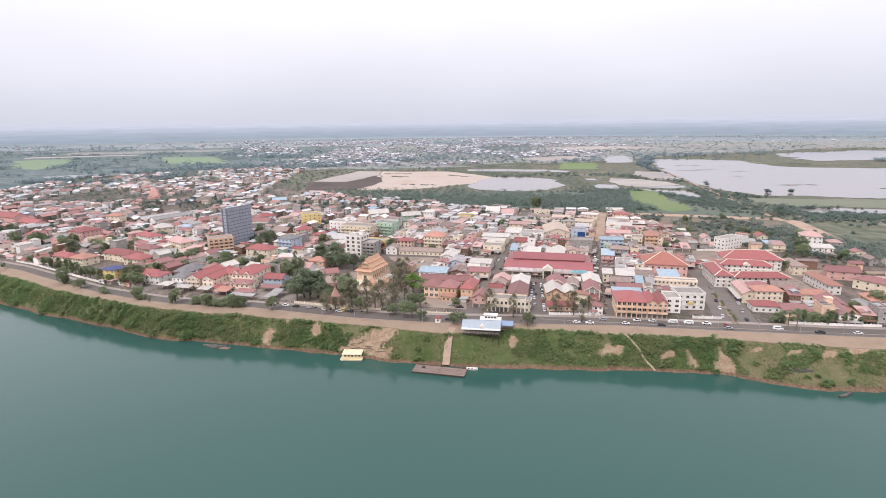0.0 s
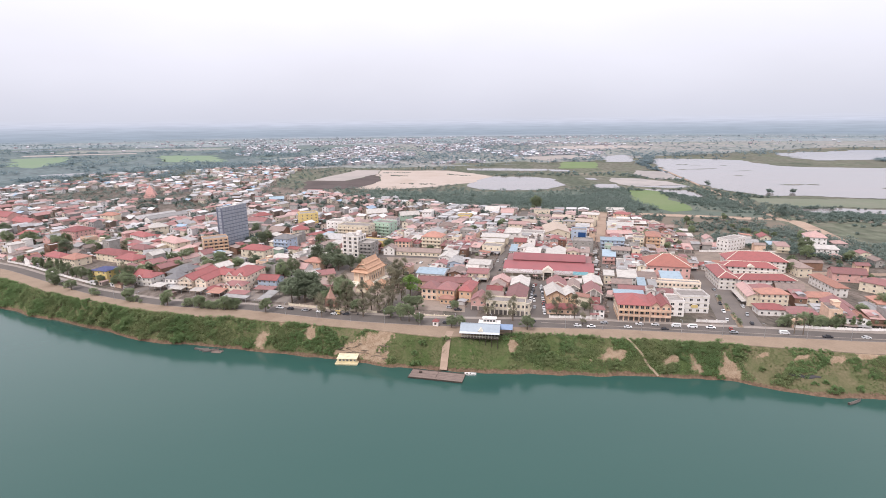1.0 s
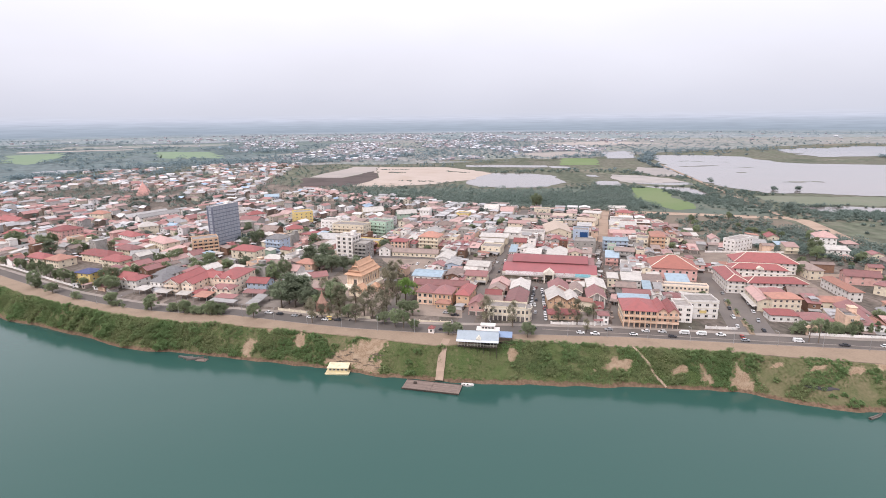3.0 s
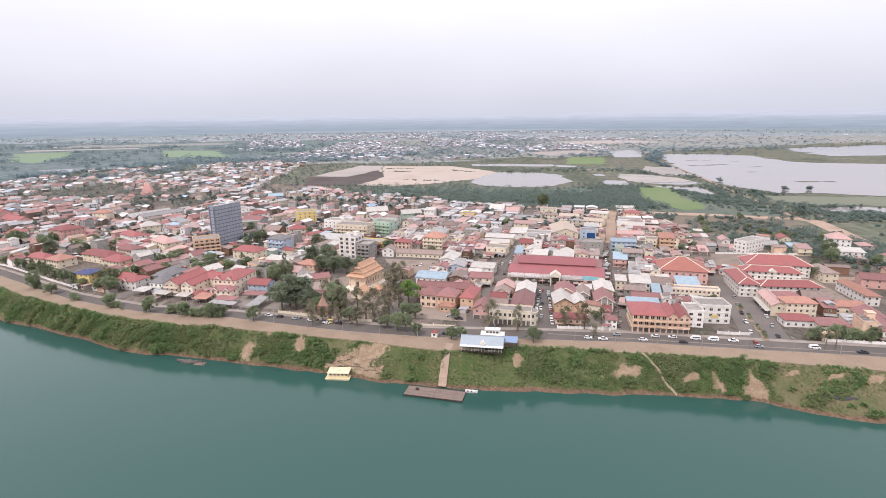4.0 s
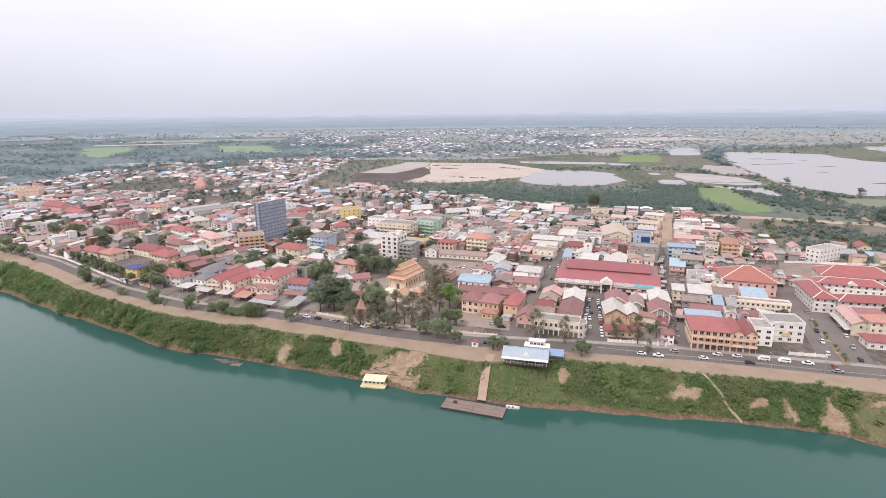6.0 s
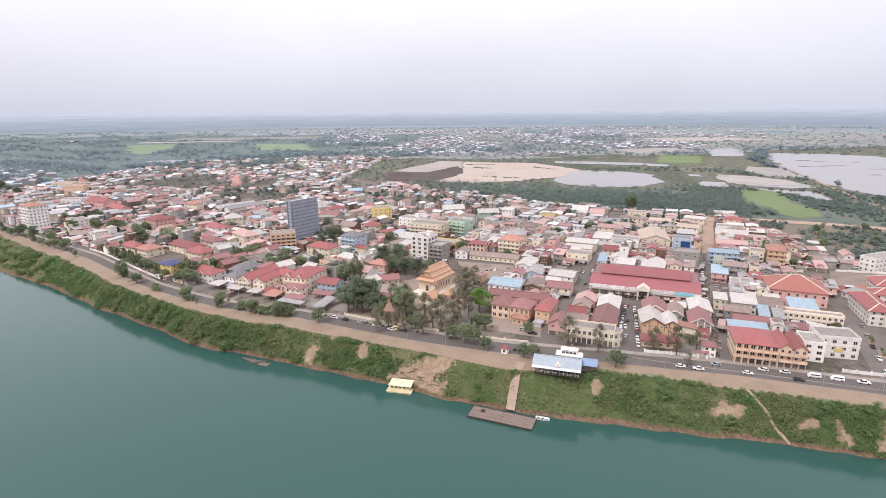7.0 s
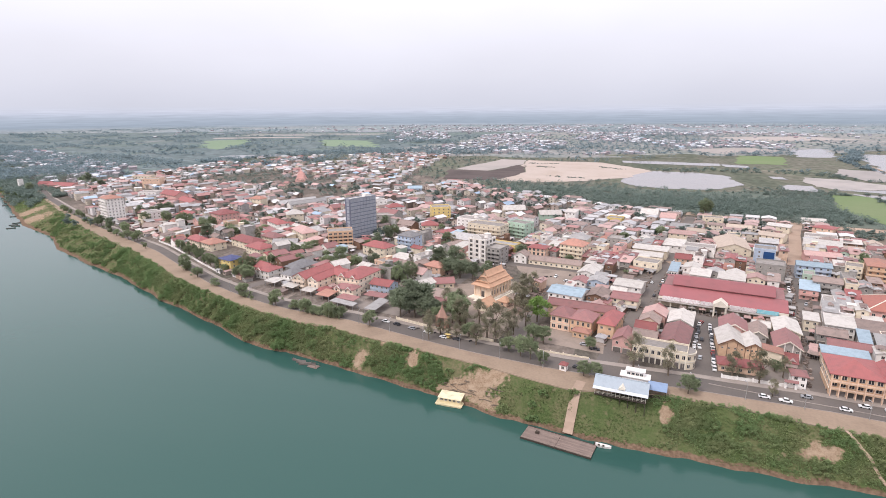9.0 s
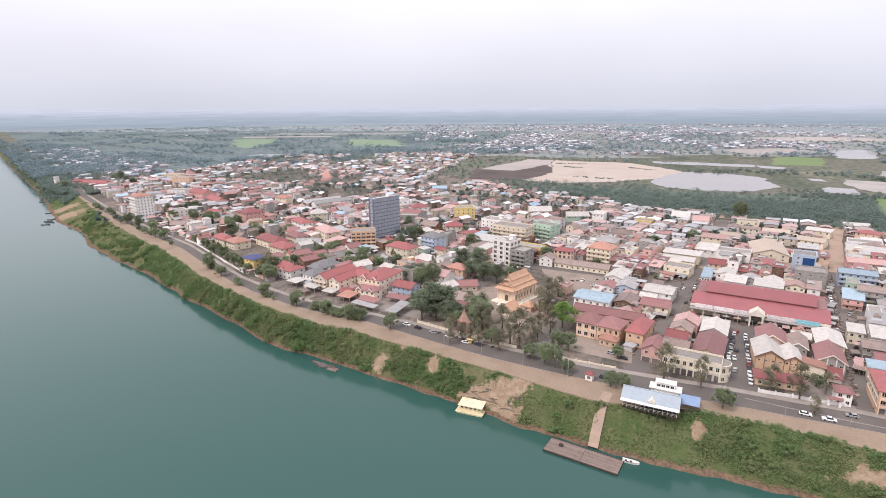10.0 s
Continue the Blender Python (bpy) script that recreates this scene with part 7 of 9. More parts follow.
def far_houses(n, area, seed, label, whites=4, mats=None):
    r = random.Random(seed)
    for _ in range(n):
        x, y = area(r)
        far_add(x, y, -25 + r.uniform(-25, 25) + r.choice((0, 90)), r.uniform(6, 13), r.uniform(7, 14), r.uniform(2.6, 6.0), r.uniform(0.7, 2.2), r.choice(("white", "white", "cream", "peach", "grey", "brown")),
                r.choice(["white"] * whites + ["grey"] * 4 + ["red"] * 2 + ["rust"] * 3 + ["dusty"] * 2 + ["blue"]))
    return far_flush(label, mats)


def area_left(r):
    while True:
        x, y = r.uniform(-620, -40), r.uniform(690, 1250)
        if y < 1260 + (x + 300) * 0.5 and y > 690 + max(0, x + 200) * 0.8 and not (x > -200 and y > 780) and not in_open(x, y) and noise.noise((x * 0.008, y * 0.006, 5)) > -0.25:
            return x, y


def area_far(r):
    while True:
        x, y = r.gauss(230, 640), r.uniform(1280, 3780)
        if abs(x - 100) < 400 + (y - 1350) * 0.55 and r.random() < 1.2 - (y - 1350) / 3000 and not in_open(x, y) and noise.noise((x * 0.005, y * 0.0022, 2)) > -0.02:
            return x, y


def area_riverside(r):
    t = r.random()
    x = -640 - 700 * t
    return x, road(x) + r.uniform(14, 150 + 60 * (1 - t))


def area_wide(r):
    return r.uniform(-1800, 2600), r.uniform(2000, 4400)



# ---- the rest of the town ----
rng = random.Random(11)
WALL_PICK = ["white"] * 6 + ["cream"] * 6 + ["peach"] * 2 + ["grey"] * 8 + ["pink"] * 2 + ["brown"] * 5 + ["cream"] + ["white"] + ["green"]
ROOF_LEFT = ["red"] * 4 + ["dusty"] * 6 + ["maroon"] * 4 + ["tile"] * 2 + ["grey"] * 6 + ["white"] * 7 + ["rust"] * 5 + ["blue"] + ["slab"] * 2
ROOF_MID = ["rust"] * 5 + ["dusty"] * 4 + ["white"] * 10 + ["grey"] * 6 + ["maroon"] * 3 + ["red"] * 2 + ["slab"] * 5 + ["blue"] * 1 + ["tile"] * 2


def fill(ox, oy, rot, na, nb, pa, pb, picks, shops, keepout=None, density=1.0, floors=(1, 2, 2, 2, 3), size=(5, 10, 8, 14), row=False):
    """Houses on a loose lattice that follows the streets; skips what is taken."""
    c, s = math.cos(radians(rot)), math.sin(radians(rot))
    for j in range(nb):
        for i in range(na):
            if rng.random() > density:
                continue
            a, b = (i * pa, j * pb + rng.uniform(-0.5, 0.5)) if row else (i * pa + rng.uniform(-1, 1), j * pb + rng.uniform(-1, 1))
            x, y = ox + a * c - b * s, oy + a * s + b * c
            if keepout and keepout(x, y):
                continue
            w, d = rng.uniform(size[0], size[1]), rng.uniform(size[2], size[3])
            r = rot if row else rot + rng.uniform(-2, 2) + rng.choice((0, 0, 0, 90))
            for _ in range(4):
                if is_free(x, y, r, w, d):
                    break
                w, d = w * 0.84, d * 0.84
            else:
                continue
            if min(w, d) < (3.8 if row else 4.5):
                continue
            keep(x, y, r, w, d, -0.6 if row else 0.1)
            fl = rng.choice(floors)
            roof = rng.choice(picks)
            shape = "flat" if roof == "slab" else rng.choice((("gable", "shed", "shed", "shed", "gable") if row else ("gable", "gable", "gable", "hip", "shed")) if fl < 3 else ("gable", "hip", "flat"))
            if roof == "slab" or shape == "flat":
                roof = rng.choice(("slab", "slab", "grey"))
            wall = rng.choice(WALL_PICK)
            if fl == 1 and rng.random() < 0.3:
                wall = "brown"
            near = y < (440 if row else 360)
            if y > 465:
                far_add(x, y, r, w, d, fl * 2.6, min(w, d) * (rng.uniform(0.03, 0.13) if row else rng.uniform(0.1, 0.24)), wall, roof)
                continue
            along = "x" if w > d else "y"
            building("shophouse" if shops else "house", x, y, r, w, d, fl, wall, roof, shape, fh=rng.uniform(2.45, 2.85), along=along, rh=min(w, d) * (rng.uniform(0.12, 0.2) if row else rng.uniform(0.16, 0.3)), cols=max(1, int(w / 4.2)), scols=1 if y < 300 and not row else 0, fronts=99 if y < 330 else (2 if y < 400 else 1), solid=True,
                     shop=shops and near, tank=rng.random() < 0.4, over=rng.uniform(0.3, 0.8), awning=rng.choice((None, "grey", "rust")) if near and shops and y < 330 else None,
                     category="shophouse" if shops else "house", balcony=fl > 1 and y < 360 and rng.random() < 0.25)
            if row and kb.random() < 0.85:
                roof_bits(x, y, r, w, d, fl * 2.6)


# stair heads, terraces and patched sheets above the shop rows
bits = []
kb = random.Random(71)


def roof_bits(x, y, r, w, d, h):
    c, s = math.cos(radians(r)), math.sin(radians(r))
    for _ in range(kb.choice((1, 2, 2, 3))):
        bw, bd = kb.uniform(1.4, w * 0.62), kb.uniform(1.6, 4.2)
        u, v = kb.uniform(-0.5, 0.5) * max(0, w - bw - 0.4), kb.uniform(-0.5, 0.5) * max(0, d - bd - 0.4)
        bits.append((x + u * c - v * s, y + u * s + v * c, r, bw, bd, h + kb.uniform(0.5, 1.9), kb.uniform(0.05, 0.4), kb.choice(("grey", "white", "cream", "brown", "peach")), kb.choice(("rust", "rust", "grey", "rust", "dusty", "grey", "red"))))


# places for trees between the houses
yards = []
tr = random.Random(5)
for _ in range(4000):
    if len(yards) >= 120:
        break
    x, y = tr.uniform(-430, 330), tr.uniform(270, 480)
    if (x > 20 and x < 200 and tr.random() < 0.85) or not is_free(x, y, 0, 5, 5):
        continue
    yards.append((x, y))
    keep(x, y, 0, 5, 5, 0)

ROOF_ROW = ["rust"] * 9 + ["dusty"] * 6 + ["white"] * 4 + ["grey"] * 6 + ["maroon"] * 8 + ["red"] * 4 + ["slab"] * 4 + ["blue"] + ["tile"] * 2
fill(38, 250, -20, 38, 28, 5.7, 13.2, ROOF_ROW, True, lambda x, y: x > 232 or x < 20 or y > 432, 0.97, (2, 2, 2, 3, 1), (5.5, 5.68, 9.5, 13.0), True)
fill(-55, 330, -23, 22, 26, 5.9, 13.4, ROOF_ROW, True, lambda x, y: x > 90 or y > 450, 0.95, (2, 2, 2, 3, 1), (5.6, 5.88, 9.5, 13.0), True)
ROOF_EDGE = ["tan"] * 5 + ["dusty"] * 5 + ["white"] * 4 + ["grey"] * 5 + ["rust"] * 4 + ["slab"] * 4 + ["maroon"] * 2
fill(80, 440, -20, 16, 13, 12.4, 12.6, ROOF_EDGE, True, lambda x, y: x > 232 or x < 20, 0.93, (1, 2, 2, 2), (8, 12.2, 8, 12), True)
fill(-20, 450, -23, 14, 16, 11, 12.6, ROOF_EDGE, True, lambda x, y: x > 120, 0.93, (1, 2, 2, 2), (7, 10.8, 8, 12), True)
fill(-330, 450, -33, 42, 13, 10, 13, ROOF_LEFT, False, lambda x, y: x > -30)
fill(-270, 560, -33, 30, 11, 11.5, 14, ROOF_LEFT, False, lambda x, y: x > 20 or y > 700, 0.8)
fill(-150, 700, -22, 24, 13, 10.5, 13, ROOF_LEFT, False, lambda x, y: x > 70 or x < -200 or in_open(x, y), 0.85, (1, 1, 2, 2), (6, 10, 8, 12))
fill(-50, 612, -20, 16, 7, 10.5, 12.6, ROOF_EDGE, False, lambda x, y: x > 115 or in_open(x, y), 0.85, (1, 1, 2, 2), (6, 10, 8, 12))
fill(190, 225, -18, 14, 12, 15, 17, ["red", "maroon", "rust", "dusty", "tile", "grey"], False, lambda x, y: x < 165, 0.6)
fill(-640, 690, -33, 34, 11, 12, 14, ROOF_LEFT, False, lambda x, y: y > 720 or x > -200, 0.7)
fill(-440, 520, -33, 16, 10, 10.5, 13.5, ROOF_LEFT, False, lambda x, y: x > -200)
fill(-620, 640, -33, 24, 10, 11, 14, ROOF_LEFT, False, lambda x, y: x > -380)
fill(-500, 540, -33, 12, 8, 11, 14, ROOF_LEFT, False, lambda x, y: x > -380)


def infill(n, x0, x1, y0, y1, rot, picks, size, shops):
    """Small houses and lean-tos in the gaps that are left."""
    for _ in range(n):
        x, y = rng.uniform(x0, x1), rng.uniform(y0, y1)
        w, d = rng.uniform(*size), rng.uniform(*size) * 1.2
        r = rot + rng.uniform(-4, 4) + rng.choice((0, 90))
        if not is_free(x, y, r, w, d, 0.3):
            continue
        keep(x, y, r, w, d, 0.1)
        building("shed" if w < 5.5 else "house", x, y, r, w, d, 1 if w < 5.5 else 2, rng.choice(WALL_PICK), rng.choice(picks), rng.choice(("gable", "shed", "shed")), fh=rng.uniform(2.2, 2.7), along="x" if w > d else "y", cols=1, scols=0,
                 fronts=1 if y < 350 else 0, solid=True, category="house")


ROOF_IN = [r_ for r_ in ROOF_MID if r_ != "slab"]
infill(2200, 20, 240, 255, 460, -20, ROOF_IN, (3.2, 7), True)
infill(2600, -420, 20, 300, 460, -30, [r_ for r_ in ROOF_LEFT if r_ != "slab"], (3.5, 8), False)

far_flush("crowded pale and red roofs behind the old town")
for b_ in bits:
    far_add(*b_)
far_flush("stair heads and patched sheet roofs above the shophouses").name = "roof_sheds"
for _ in range(9000):
    x, y = rng.uniform(-420, 235), rng.uniform(262, 560)
    w, d = rng.uniform(1.8, 4.5), rng.uniform(2.0, 5.0)
    r = -22 + rng.choice((0, 90)) + rng.uniform(-3, 3)
    if not is_free(x, y, r, w, d, 0.2):
        continue
    keep(x, y, r, w, d, -0.3)
    far_add(x, y, r, w, d, rng.uniform(1.7, 2.6), rng.uniform(0.15, 0.5), rng.choice(("grey", "brown", "brown", "white", "peach")), rng.choice(("rust", "rust", "grey", "dusty", "red", "white", "grey")))
lean = far_flush("small lean-to roofs and sheds crowded between houses")
lean.name = "lean_tos"
far_houses(620, area_left, 1, "mixed pale and red roofs of the farther town", 3)
far_houses(2500, area_far, 2, "scattered haze-paled roofs of the far suburb", 6, SUB_HAZE_MATS)
far_houses(260, area_riverside, 3, "village houses along the far river bank", 4, SUB_HAZE_MATS)
far_houses(260, area_wide, 4, "lone farmhouses on the plain", 5, SUB_HAZE_MATS)

# ---- trees ----
def clumps(centres, rnd, per, size, flat=0.75, lie=0.55):
    """Leaf triangles scattered round clump centres (x, y, z, r)."""
    v, f = [], []
    for cx, cy, cz, cr in centres:
        for _ in range(per):
            while True:
                p = Vector((rnd.uniform(-1, 1), rnd.uniform(-1, 1), rnd.uniform(-1, 1)))
                if 0.05 < p.length_squared < 1:
                    break
            p = p * (0.75 + 0.25 * rnd.random())
            o = Vector((cx + p.x * cr, cy + p.y * cr, cz + p.z * cr * flat))
            a = Vector((rnd.gauss(0, 1), rnd.gauss(0, 1), rnd.gauss(0, lie))).normalized() * size * rnd.uniform(0.6, 1.3)
            b = Vector((rnd.gauss(0, 1), rnd.gauss(0, 1), rnd.gauss(0, lie))).normalized() * size * rnd.uniform(0.6, 1.3)
            k = len(v)
            v += [tuple(o - a * 0.5), tuple(o + a * 0.5), tuple(o + b)]
            f.append((k, k + 1, k + 2))
    return v, f


def tree_proto(name, x, y, h, spread, seed, leafm, label, tall=False, sparse=False):
    rnd = random.Random(seed)
    ob = empty(name, x, y, 0)
    bm = bmesh.new()
    lobes = [rnd.uniform(0.6, 1.25) for _ in range(7)]
    th = h * (0.45 if not tall else 0.3)
    cyl(bm, 0, 0, -0.3, th, 0.05 * h * 0.5 + 0.12, 0.03 * h * 0.5 + 0.06, 7)
    cents = []
    for i in range(6):
        a, l = i * 1.047 + rnd.uniform(-0.3, 0.3), spread * rnd.uniform(0.45, 0.8)
        p0, p1 = Vector((0, 0, th * rnd.uniform(0.75, 0.98))), Vector((math.cos(a) * l, math.sin(a) * l, h * (rnd.uniform(0.35, 0.9) if sparse else rnd.uniform(0.6, 0.85))))
        d = (p1 - p0).normalized()
        s1 = d.orthogonal().normalized()
        s2 = d.cross(s1)
        q = [bm.verts.new(p0 + (s1 * math.cos(k * 1.571) + s2 * math.sin(k * 1.571)) * 0.12) for k in range(4)]
        e = [bm.verts.new(p1 + (s1 * math.cos(k * 1.571) + s2 * math.sin(k * 1.571)) * 0.03) for k in range(4)]
        for k in range(4):
            bm.faces.new((q[k], q[(k + 1) % 4], e[(k + 1) % 4], e[k]))
        cents.append((p1.x, p1.y, p1.z, spread * rnd.uniform(0.28, 0.45)))
    for i in range(34 if not sparse else 30):
        a, rr = rnd.uniform(0, 6.283), spread * math.sqrt(rnd.random()) * 0.85
        zz = h * (rnd.uniform(0.25 if sparse else 0.36, 0.98) if not tall else rnd.uniform(0.2, 1.0))
        k = 1 - max(0, (zz / h - 0.6) / 0.4) ** 2 * 0.75
        k *= lobes[int(a / 6.284 * 7)]
        cents.append((math.cos(a) * rr * k, math.sin(a) * rr * k, zz, spread * rnd.uniform(0.2, 0.36) * (1.15 if sparse else 1)))
    part("trunk", bm, M_BARK, ob)
    v, f = clumps(cents, rnd, (50 if tall else 105) if not sparse else 90, (0.085 if tall else 0.058) * h if not sparse else 0.031 * h, 0.75 if not sparse else 1.0, 0.38)
    link_mesh("crown", v, f, leafm, ob)
    return tagged(ob, label, "tree")


protos = {}


def tree(kind, x, y, s=1.0, z=0.0):
    spec = {"round": ("tree", 9.5, 4.8, M_LEAF, "dark green broad-crowned tree"), "big": ("tree", 14, 7.5, M_LEAFD, "tall dark green shade tree with spreading crown"), "dry": ("tree", 13.5, 3.7, M_DRYLEAF, "half-bare tree with thin brown-green foliage"),
            "bright": ("tree", 9, 5.2, M_LEAFB, "round bright green tree"), "column": ("cypress", 8, 1.7, M_LEAF, "slim dark columnar tree"), "shrub": ("shrub", 3.2, 2.4, M_LEAF, "low dark green shrub")}[kind]
    if kind not in protos:
        protos[kind] = [tree_proto(spec[0], x, y, spec[1], spec[2], hash_of(kind), spec[3], spec[4], tall=kind in ("column", "shrub"), sparse=kind == "dry"), 0]
        protos[kind][0].matrix_basis = pose(x, y, z, 0, 0, 0) @ Matrix.Scale(s, 4)
        return protos[kind][0]
    p = protos[kind][0]
    protos[kind][1] += 1
    k = s / p.scale[0]
    return copy_thing(p, pose(x, y, z, 0, 0, protos[kind][1] * 77.0) @ Matrix.Diagonal((k * (0.85 + 0.09 * (protos[kind][1] % 4)), k * (0.88 + 0.11 * (protos[kind][1] % 3)), k * (0.8 + 0.09 * (protos[kind][1] % 6)), 1)))


def hash_of(s):
    return sum(ord(c) * (i + 3) for i, c in enumerate(s))


# temple yard and street
for x, y, s in ((-61, 281, 1.0), (-54, 281, 1.05), (-47, 279, 0.8), (-55, 291, 0.95), (-58, 286, 1.05), (-50, 285, 0.9), (-44, 284, 0.7), (-50, 353, 0.8), (-42, 346, 0.8), (-34, 343, 0.75), (-58, 364, 0.85), (-47, 360, 0.9), (-40, 356, 0.8), (-27, 348, 0.7), (-84, 336, 0.7), (-79, 342, 0.65)):
    tree("big", x, y, s)
for x, y, s in ((-30, 270, 1.1), (-22, 275, 1.1), (-14, 268, 1.1), (-17, 261, 0.9), (-8, 256, 1.0), (-42, 257, 0.7), (-30, 259, 0.7), (-21, 255, 0.8), (-4, 306, 1.0), (-3, 315, 1.0), (-7, 296, 1.0), (41, 243, 0.9), (75.5, 241.5, 1.0), (84, 239.5, 1.05), (85, 230, 0.5), (94, 245, 0.6), (-33, 286, 0.9), (53, 240, 0.75)):
    tree("dry", x, y, s)
for x, y, s in ((-44, 268, 0.85), (-38, 263, 0.6), (-27, 266, 0.8), (-40, 290, 0.9), (-6, 268, 0.8), (-1, 277, 0.8), (-35, 277, 0.8), (-3, 300, 1.0), (1, 322, 1.0), (-34, 262, 0.6), (-13, 259, 0.6)):
    tree("dry", x, y, s)
tree("round", -42, 275, 0.85)
tree("bright", 4, 285, 1.3)
for x, y, s in ((3, 262, 0.95), (7, 261, 0.85), (-72, 267, 0.75), (-2, 247, 0.8), (2, 245, 0.75), (7, 241.5, 0.7), (-7, 251, 0.75), (22, 234, 0.65), (26, 233.5, 0.6), (-34, 282, 1.25), (-31, 274, 1.2), (-25, 262, 0.9), (26, 259, 0.6), (57, 227, 0.75), (-178, 340, 0.9), (-170, 335, 1.0), (-166, 341, 0.8), (93, 250, 0.6)):
    tree("round", x, y, s)
for i in range(16):
    x = -268 + i * 5.4 + (i * 37 % 11) * 0.45 - 2.2
    tree("column" if i % 3 else "round", x, road_town(x) + 8 + (i % 2) * 2, 1.0 if i % 3 else 0.75)
for i in range(22):
    x = -480 + i * 9.5 + (i * 53 % 17) * 0.9 - 7
    tree("round" if i % 4 else "shrub", x, road(x) - 3 + (i * 29 % 7) * 0.6, 0.42 + 0.07 * (i * 5 % 7))
sr = random.Random(12)
for x, n_, sp in ((-207, 9, 9), (-180, 4, 4), (-147, 6, 6), (-128, 3, 3), (-102, 22, 16)):
    for _ in range(n_):
        xx = x + sr.uniform(-sp, sp)
        tree("shrub" if sr.random() < 0.8 else "round", xx, road(xx) + sr.uniform(-1.5, 2.5), sr.uniform(0.5, 1.1) * (1.0 if sp > 3 else 0.8))
for i in range(12):
    x = -118 + i * 2.6
    tree("shrub", x, road(x) + 0.8 + (i * 7 % 5) * 0.8, 0.85 + 0.14 * (i % 4))
for i in range(14):
    x = 186 + i * 3.4
    tree("column", x, road_town(x) + 4.5 + (i % 2), 0.7)
for i in range(12):
    x = 177 + i * 2.3
    tree("shrub", x, road_town(x) + 4.6 + (i % 3) * 1.4, 1.2 + 0.2 * (i % 3))
for x, y, s in ((163, 268, .5), (212, 212, .6), (240, 228, 1.0), (222, 222, 0.7), (171, 320, 1.0), (176, 327, 1.0), (190, 325, 0.9), (246, 300, 0.8), (150, 560, 1.8), (280, 330, 1.0), (290, 345, 1.1), (-160, 352, 1.0), (-150, 358, 0.9), (-127, 352, 1.0), (-120, 345, 0.9), (-76, 330, 1.0), (-70, 336, 1.0), (-118, 405, 0.9), (-128, 378, 1.0), (-300, 452, 1.1), (-310, 460, 1.0), (-325, 462, 1.1), (-340, 455, 1.0), (-250, 440, 1.1), (-243, 432, 1.0), (-240, 447, 1.0)):
    tree("round", x, y, s)

# trees along the old town's streets and gardens
for x, y, s in ((-272, 439, 1.0), (-269, 446, 1.1), (-302, 454, 1.1), (-173, 326, 1.0), (-166, 322, 1.1), (-165, 362, 0.9), (-158, 372, 1.0), (-152, 377, 1.0), (-120, 354, 1.0), (-116, 360, 1.0), (-109, 354, 1.1), (-216, 437, 0.9), (-153, 389, 0.9), (-170, 385, 0.8),
                (-278, 446, 0.9), (-278, 456, 1.0), (-261, 425, 0.9), (-304, 401, 0.9), (-332, 421, 1.0)):
    tree("round", x, y, s)
for x, y, s in ((-377, 446, 0.6), (-356, 432, 0.6), (-371, 503, 0.7), (-372, 515, 0.7), (-359, 511, 0.8), (-376, 493, 0.7), (-614, 674, 0.8), (-626, 697, 0.9), (-607, 688, 0.9), (-579, 669, 0.8), (-643, 623, 0.8)):
    tree("big", x, y, s)

# trees between the houses
for x, y in yards:
    tree(tr.choice(("round", "round", "round", "shrub", "dry", "big")) if x < 20 else tr.choice(("round", "shrub")), x, y, tr.uniform(0.5, 0.85))

# ---- plants on the bank ----
br = random.Random(21)


def veg(x):
    """How bushy the bank is along the river."""
    return float(np.interp(x, [-700, -560, -520, -480, -470, -60, -45, -35, -8, 0, 46, 52, 100, 132, 139, 146, 155, 200, 260], [1, 1, 0.4, 0.5, 1, 1, 0.9, 0.45, 0.35, 0.12, 0.15, 1, 1, 1, 0.8, 0.5, 0.3, 0.3, 0.4]))


cv, gv_ = [], []
for _ in range(12500):
    x = br.uniform(-700, 262) if br.random() < 0.4 else br.uniform(-290, 215)
    f = br.uniform(0.15, 1.06)
    if f > 1 and not (x > 50 or x < -40):
        continue
    a, b = shore(x), top(x)
    y = a + (b - a) * f
    nz_ = noise.noise((x * 0.05, y * 0.1, 3))
    dens = veg(x) * max(0.0, min(1.0, (1.0 if 48 < x < 112 else 0.9) + nz_ * 1.8 + 0.8 * noise.noise((x * 0.16, y * 0.3, 13)))) * min(1.0, (f - 0.12) * 6) if veg(x) > 0.6 else (0.0 if nz_ < 0.42 - veg(x) else 0.9)
    if br.random() > dens or bare(x, y, f) or (98 < x < 107.5 and abs(y - float(np.interp(x, [98.8, 101.7, 107.4], [211.2, 206.3, 197.2]))) < 1.6):
        continue
    r = br.uniform(0.6, 2.0) * (0.6 + 0.45 * veg(x)) * (0.7 if f > 0.9 else 1) * (1 + 0.55 * noise.noise((x * 0.11, y * 0.16, 11)))
    cv.append((x, y, bank_f(min(f, 1), x) + r * 0.25 + (2.4 * max(0.0, noise.noise((x * 0.13, y * 0.2, 17)) - 0.05) if f < 0.95 else 0.0), r))
for _ in range(15000):
    x = br.uniform(-150, 215)
    f = br.uniform(0.1, 0.98)
    a, b = shore(x), top(x)
    y = a + (b - a) * f
    if bare(x, y, f) or noise.noise((x * 0.1, y * 0.2, 6)) < -0.15:
        continue
    r = br.uniform(0.2, 0.42)
    gv_.append((x, y, bank_f(f, x) + 0.05, r))
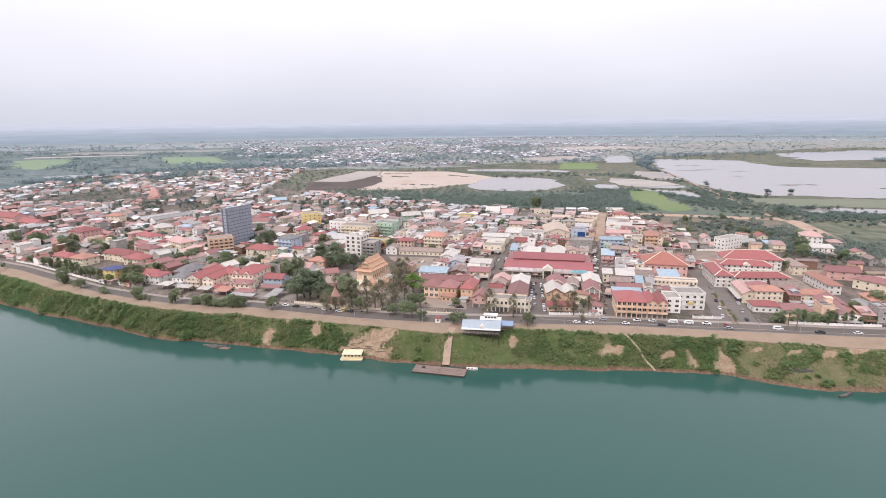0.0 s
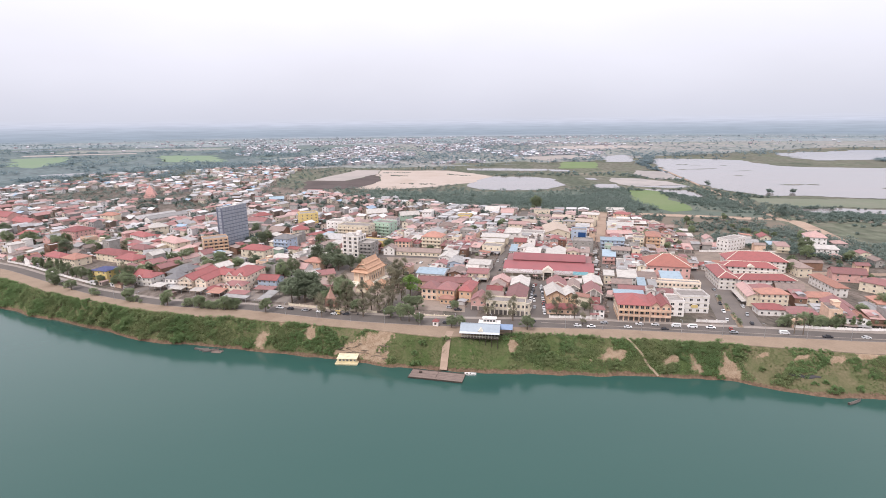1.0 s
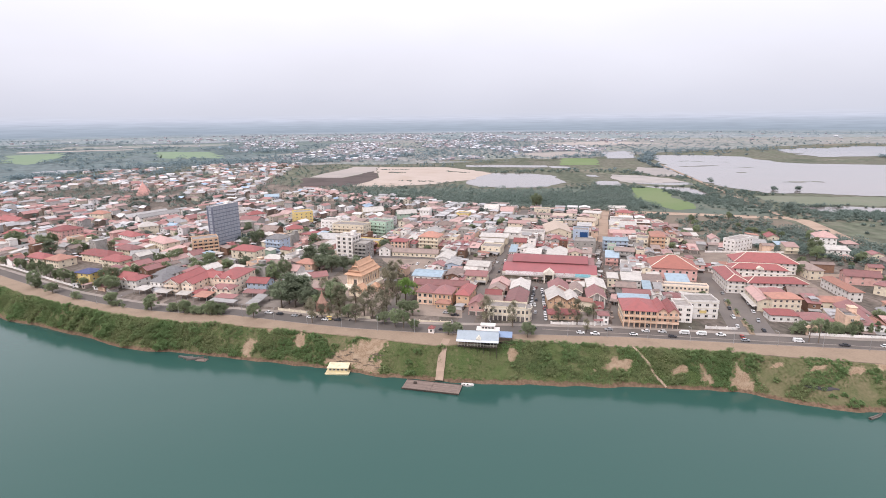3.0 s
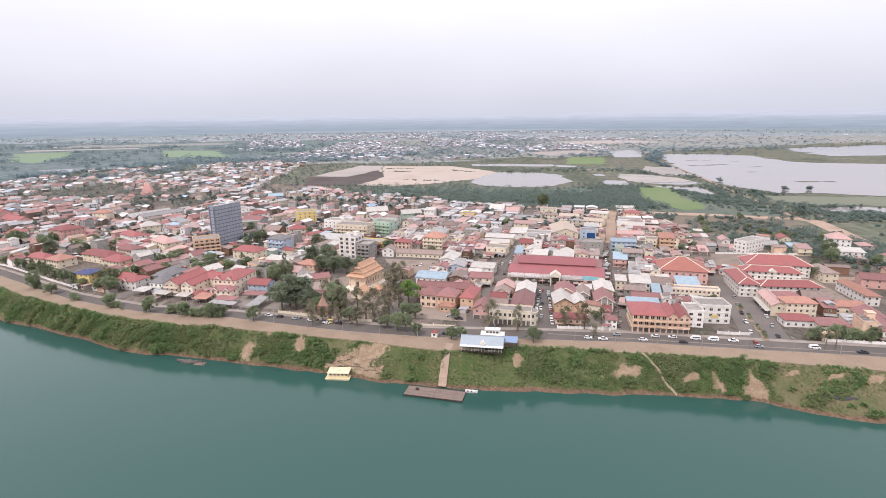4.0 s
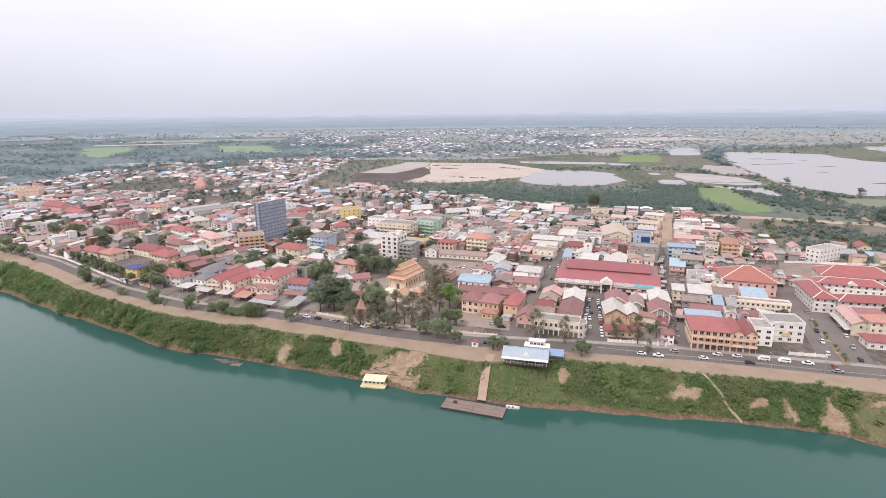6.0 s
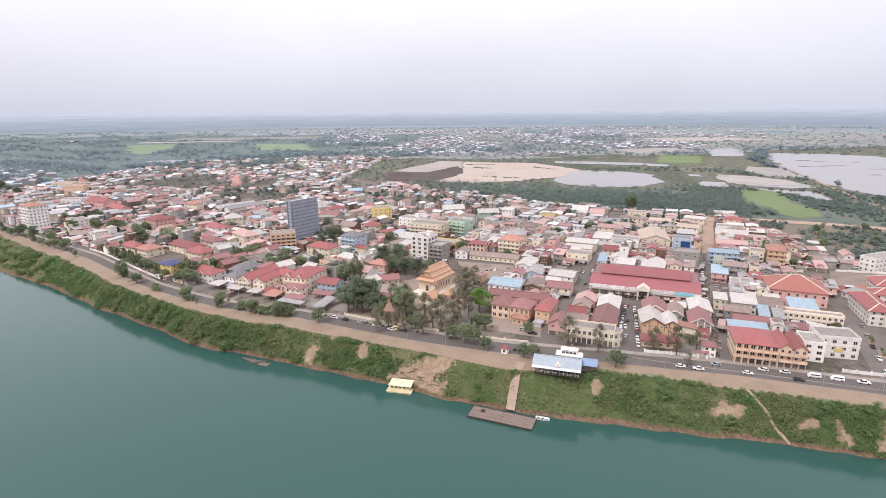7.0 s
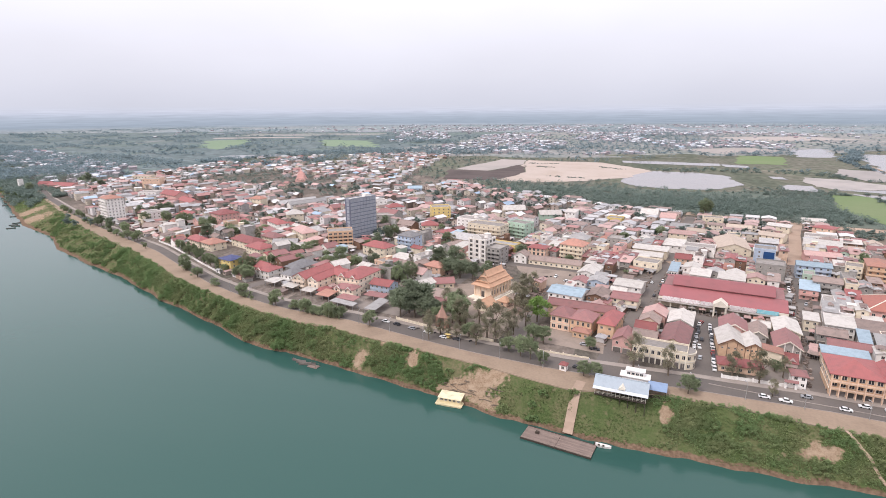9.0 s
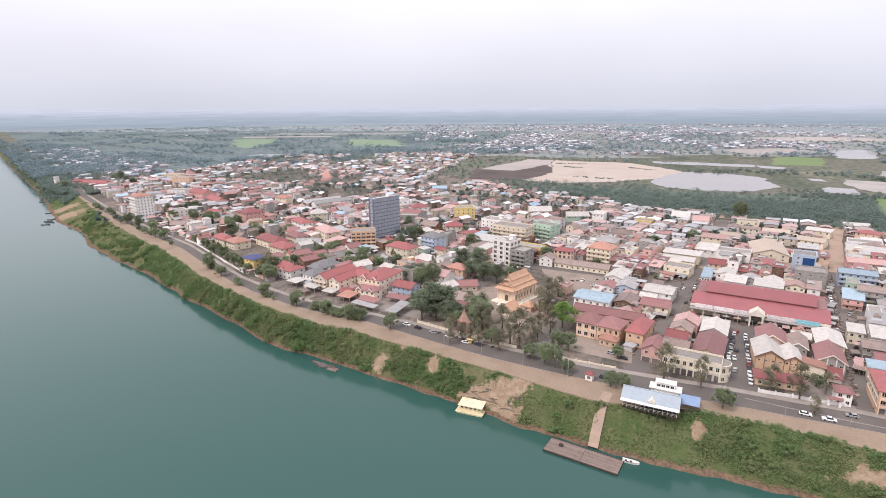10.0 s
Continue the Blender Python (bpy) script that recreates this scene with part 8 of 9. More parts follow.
# single large shrubs
for x, y, R_ in ((136.3, 200.2, 3.0), (133.6, 200.8, 2.2), (132.4, 192, 1.6), (141.5, 197, 1.5), (141.2, 194, 1.3), (168, 177.5, 1.3), (152.5, 184.5, 1.4), (186, 176, 2.0)):
    for _ in range(16):
        q_ = Vector((br.gauss(0, 1), br.gauss(0, 1), abs(br.gauss(0, 1)))).normalized() * R_ * br.uniform(0.5, 1.0)
        cv.append((x + q_.x, y + q_.y * 0.8, bank_z(x, y) + q_.z, R_ * 0.34))
# rounded shrubs that stand out of the creepers
made = 0
for _ in range(3000):
    if made > 430:
        break
    x = br.uniform(-480, 150) if br.random() < 0.9 else br.uniform(150, 235)
    fr_ = br.uniform(0.14, 1.0)
    a, b = shore(x), top(x)
    y = a + (b - a) * fr_
    if br.random() > veg(x) * (0.75 + 0.9 * noise.noise((x * 0.045, y * 0.09, 23))) or bare_r(x, y) < 1.25:
        continue
    if 97 < x < 109 and abs(y - float(np.interp(x, [98.8, 101.7, 107.4], [211.2, 206.3, 197.2]))) < 3.5:
        continue
    made += 1
    R_ = br.uniform(1.1, 2.6) * (1.25 if -330 < x < -60 else 1.0) * (0.7 if fr_ > 0.85 else 1)
    for _ in range(int(5 + 3.2 * R_ * R_)):
        q_ = Vector((br.gauss(0, 1), br.gauss(0, 1), abs(br.gauss(0, 0.8)))).normalized() * R_ * br.uniform(0.75, 1.05)
        cv.append((x + q_.x * 1.15, y + q_.y * 0.9, bank_z(x, y) + q_.z * 0.95 + 0.1, br.uniform(0.45, 0.85)))
v, f = clumps(gv_, br, 6, 0.34, 0.4)
tagged(link_mesh("bank_grass", v, f, M_GRASS), "short green grass tufts on the river bank", "grass", kind="stuff")
v, f = clumps(cv, br, 52, 0.42, 0.75, 0.4)
bushes = link_mesh("bank_bushes", v, f, M_BUSH)
tagged(bushes, "tangled green bushes and creepers on the river bank", "bushes", kind="stuff")

# ---- belts of scrub and far woods ----
wr = random.Random(33)
wv, fw = [], []


def belt(n, pts, wid, r0, r1):
    if math.hypot(*pts[0]) > 900:
        wid, r0, r1 = wid * 0.55, r0 * 1.2, r1 * 1.25
    for _ in range(n):
        i = wr.randrange(len(pts) - 1)
        t = wr.random()
        x = pts[i][0] + (pts[i + 1][0] - pts[i][0]) * t + wr.gauss(0, wid * 0.35)
        y = pts[i][1] + (pts[i + 1][1] - pts[i][1]) * t + wr.gauss(0, wid * 0.5)
        r = wr.uniform(r0, r1)
        if x < -560 and wid > 60 and noise.noise((x * 0.0045, y * 0.0035, 9)) < 0.02:
            continue
        if in_open(x, y) or (y < np.interp(x, TOWN_BACK_X, TOWN_BACK_Y) - 15 and -560 < x < 230 and y < 620):
            continue
        if y < road(x) + 12 and not (x < -600 and y > shore(x) + 5):
            continue
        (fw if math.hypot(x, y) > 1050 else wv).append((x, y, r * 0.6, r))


belt(900, [(-60, 740), (60, 690), (170, 650), (300, 625)], 90, 2.5, 5.5)
belt(500, [(150, 620), (260, 640), (270, 610)], 50, 2.5, 5)
belt(420, [(350, 600), (420, 540), (470, 500), (430, 470)], 45, 1.5, 3.6)
belt(700, [(60, 640), (160, 615), (250, 580), (262, 620)], 60, 2, 5)
belt(500, [(262, 720), (330, 720), (390, 650), (360, 560)], 50, 1.2, 3)
belt(260, [(120, 940), (260, 990), (400, 960), (480, 800)], 60, 1.2, 3)
belt(420, [(370, 520), (440, 480), (520, 450), (600, 430)], 50, 1.0, 2.8)
belt(300, [(360, 640), (420, 700), (450, 600)], 60, 0.8, 2.4)
belt(350, [(330, 420), (345, 350), (310, 330), (290, 390)], 30, 2, 4.5)
belt(200, [(230, 400), (300, 380), (330, 440), (260, 450)], 60, 1.5, 4)
belt(260, [(400, 480), (520, 470), (800, 410), (1300, 380)], 22, 1.5, 4)
belt(130, [(400, 640), (440, 780), (515, 1010), (560, 1180)], 14, 1.5, 4)
belt(160, [(560, 1180), (620, 1260), (680, 1400)], 40, 3, 7)
belt(200, [(735, 1030), (830, 1010), (890, 930)], 30, 2.5, 6)
belt(300, [(1100, 1150), (1500, 1120), (2200, 1120)], 60, 4, 8)
belt(260, [(380, 1250), (600, 1450), (900, 1500), (1200, 1480)], 120, 4, 9)
belt(400, [(-200, 760), (-400, 820), (-620, 950)], 160, 3, 6)
belt(600, [(-640, 690), (-560, 900), (-380, 1240), (-120, 1330)], 160, 3, 7)
belt(500, [(-700, 720), (-900, 860), (-1300, 1160), (-1800, 1500)], 130, 4, 9)
belt(600, [(-900, 1000), (-1200, 1350), (-800, 1500), (-500, 1500)], 250, 4, 9)
belt(500, [(-1500, 2050), (-900, 2100), (-500, 1900), (-300, 1700)], 160, 5, 10)
belt(900, [(0, 1350), (300, 1700), (500, 2300), (200, 2900)], 600, 4, 9)
belt(700, [(-2600, 2300), (-1200, 2900), (200, 3400), (1800, 3000), (2800, 2200)], 700, 6, 13)
belt(700, [(-3300, 3000), (-1500, 3900), (300, 4300), (2200, 3900), (3600, 2700)], 500, 8, 18)
for x_, y_, r_ in ((466, 760, 4.5), (498, 669, 3.6), (526, 660, 3.6), (446, 655, 2.6), (395, 505, 7), (402, 512, 7), (388, 500, 6)):
    for _ in range(9):
        wv.append((x_ + wr.gauss(0, r_ * 0.5), y_ + wr.gauss(0, r_ * 0.5), r_ * wr.uniform(0.5, 1.5), r_ * 0.6))
for x0_, y0_, x1_, y1_ in ((-24, 1075, 35, 1068), (-8, 1015, 20, 1000), (10, 870, 68, 850), (100, 1020, 130, 985)):
    for _ in range(26):
        t_ = wr.random()
        wv.append((x0_ + (x1_ - x0_) * t_ + wr.gauss(0, 3), y0_ + (y1_ - y0_) * t_ + wr.gauss(0, 4), 0.4, wr.uniform(0.5, 1.3)))
for _ in range(1200):
    x, y = wr.uniform(-640, 100), wr.uniform(600, 1200)
    if not in_open(x, y) and y > 640:
        wv.append((x, y, 2.0, wr.uniform(1.5, 3.6)))
belt(1000, [(-720, 745), (-900, 900), (-1250, 1180), (-1900, 1650)], 170, 4, 8)
belt(800, [(-760, 900), (-1000, 1150), (-1500, 1600), (-2300, 2100)], 350, 5, 9)
belt(700, [(-700, 1000), (-560, 1250), (-250, 1400), (50, 1500)], 150, 4, 7)
belt(600, [(-2000, 2000), (-1300, 2300), (-600, 2700)], 350, 6, 11)
for _ in range(1900):
    x, y = (wr.uniform(-200, 1700), wr.uniform(1300, 2700)) if wr.random() < 0.5 else (wr.uniform(-350, 900), wr.uniform(1280, 2300))
    if not in_open(x, y):
        fw.append((x, y, 1.5, wr.uniform(2, 5)))
for _ in range(1500):
    x, y = wr.uniform(195, 360), wr.uniform(350, 540)
    if noise.noise((x * 0.03, y * 0.022, 6)) > 0.08 and is_free(x, y, 0, 4, 4) and not in_open(x, y) and x > 0.3 * y + 60:
        wv.append((x, y, wr.uniform(0.5, 2.2), wr.uniform(0.7, 2.0)))
for _ in range(520):
    x, y = wr.uniform(-430, 190), wr.uniform(440, 730)
    if y < np.interp(x, TOWN_BACK_X, TOWN_BACK_Y) and not in_open(x, y) and noise.noise((x * 0.02, y * 0.015, 4)) > -0.1:
        r = wr.uniform(1.1, 2.1)
        for _ in range(4):
            wv.append((x + wr.gauss(0, 1.3), y + wr.gauss(0, 1.3), wr.uniform(2.0, 6.0), r))
belt(800, [(-640, 612), (-740, 688), (-1000, 872), (-1444, 1185), (-2200, 1725)], 34, 2.2, 5)
belt(420, [(-600, 585), (-680, 645), (-800, 728), (-1000, 860), (-1444, 1178)], 10, 2.0, 4.2)
belt(160, [(-660, 640), (-740, 705), (-1000, 880), (-1500, 1230)], 26, 2.5, 5)
for _ in range(1000):
    x = -560 - 700 * wr.random() ** 1.6
    y = wr.uniform(shore(x) + 2, road(x) + 30)
    r = wr.uniform(2.2, 4.6)
    if y > shore(x) + (20 if x > -610 else 1) and abs(y - road(x) - 4) > 6:
        wv.append((x, y, bank_z(x, y) + r * 0.7, r))
for _ in range(5200):
    x = wr.uniform(-2600, -250)
    y = 900 - 0.72 * (x + 650) + wr.random() ** 1.3 * 1500
    u_, v_ = 0.55 * x + 0.83 * y, 0.83 * x - 0.55 * y
    if y > 870 and noise.noise((u_ * 0.011, v_ * 0.0032, 2)) > 0.08 and not in_open(x, y) and y > road(x) + 20:
        r = wr.uniform(3.5, 7)
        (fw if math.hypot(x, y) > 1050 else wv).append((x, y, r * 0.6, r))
# farther clumps get the leaf colour that carries more haze
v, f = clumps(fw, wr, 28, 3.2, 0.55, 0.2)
tagged(link_mesh("woods", v, f, M_HAZEWOODS), "distant woods with blue haze painted into their leaves", "woods", kind="stuff")
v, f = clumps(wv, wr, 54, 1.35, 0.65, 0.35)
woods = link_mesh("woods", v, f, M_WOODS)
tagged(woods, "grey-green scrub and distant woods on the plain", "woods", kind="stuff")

# ---- backdrop of hazy distance ----
# Haze painted as emission: thickens up to the horizon, clears into the sky
M_HAZE = bpy.data.materials.new("painted_haze_glow")
M_HAZE.use_nodes = True
hn, hl = M_HAZE.node_tree.nodes, M_HAZE.node_tree.links
hn.clear()
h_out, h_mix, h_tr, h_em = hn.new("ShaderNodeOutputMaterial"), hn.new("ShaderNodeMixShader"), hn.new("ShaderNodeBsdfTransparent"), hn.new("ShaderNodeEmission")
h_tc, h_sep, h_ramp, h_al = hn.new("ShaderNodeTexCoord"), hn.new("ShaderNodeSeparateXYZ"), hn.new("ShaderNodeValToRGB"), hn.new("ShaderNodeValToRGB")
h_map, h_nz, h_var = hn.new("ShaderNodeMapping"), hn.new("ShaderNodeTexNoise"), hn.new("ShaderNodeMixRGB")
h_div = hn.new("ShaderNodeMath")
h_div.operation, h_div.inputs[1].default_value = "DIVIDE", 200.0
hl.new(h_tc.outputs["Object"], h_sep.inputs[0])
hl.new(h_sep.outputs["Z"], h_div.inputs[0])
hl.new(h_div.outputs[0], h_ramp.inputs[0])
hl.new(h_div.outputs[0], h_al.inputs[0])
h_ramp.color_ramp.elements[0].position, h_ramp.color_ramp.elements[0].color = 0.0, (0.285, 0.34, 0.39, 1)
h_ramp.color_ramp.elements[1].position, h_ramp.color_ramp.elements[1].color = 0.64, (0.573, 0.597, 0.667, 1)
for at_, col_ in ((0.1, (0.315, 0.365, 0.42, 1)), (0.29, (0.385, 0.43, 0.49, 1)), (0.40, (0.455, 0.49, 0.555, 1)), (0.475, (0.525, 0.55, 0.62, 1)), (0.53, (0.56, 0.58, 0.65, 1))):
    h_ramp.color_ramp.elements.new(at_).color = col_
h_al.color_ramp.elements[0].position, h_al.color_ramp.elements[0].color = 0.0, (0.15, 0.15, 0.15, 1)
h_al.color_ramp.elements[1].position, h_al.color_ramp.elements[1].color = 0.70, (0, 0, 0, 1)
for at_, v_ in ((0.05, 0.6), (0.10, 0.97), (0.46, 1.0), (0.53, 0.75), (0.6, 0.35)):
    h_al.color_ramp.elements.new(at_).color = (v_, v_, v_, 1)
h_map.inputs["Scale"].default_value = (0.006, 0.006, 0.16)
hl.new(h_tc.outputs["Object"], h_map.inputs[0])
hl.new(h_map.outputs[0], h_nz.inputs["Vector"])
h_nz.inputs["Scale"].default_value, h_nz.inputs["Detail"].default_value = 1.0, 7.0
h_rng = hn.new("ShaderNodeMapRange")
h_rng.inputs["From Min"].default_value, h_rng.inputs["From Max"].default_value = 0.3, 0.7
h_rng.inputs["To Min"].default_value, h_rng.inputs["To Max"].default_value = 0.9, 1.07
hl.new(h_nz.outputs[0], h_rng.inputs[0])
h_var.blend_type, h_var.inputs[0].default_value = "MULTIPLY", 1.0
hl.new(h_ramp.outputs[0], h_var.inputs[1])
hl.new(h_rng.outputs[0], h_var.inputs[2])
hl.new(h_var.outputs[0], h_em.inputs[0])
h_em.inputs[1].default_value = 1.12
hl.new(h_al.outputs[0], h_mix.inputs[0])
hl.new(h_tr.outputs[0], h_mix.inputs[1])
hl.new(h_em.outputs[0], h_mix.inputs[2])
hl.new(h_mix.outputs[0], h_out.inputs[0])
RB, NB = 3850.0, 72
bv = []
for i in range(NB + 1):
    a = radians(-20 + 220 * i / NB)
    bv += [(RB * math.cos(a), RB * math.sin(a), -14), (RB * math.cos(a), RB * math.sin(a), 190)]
tagged(link_mesh("backdrop", bv, [(2 * i, 2 * i + 2, 2 * i + 3, 2 * i + 1) for i in range(NB)], M_HAZE), "glowing wall of painted blue-grey haze at the horizon", "backdrop", kind="structure")

# ---- vehicles ----
M_TYRE = mat("tyre_rubber", (0.03, 0.03, 0.03), 0.9, 0.1)
M_CARGLASS = mat("car_glass", (0.03, 0.035, 0.04), 0.1, 0.1, spec=0.6, bump=0.0)
CAR_COL = {"white": mat("white_car_paint", (0.78, 0.78, 0.78), 0.3, 0.06), "silver": mat("silver_car_paint", (0.42, 0.43, 0.45), 0.3, 0.06, metal=0.3), "dark": mat("dark_car_paint", (0.05, 0.05, 0.06), 0.3, 0.06), "red": mat("red_car_paint", (0.32, 0.05, 0.04), 0.35, 0.06)}


def loft(rings):
    bm = bmesh.new()
    R_ = [[bm.verts.new(p) for p in r] for r in rings]
    for a, b in zip(R_, R_[1:]):
        for i in range(len(a)):
            bm.faces.new((a[i], a[(i + 1) % len(a)], b[(i + 1) % len(b)], b[i]))
    bm.faces.new(R_[0][::-1])
    bm.faces.new(R_[-1])
    return bm


def rect(x0, x1, hw, z):
    return [(x0, -hw, z), (x1, -hw, z), (x1, hw, z), (x0, hw, z)]


WHEEL = None


def car_proto(kind, colour, x, y, rot):
    global WHEEL
    L = {"car": 4.4, "van": 5.2, "pickup": 5.0}[kind]
    ob = empty(kind if kind != "car" else "car", x, y, rot, 0.03)
    if WHEEL is None:
        bm = bmesh.new()
        cyl(bm, 0, 0, -0.11, 0.11, 0.34, 0.34, 10)
        bmesh.ops.rotate(bm, verts=bm.verts, matrix=Matrix.Rotation(math.pi / 2, 3, "X"))
        WHEEL = mesh_of("wheel", bm, [M_TYRE])
    h = L / 2
    if kind == "van":
        part("body", loft([rect(-h, h, 0.86, 0.3), rect(-h, h, 0.9, 0.9), rect(-h + 0.03, h - 0.35, 0.88, 1.15), rect(-h + 0.15, h - 1.2, 0.78, 2.05)]), CAR_COL[colour], ob)
        part("glass", boxes((-h + 0.6, -0.885, 1.25, h - 0.95, 0.885, 1.7)), M_CARGLASS, ob)
    else:
        part("body", loft([rect(-h + 0.05, h - 0.05, 0.82, 0.28), rect(-h, h, 0.88, 0.5), rect(-h + 0.04, h - 0.1, 0.86, 0.85), rect(-h + 0.1, h - 0.25, 0.8, 0.95)]), CAR_COL[colour], ob)
        if kind == "car":
            part("glass", loft([rect(-h + 0.3, h - 1.15, 0.76, 0.95), rect(-h + 0.75, h - 1.9, 0.66, 1.44)]), M_CARGLASS, ob)
            part("roof", boxes((-h + 0.78, -0.65, 1.44, h - 1.92, 0.65, 1.5)), CAR_COL[colour], ob)
        else:
            part("glass", loft([rect(-0.9, h - 1.1, 0.78, 0.95), rect(-0.7, h - 1.7, 0.68, 1.6)]), M_CARGLASS, ob)
            part("roof", boxes((-0.72, -0.68, 1.6, h - 1.72, 0.68, 1.67)), CAR_COL[colour], ob)
    for sx in (-h * 0.6, h * 0.62):
        for sy in (-0.8, 0.8):
            w_ = new("wheel", WHEEL)
            w_.parent = ob
            w_.location = (sx, sy, 0.34)
    word = {"car": "saloon car", "van": "minibus", "pickup": "pickup truck"}[kind]
    ob.scale = (0.82, 0.82, 0.82)
    return tagged(ob, f"parked {colour if colour != 'dark' else 'black'} {word} on grey asphalt", kind if kind != "pickup" else "truck")


car_made = {}


def car(kind, colour, x, y, rot):
    if (kind, colour) not in car_made:
        car_made[(kind, colour)] = car_proto(kind, colour, x, y, rot)
    else:
        copy_thing(car_made[(kind, colour)], pose(x, y, 0.03, 0, 0, rot))


cr = random.Random(8)


def any_car():
    return cr.choice((("car", "white"),) * 5 + (("pickup", "white"),) * 3 + (("car", "silver"),) * 3 + (("car", "dark"),) * 2 + (("pickup", "dark"), ("pickup", "silver"), ("car", "red")))


# market square: two rows and a few loose cars
for i in range(13):
    t = i / 12
    car(*any_car(), 71.5 + 10 * t + cr.uniform(-0.3, 0.3), 248 + 44 * t, 73 + cr.choice((0, 180)))
for i in range(9):
    t = i / 8
    car(*any_car(), 65.2 + 12.5 * t + cr.uniform(-0.4, 0.4), 256 + 38 * t, 71)
for x, y, r in ((68.5, 257, 70), (74, 276, 75), (79, 296, 60), (71, 268, 80)):
    car(*any_car(), x, y, r)
# riverside road
for x, o, k in ((44, 3, ("pickup", "white")), (62, 7.5, ("car", "dark")), (82, 3, ("car", "white")), (88, 2.2, ("pickup", "white")), (96, 7.6, ("car", "silver")), (112, 8, ("car", "white")), (119, 8.2, ("car", "white")), (128, 7.8, ("van", "white")), (135, 7.8, ("van", "white")), (143, 8, ("pickup", "white")),
                (150, 3, ("car", "silver")), (121, 3, ("car", "dark")), (172, 5, ("van", "white")), (188, 3, ("pickup", "dark")), (204, 4, ("car", "white")), (-30, 8, ("car", "dark")), (-36, 7, ("car", "white")), (-44, 8.2, ("car", "white")), (-52, 8, ("car", "silver")), (-60, 8, ("car", "dark")), (-66, 8, ("pickup", "white")), (20, 4, ("car", "dark")), (105, 3, ("car", "white"))):
    car(*k, x, road(x) + o, -14 + (180 if o > 5 else 0) + (-10 if x < -20 else 0))
# market street and wide street
for i in range(13):
    t = i / 12 + cr.uniform(-0.03, 0.03)
    car(*any_car(), 103.5 + 44 * t + cr.choice((-3.4, 3.4)), 240 + 130 * t + cr.uniform(-1, 1), 69 + cr.uniform(-7, 7) + cr.choice((0, 180)))
for i in range(12):
    t = i / 11
    car(*any_car(), 157 + 30 * t + (-5.8, 5.8)[i % 2], 216 + 64 * t, 66 + cr.uniform(-8, 8))
for i in range(9):
    t = cr.random()
    car(*any_car(), 38 + 50 * t + cr.choice((-2.6, 2.6)), 264 + 140 * t, 71)
for x, y, r in ((5, 297, 77), (0, 290, 77), (14, 358, 70), (20, 350, 20), (-40, 312, 10), (24, 262, -20), (28, 258, -10)):
    car(*any_car(), x, y, r)

bike0 = None
for i in range(44):
    u = cr.random()
    x, y, r = ((63 + 16 * u + 7.5 * cr.choice((-1, 1)), 250 + 48 * u, -20), (100 + 46 * u + cr.choice((-4.4, 4.4)), 236 + 135 * u, -15), (38 + 45 * u + 3.3, 264 + 120 * u, -20), (-64 + 60 * u, road_town(-64 + 60 * u) - 1.0, 60), (-2 + 30 * u, 352 + 12 * u, 30))[i % 5]
    if bike0 is None:
        bike0 = empty("motorbike", x, y, r, 0.04)
        part("body", loft([rect(-0.45, 0.35, 0.12, 0.35), rect(-0.6, 0.45, 0.16, 0.6), rect(-0.75, 0.0, 0.13, 0.82)]), CAR_COL["dark"], bike0)
        part("handlebar", boxes((0.4, -0.32, 0.95, 0.46, 0.32, 1.0)), M_DARK, bike0)
        for sx in (-0.6, 0.6):
            w_ = new("wheel", WHEEL)
            w_.parent = bike0
            w_.matrix_basis = Matrix.LocRotScale((sx, 0, 0.28), None, (0.82, 0.4, 0.82))
        tagged(bike0, "small parked motorbike beside the street", "motorbike", "parked motorbikes")
    else:
        copy_thing(bike0, pose(x, y, 0.04, 0, 0, r + cr.uniform(-12, 12)))

# ---- street lamps and poles ----
lamp0 = None
for i in range(24):
    x = -180 + i * 17.0
    y = road(x) - 1.2
    if lamp0 is None:
        lamp0 = empty("street_lamp", x, y, 0, 0.12)
        bm = bmesh.new()
        cyl(bm, 0, 0, 0, 6.4, 0.09, 0.05, 6)
        part("pole", bm, M_STEEL, lamp0)
        part("arm", boxes((-0.04, 0, 6.25, 0.04, 1.8, 6.35)), M_STEEL, lamp0)
        part("lamp_head", boxes((-0.16, 1.4, 6.13, 0.16, 2.1, 6.27)), M_STEEL, lamp0)
        tagged(lamp0, "slim pale street lamp along the riverside road", "street lamp", "riverside street lamps")
    else:
        copy_thing(lamp0, pose(x, y, 0.12, 0, 0, cr.uniform(-4, 4)))

# ---- boundary walls ----
def fence(pts, h=1.3, label="white boundary wall with posts", m=None):
    ob = empty("boundary_wall", pts[0][0], pts[0][1], 0)
    m = m or WALLS["white"]
    for (ax, ay), (bx, by) in zip(pts, pts[1:]):
        L = math.hypot(bx - ax, by - ay)
        r = math.atan2(by - ay, bx - ax)
        w_ = part("panel", boxes((0, -0.08, 0, L, 0.08, h)), m, ob)
        w_.matrix_basis = Matrix.Translation((ax - pts[0][0], ay - pts[0][1], 0)) @ Matrix.Rotation(r, 4, "Z")
        p_ = part("post", boxes((-0.2, -0.2, 0, 0.2, 0.2, h + 0.35)), m, ob)
        p_.location = (ax - pts[0][0], ay - pts[0][1], 0)
    return tagged(ob, label, "wall")


fence([(x, road_town(x) + 6.2) for x in range(-285, -188, 8)])
fence([(x, road_town(x) + 3.4) for x in range(182, 252, 7)], label="low white boundary wall before riverside gardens")
fence([(x, road_town(x) + 3.4) for x in range(-62, -8, 6)], label="pale temple boundary wall along the street", m=WALLS["cream"])
fence([(x, road_town(x) + 3.4) for x in range(72, 100, 5)], label="white railing wall before the store yard")
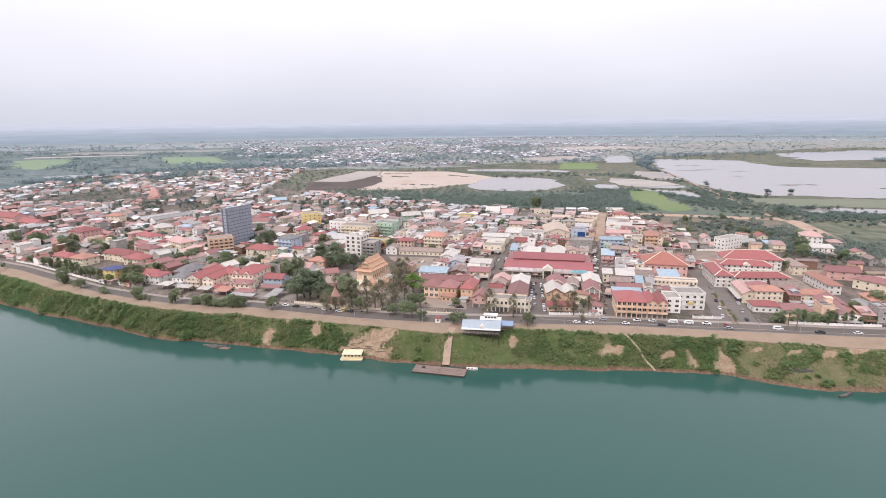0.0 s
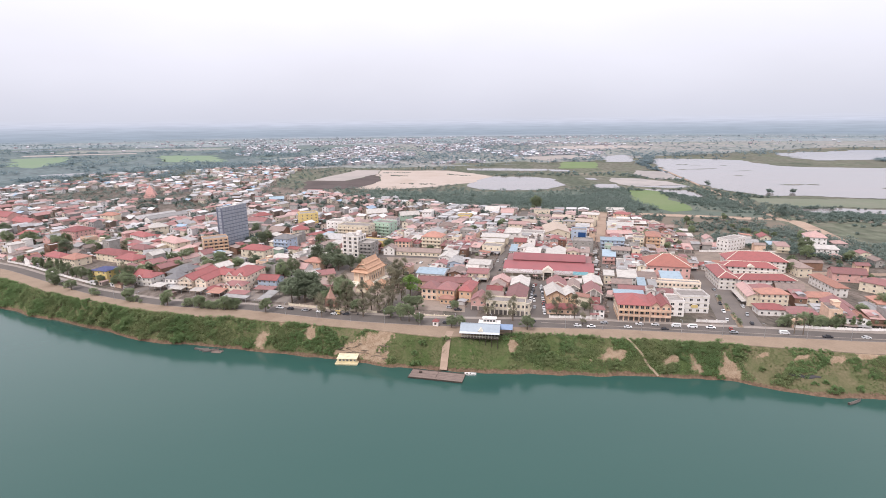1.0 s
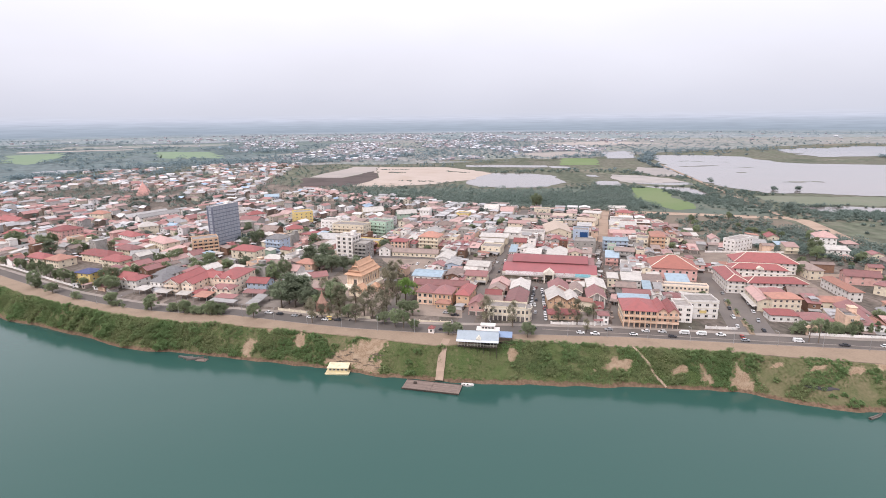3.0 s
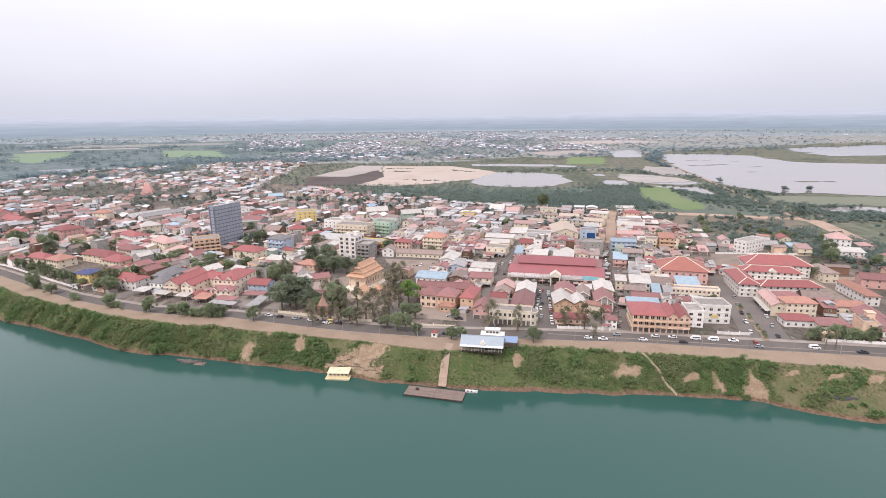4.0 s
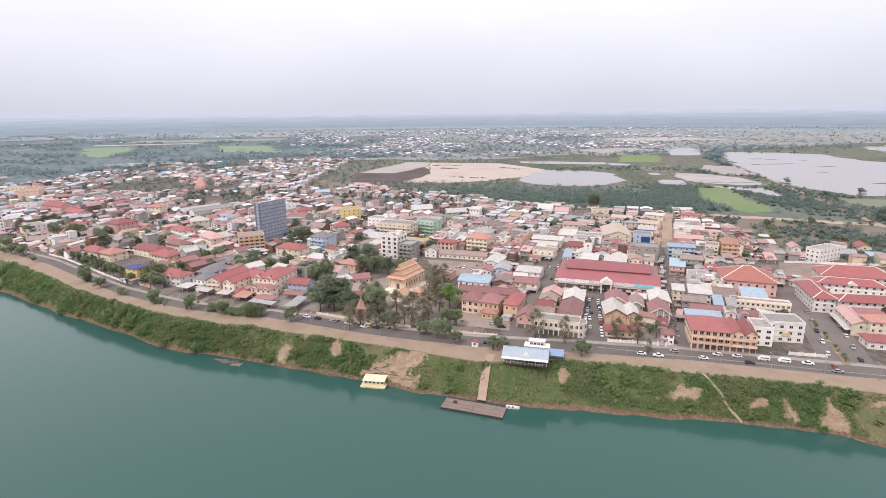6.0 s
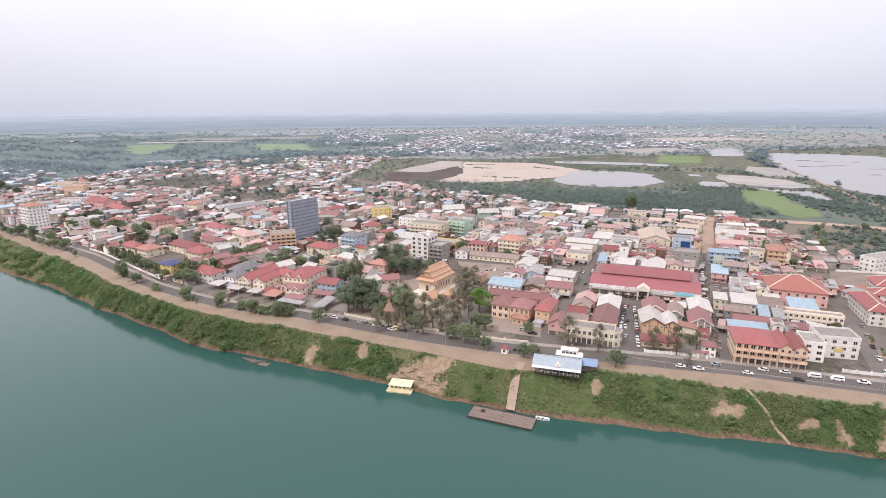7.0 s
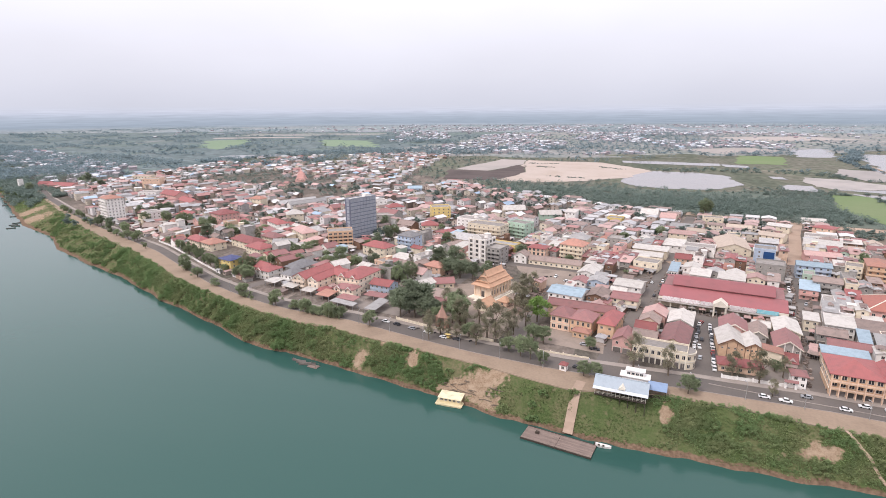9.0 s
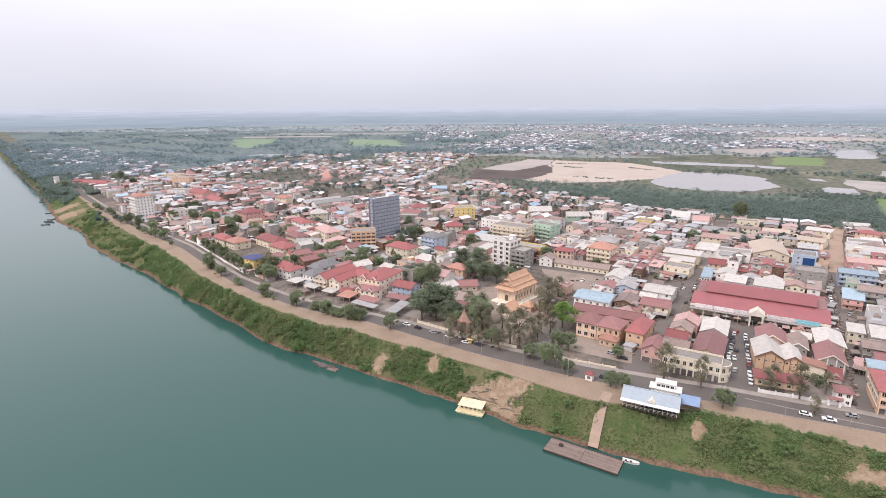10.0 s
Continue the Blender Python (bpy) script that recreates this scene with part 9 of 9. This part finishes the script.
fence([(x, road_town(x) + 3.4) for x in range(0, 30, 5)], h=0.7, label="low cream railing wall before the museum yard", m=WALLS["cream"])
fence([(222 + 7 * k, 364 - 1.2 * k) for k in range(9)], label="long pale wall behind the school")
fence([(141 + 4.5 * k, 227.5 - 1.0 * k) for k in range(4)], label="white forecourt wall beside the white hotel")
fence([(-62 + 0.5 * k, 300 + 8 * k) for k in range(5)], label="pale temple yard wall", m=WALLS["cream"])

# planted median in the wide street
for k, (x, y) in enumerate(((159.2, 222), (162.5, 231), (166.8, 243.8), (170.5, 256.5))):
    ob = empty("median", x, y, 66)
    part("kerb", boxes((-4.5, -1.3, 0, 4.5, 1.3, 0.22)), M_PAVE, ob)
    part("planting", boxes((-4.2, -1.05, 0.22, 4.2, 1.05, 0.4)), M_BARE, ob)
    tagged(ob, "traffic island of bare earth with a pale kerb", "traffic island")
    tree("shrub", x - 0.8, y - 1.8, 0.55, 0.4)
    tree("shrub", x + 0.9, y + 2.0, 0.5, 0.4)

# ---- market stalls along the market street ----
stall0 = []
for i in range(52):
    t = cr.random()
    x, y, r = 108 + 42 * t + (-4.2, 4.2)[i % 2] * cr.uniform(0.7, 1.15), 262 + 112 * t, -20 + cr.uniform(-25, 25)
    if i > 40:
        x = 74 + 4.4 * (i - 41)
        y, r = 306.4 - 0.325 * (x - 90) + cr.uniform(-1.5, 1), -18 + cr.uniform(-6, 6)
    if len(stall0) < 4:
        s0 = empty("market_stall", x, y, r)
        bm = bmesh.new()
        slab(bm, [(-1.5, -1.4, 2.2), (1.5, -1.4, 2.2), (1.5, 1.4, 2.6), (-1.5, 1.4, 2.6)], 0.06)
        part("canopy", bm, ROOFS[("grey", "rust", "slab", "dusty")[len(stall0)]], s0)
        part("table", boxes((-1.3, -1.1, 0.7, 1.3, 1.0, 0.78), (-1.2, -1.0, 0, -1.1, -0.9, 0.7), (1.1, -1.0, 0, 1.2, -0.9, 0.7), (-1.2, 0.8, 0, -1.1, 0.9, 0.7), (1.1, 0.8, 0, 1.2, 0.9, 0.7)), M_DARK, s0)
        part("frame", boxes((-1.45, -1.35, 0, -1.38, -1.28, 2.2), (1.38, -1.35, 0, 1.45, -1.28, 2.2), (-1.45, 1.28, 0, -1.38, 1.35, 2.5), (1.38, 1.28, 0, 1.45, 1.35, 2.5)), M_STEEL, s0)
        tagged(s0, f"{('grey', 'brown', 'stained', 'pink')[len(stall0)]} tarpaulin market stall on the street", "market stall", "market stalls")
        stall0.append(s0)
    else:
        copy_thing(stall0[i % 4], pose(x, y, 0, 0, 0, r))

# dead palms by the garden gate
for k, (x, y) in enumerate(((176.2, 207.8), (179.6, 206.6))):
    ob = empty("palm", x, y, 0)
    bm = bmesh.new()
    cyl(bm, 0, 0, 0, 8.2, 0.22, 0.16, 7)
    part("trunk", bm, M_BARK, ob)
    rp = random.Random(k)
    v, f = clumps([(0, 0, 8.0, 1.0), (0.4, 0.2, 7.2, 0.6)], rp, 40, 0.6, 0.9)
    link_mesh("crown", v, f, M_DRYLEAF, ob)
    tagged(ob, "brown withered palm beside the riverside road", "palm")
ggate = empty("garden_gate", 183.4, 215.4, -12)
part("pier", boxes((-2.4, -0.5, 0, -1.5, 0.5, 3.4)), WALLS["peach"], ggate)
part("pier", boxes((1.5, -0.5, 0, 2.4, 0.5, 3.4)), WALLS["peach"], ggate)
part("lintel", boxes((-2.8, -0.6, 3.4, 2.8, 0.6, 3.8), (-2.0, -0.5, 3.8, 2.0, 0.5, 4.3)), WALLS["peach"], ggate)
tagged(ggate, "peach masonry garden gate with a heavy lintel", "gate")
# yellow handcart stand by the road
stand = empty("food_stand", -34, 259.5, -20)
part("counter", boxes((-1.0, -0.5, 0.3, 1.0, 0.5, 1.0)), WALLS["yellow"], stand)
part("canopy", boxes((-1.3, -0.8, 1.9, 1.3, 0.8, 2.0)), WALLS["yellow"], stand)
part("post", boxes((-1.05, -0.55, 1.0, -0.97, -0.47, 1.9)), M_STEEL, stand)
part("post", boxes((0.97, -0.55, 1.0, 1.05, -0.47, 1.9)), M_STEEL, stand)
part("wheel", boxes((-0.8, -0.56, 0, -0.4, -0.5, 0.4)), M_TYRE, stand)
part("wheel", boxes((0.4, -0.56, 0, 0.8, -0.5, 0.4)), M_TYRE, stand)
tagged(stand, "yellow food stand beside the riverside road", "food stand")

# stalls' crates, sacks and handcarts along the market streets
kr = random.Random(44)
bm = bmesh.new()
for _ in range(520):
    t = kr.random()
    way = kr.random()
    if way < 0.6:
        x, y = 104 + 58 * t + kr.choice((-1, 1)) * kr.uniform(2.4, 4.4), 238 + 168 * t
    elif way < 0.8:
        x, y = 54 + 70 * t, 313.5 - 14.5 * t + kr.uniform(-2.6, 1.0)
    else:
        x, y = 36 + 50 * t + kr.choice((-1, 1)) * kr.uniform(2.6, 4.0), 262 + 140 * t
    s_ = kr.uniform(0.3, 1.0)
    m_ = Matrix.Translation((x, y, 0.05 + s_ * 0.35)) @ Matrix.Rotation(kr.uniform(0, 3.14), 4, "Z")
    bmesh.ops.create_cube(bm, size=1.0, matrix=m_ @ Matrix.Diagonal((s_ * kr.uniform(0.8, 1.8), s_, s_ * 0.7, 1)))
tagged(new("crates", mesh_of("crates", bm, [mat("crates_and_sacks", (0.24, 0.19, 0.165), 0.9, 0.3, island=True, rand=0.5)])), "crates, sacks and goods piled along market streets", "crates", kind="stuff")

# building rubble and timber in the temple yard
dr = random.Random(6)
bm = bmesh.new()
for _ in range(420):
    u = dr.random()
    x, y = dr.gauss(-3, 4.5), dr.uniform(292, 334)
    x += (y - 310) * 0.28
    L_ = dr.uniform(0.3, 2.4)
    m_ = Matrix.Translation((x, y, 0.16 + 0.5 * dr.random() ** 3)) @ Matrix.Rotation(dr.uniform(0, 3.14), 4, "Z") @ Matrix.Rotation(dr.uniform(-0.25, 0.25), 4, "Y")
    g_ = bmesh.ops.create_cube(bm, size=1.0, matrix=m_ @ Matrix.Diagonal((L_, dr.uniform(0.15, 0.6), dr.uniform(0.12, 0.5), 1)))
tagged(new("rubble", mesh_of("rubble", bm, [mat("building_rubble", (0.34, 0.25, 0.20), 0.9, 0.3, island=True, rand=0.35)])), "scattered rubble and timber in the temple yard", "rubble", kind="stuff")

# dark tarpaulin laid over a heap on the slope
bm = bmesh.new()
tar = []
for i in range(15):
    u = i / 14
    x, y = 156.2 + 11 * u, 184.4 - 4.8 * u
    r_ = 0.55 * (math.sin(math.pi * (0.06 + 0.88 * u)) ** 0.6) * (0.8 + 0.3 * noise.noise((u * 5, 2, 1))) if u < 0.8 else 0.22
    ring = []
    for k in range(7):
        a = math.pi * k / 6
        px, py = x + 0.5 * r_ * math.cos(a) * 1.3, y + 0.87 * r_ * math.cos(a) * 1.3
        ring.append(bm.verts.new((px, py, bank_z(px, py) + 0.1 + r_ * 0.75 * math.sin(a) * (0.85 + 0.3 * noise.noise((x, k, 3))))))
    tar.append(ring)
for p_, q_ in zip(tar, tar[1:]):
    for k in range(6):
        bm.faces.new((p_[k], q_[k], q_[k + 1], p_[k + 1]))
tarp = new("tarpaulin", mesh_of("tarpaulin", bm, [mat("black_tarpaulin", (0.06, 0.055, 0.06), 0.6, 0.2)]))
tagged(tarp, "long black tarpaulin over a heap on the dry bank", "tarpaulin")

# driftwood on the eroded slope
lr = random.Random(4)
log0 = None
for _ in range(30):
    x = lr.uniform(-31, -7)
    y = shore(x) + lr.uniform(0.25, 0.6) * (top(x) - shore(x))
    mm = pose(x, y, bank_z(x, y) + 0.22, 0, lr.uniform(-8, 8), lr.uniform(-40, 30))
    if log0 is None:
        bm = bmesh.new()
        cyl(bm, 0, 0, -1.6, 1.6, 0.16, 0.12, 7)
        bmesh.ops.rotate(bm, verts=bm.verts, matrix=Matrix.Rotation(math.pi / 2, 3, "Y"))
        log0 = new("log", mesh_of("log", bm, [M_BARK]))
        tagged(log0, "weathered brown log lying on bare earth", "log", "logs on the bank")
        log0.matrix_basis = mm
    else:
        copy_thing(log0, mm)

# the plan above is drawn at four fifths: bring it to metres
FULL = 1.25
for ob in list(scene.objects):
    if ob.parent is None and ob.type in {"MESH", "EMPTY"}:
        ob.matrix_basis = Matrix.Scale(FULL, 4) @ ob.matrix_basis
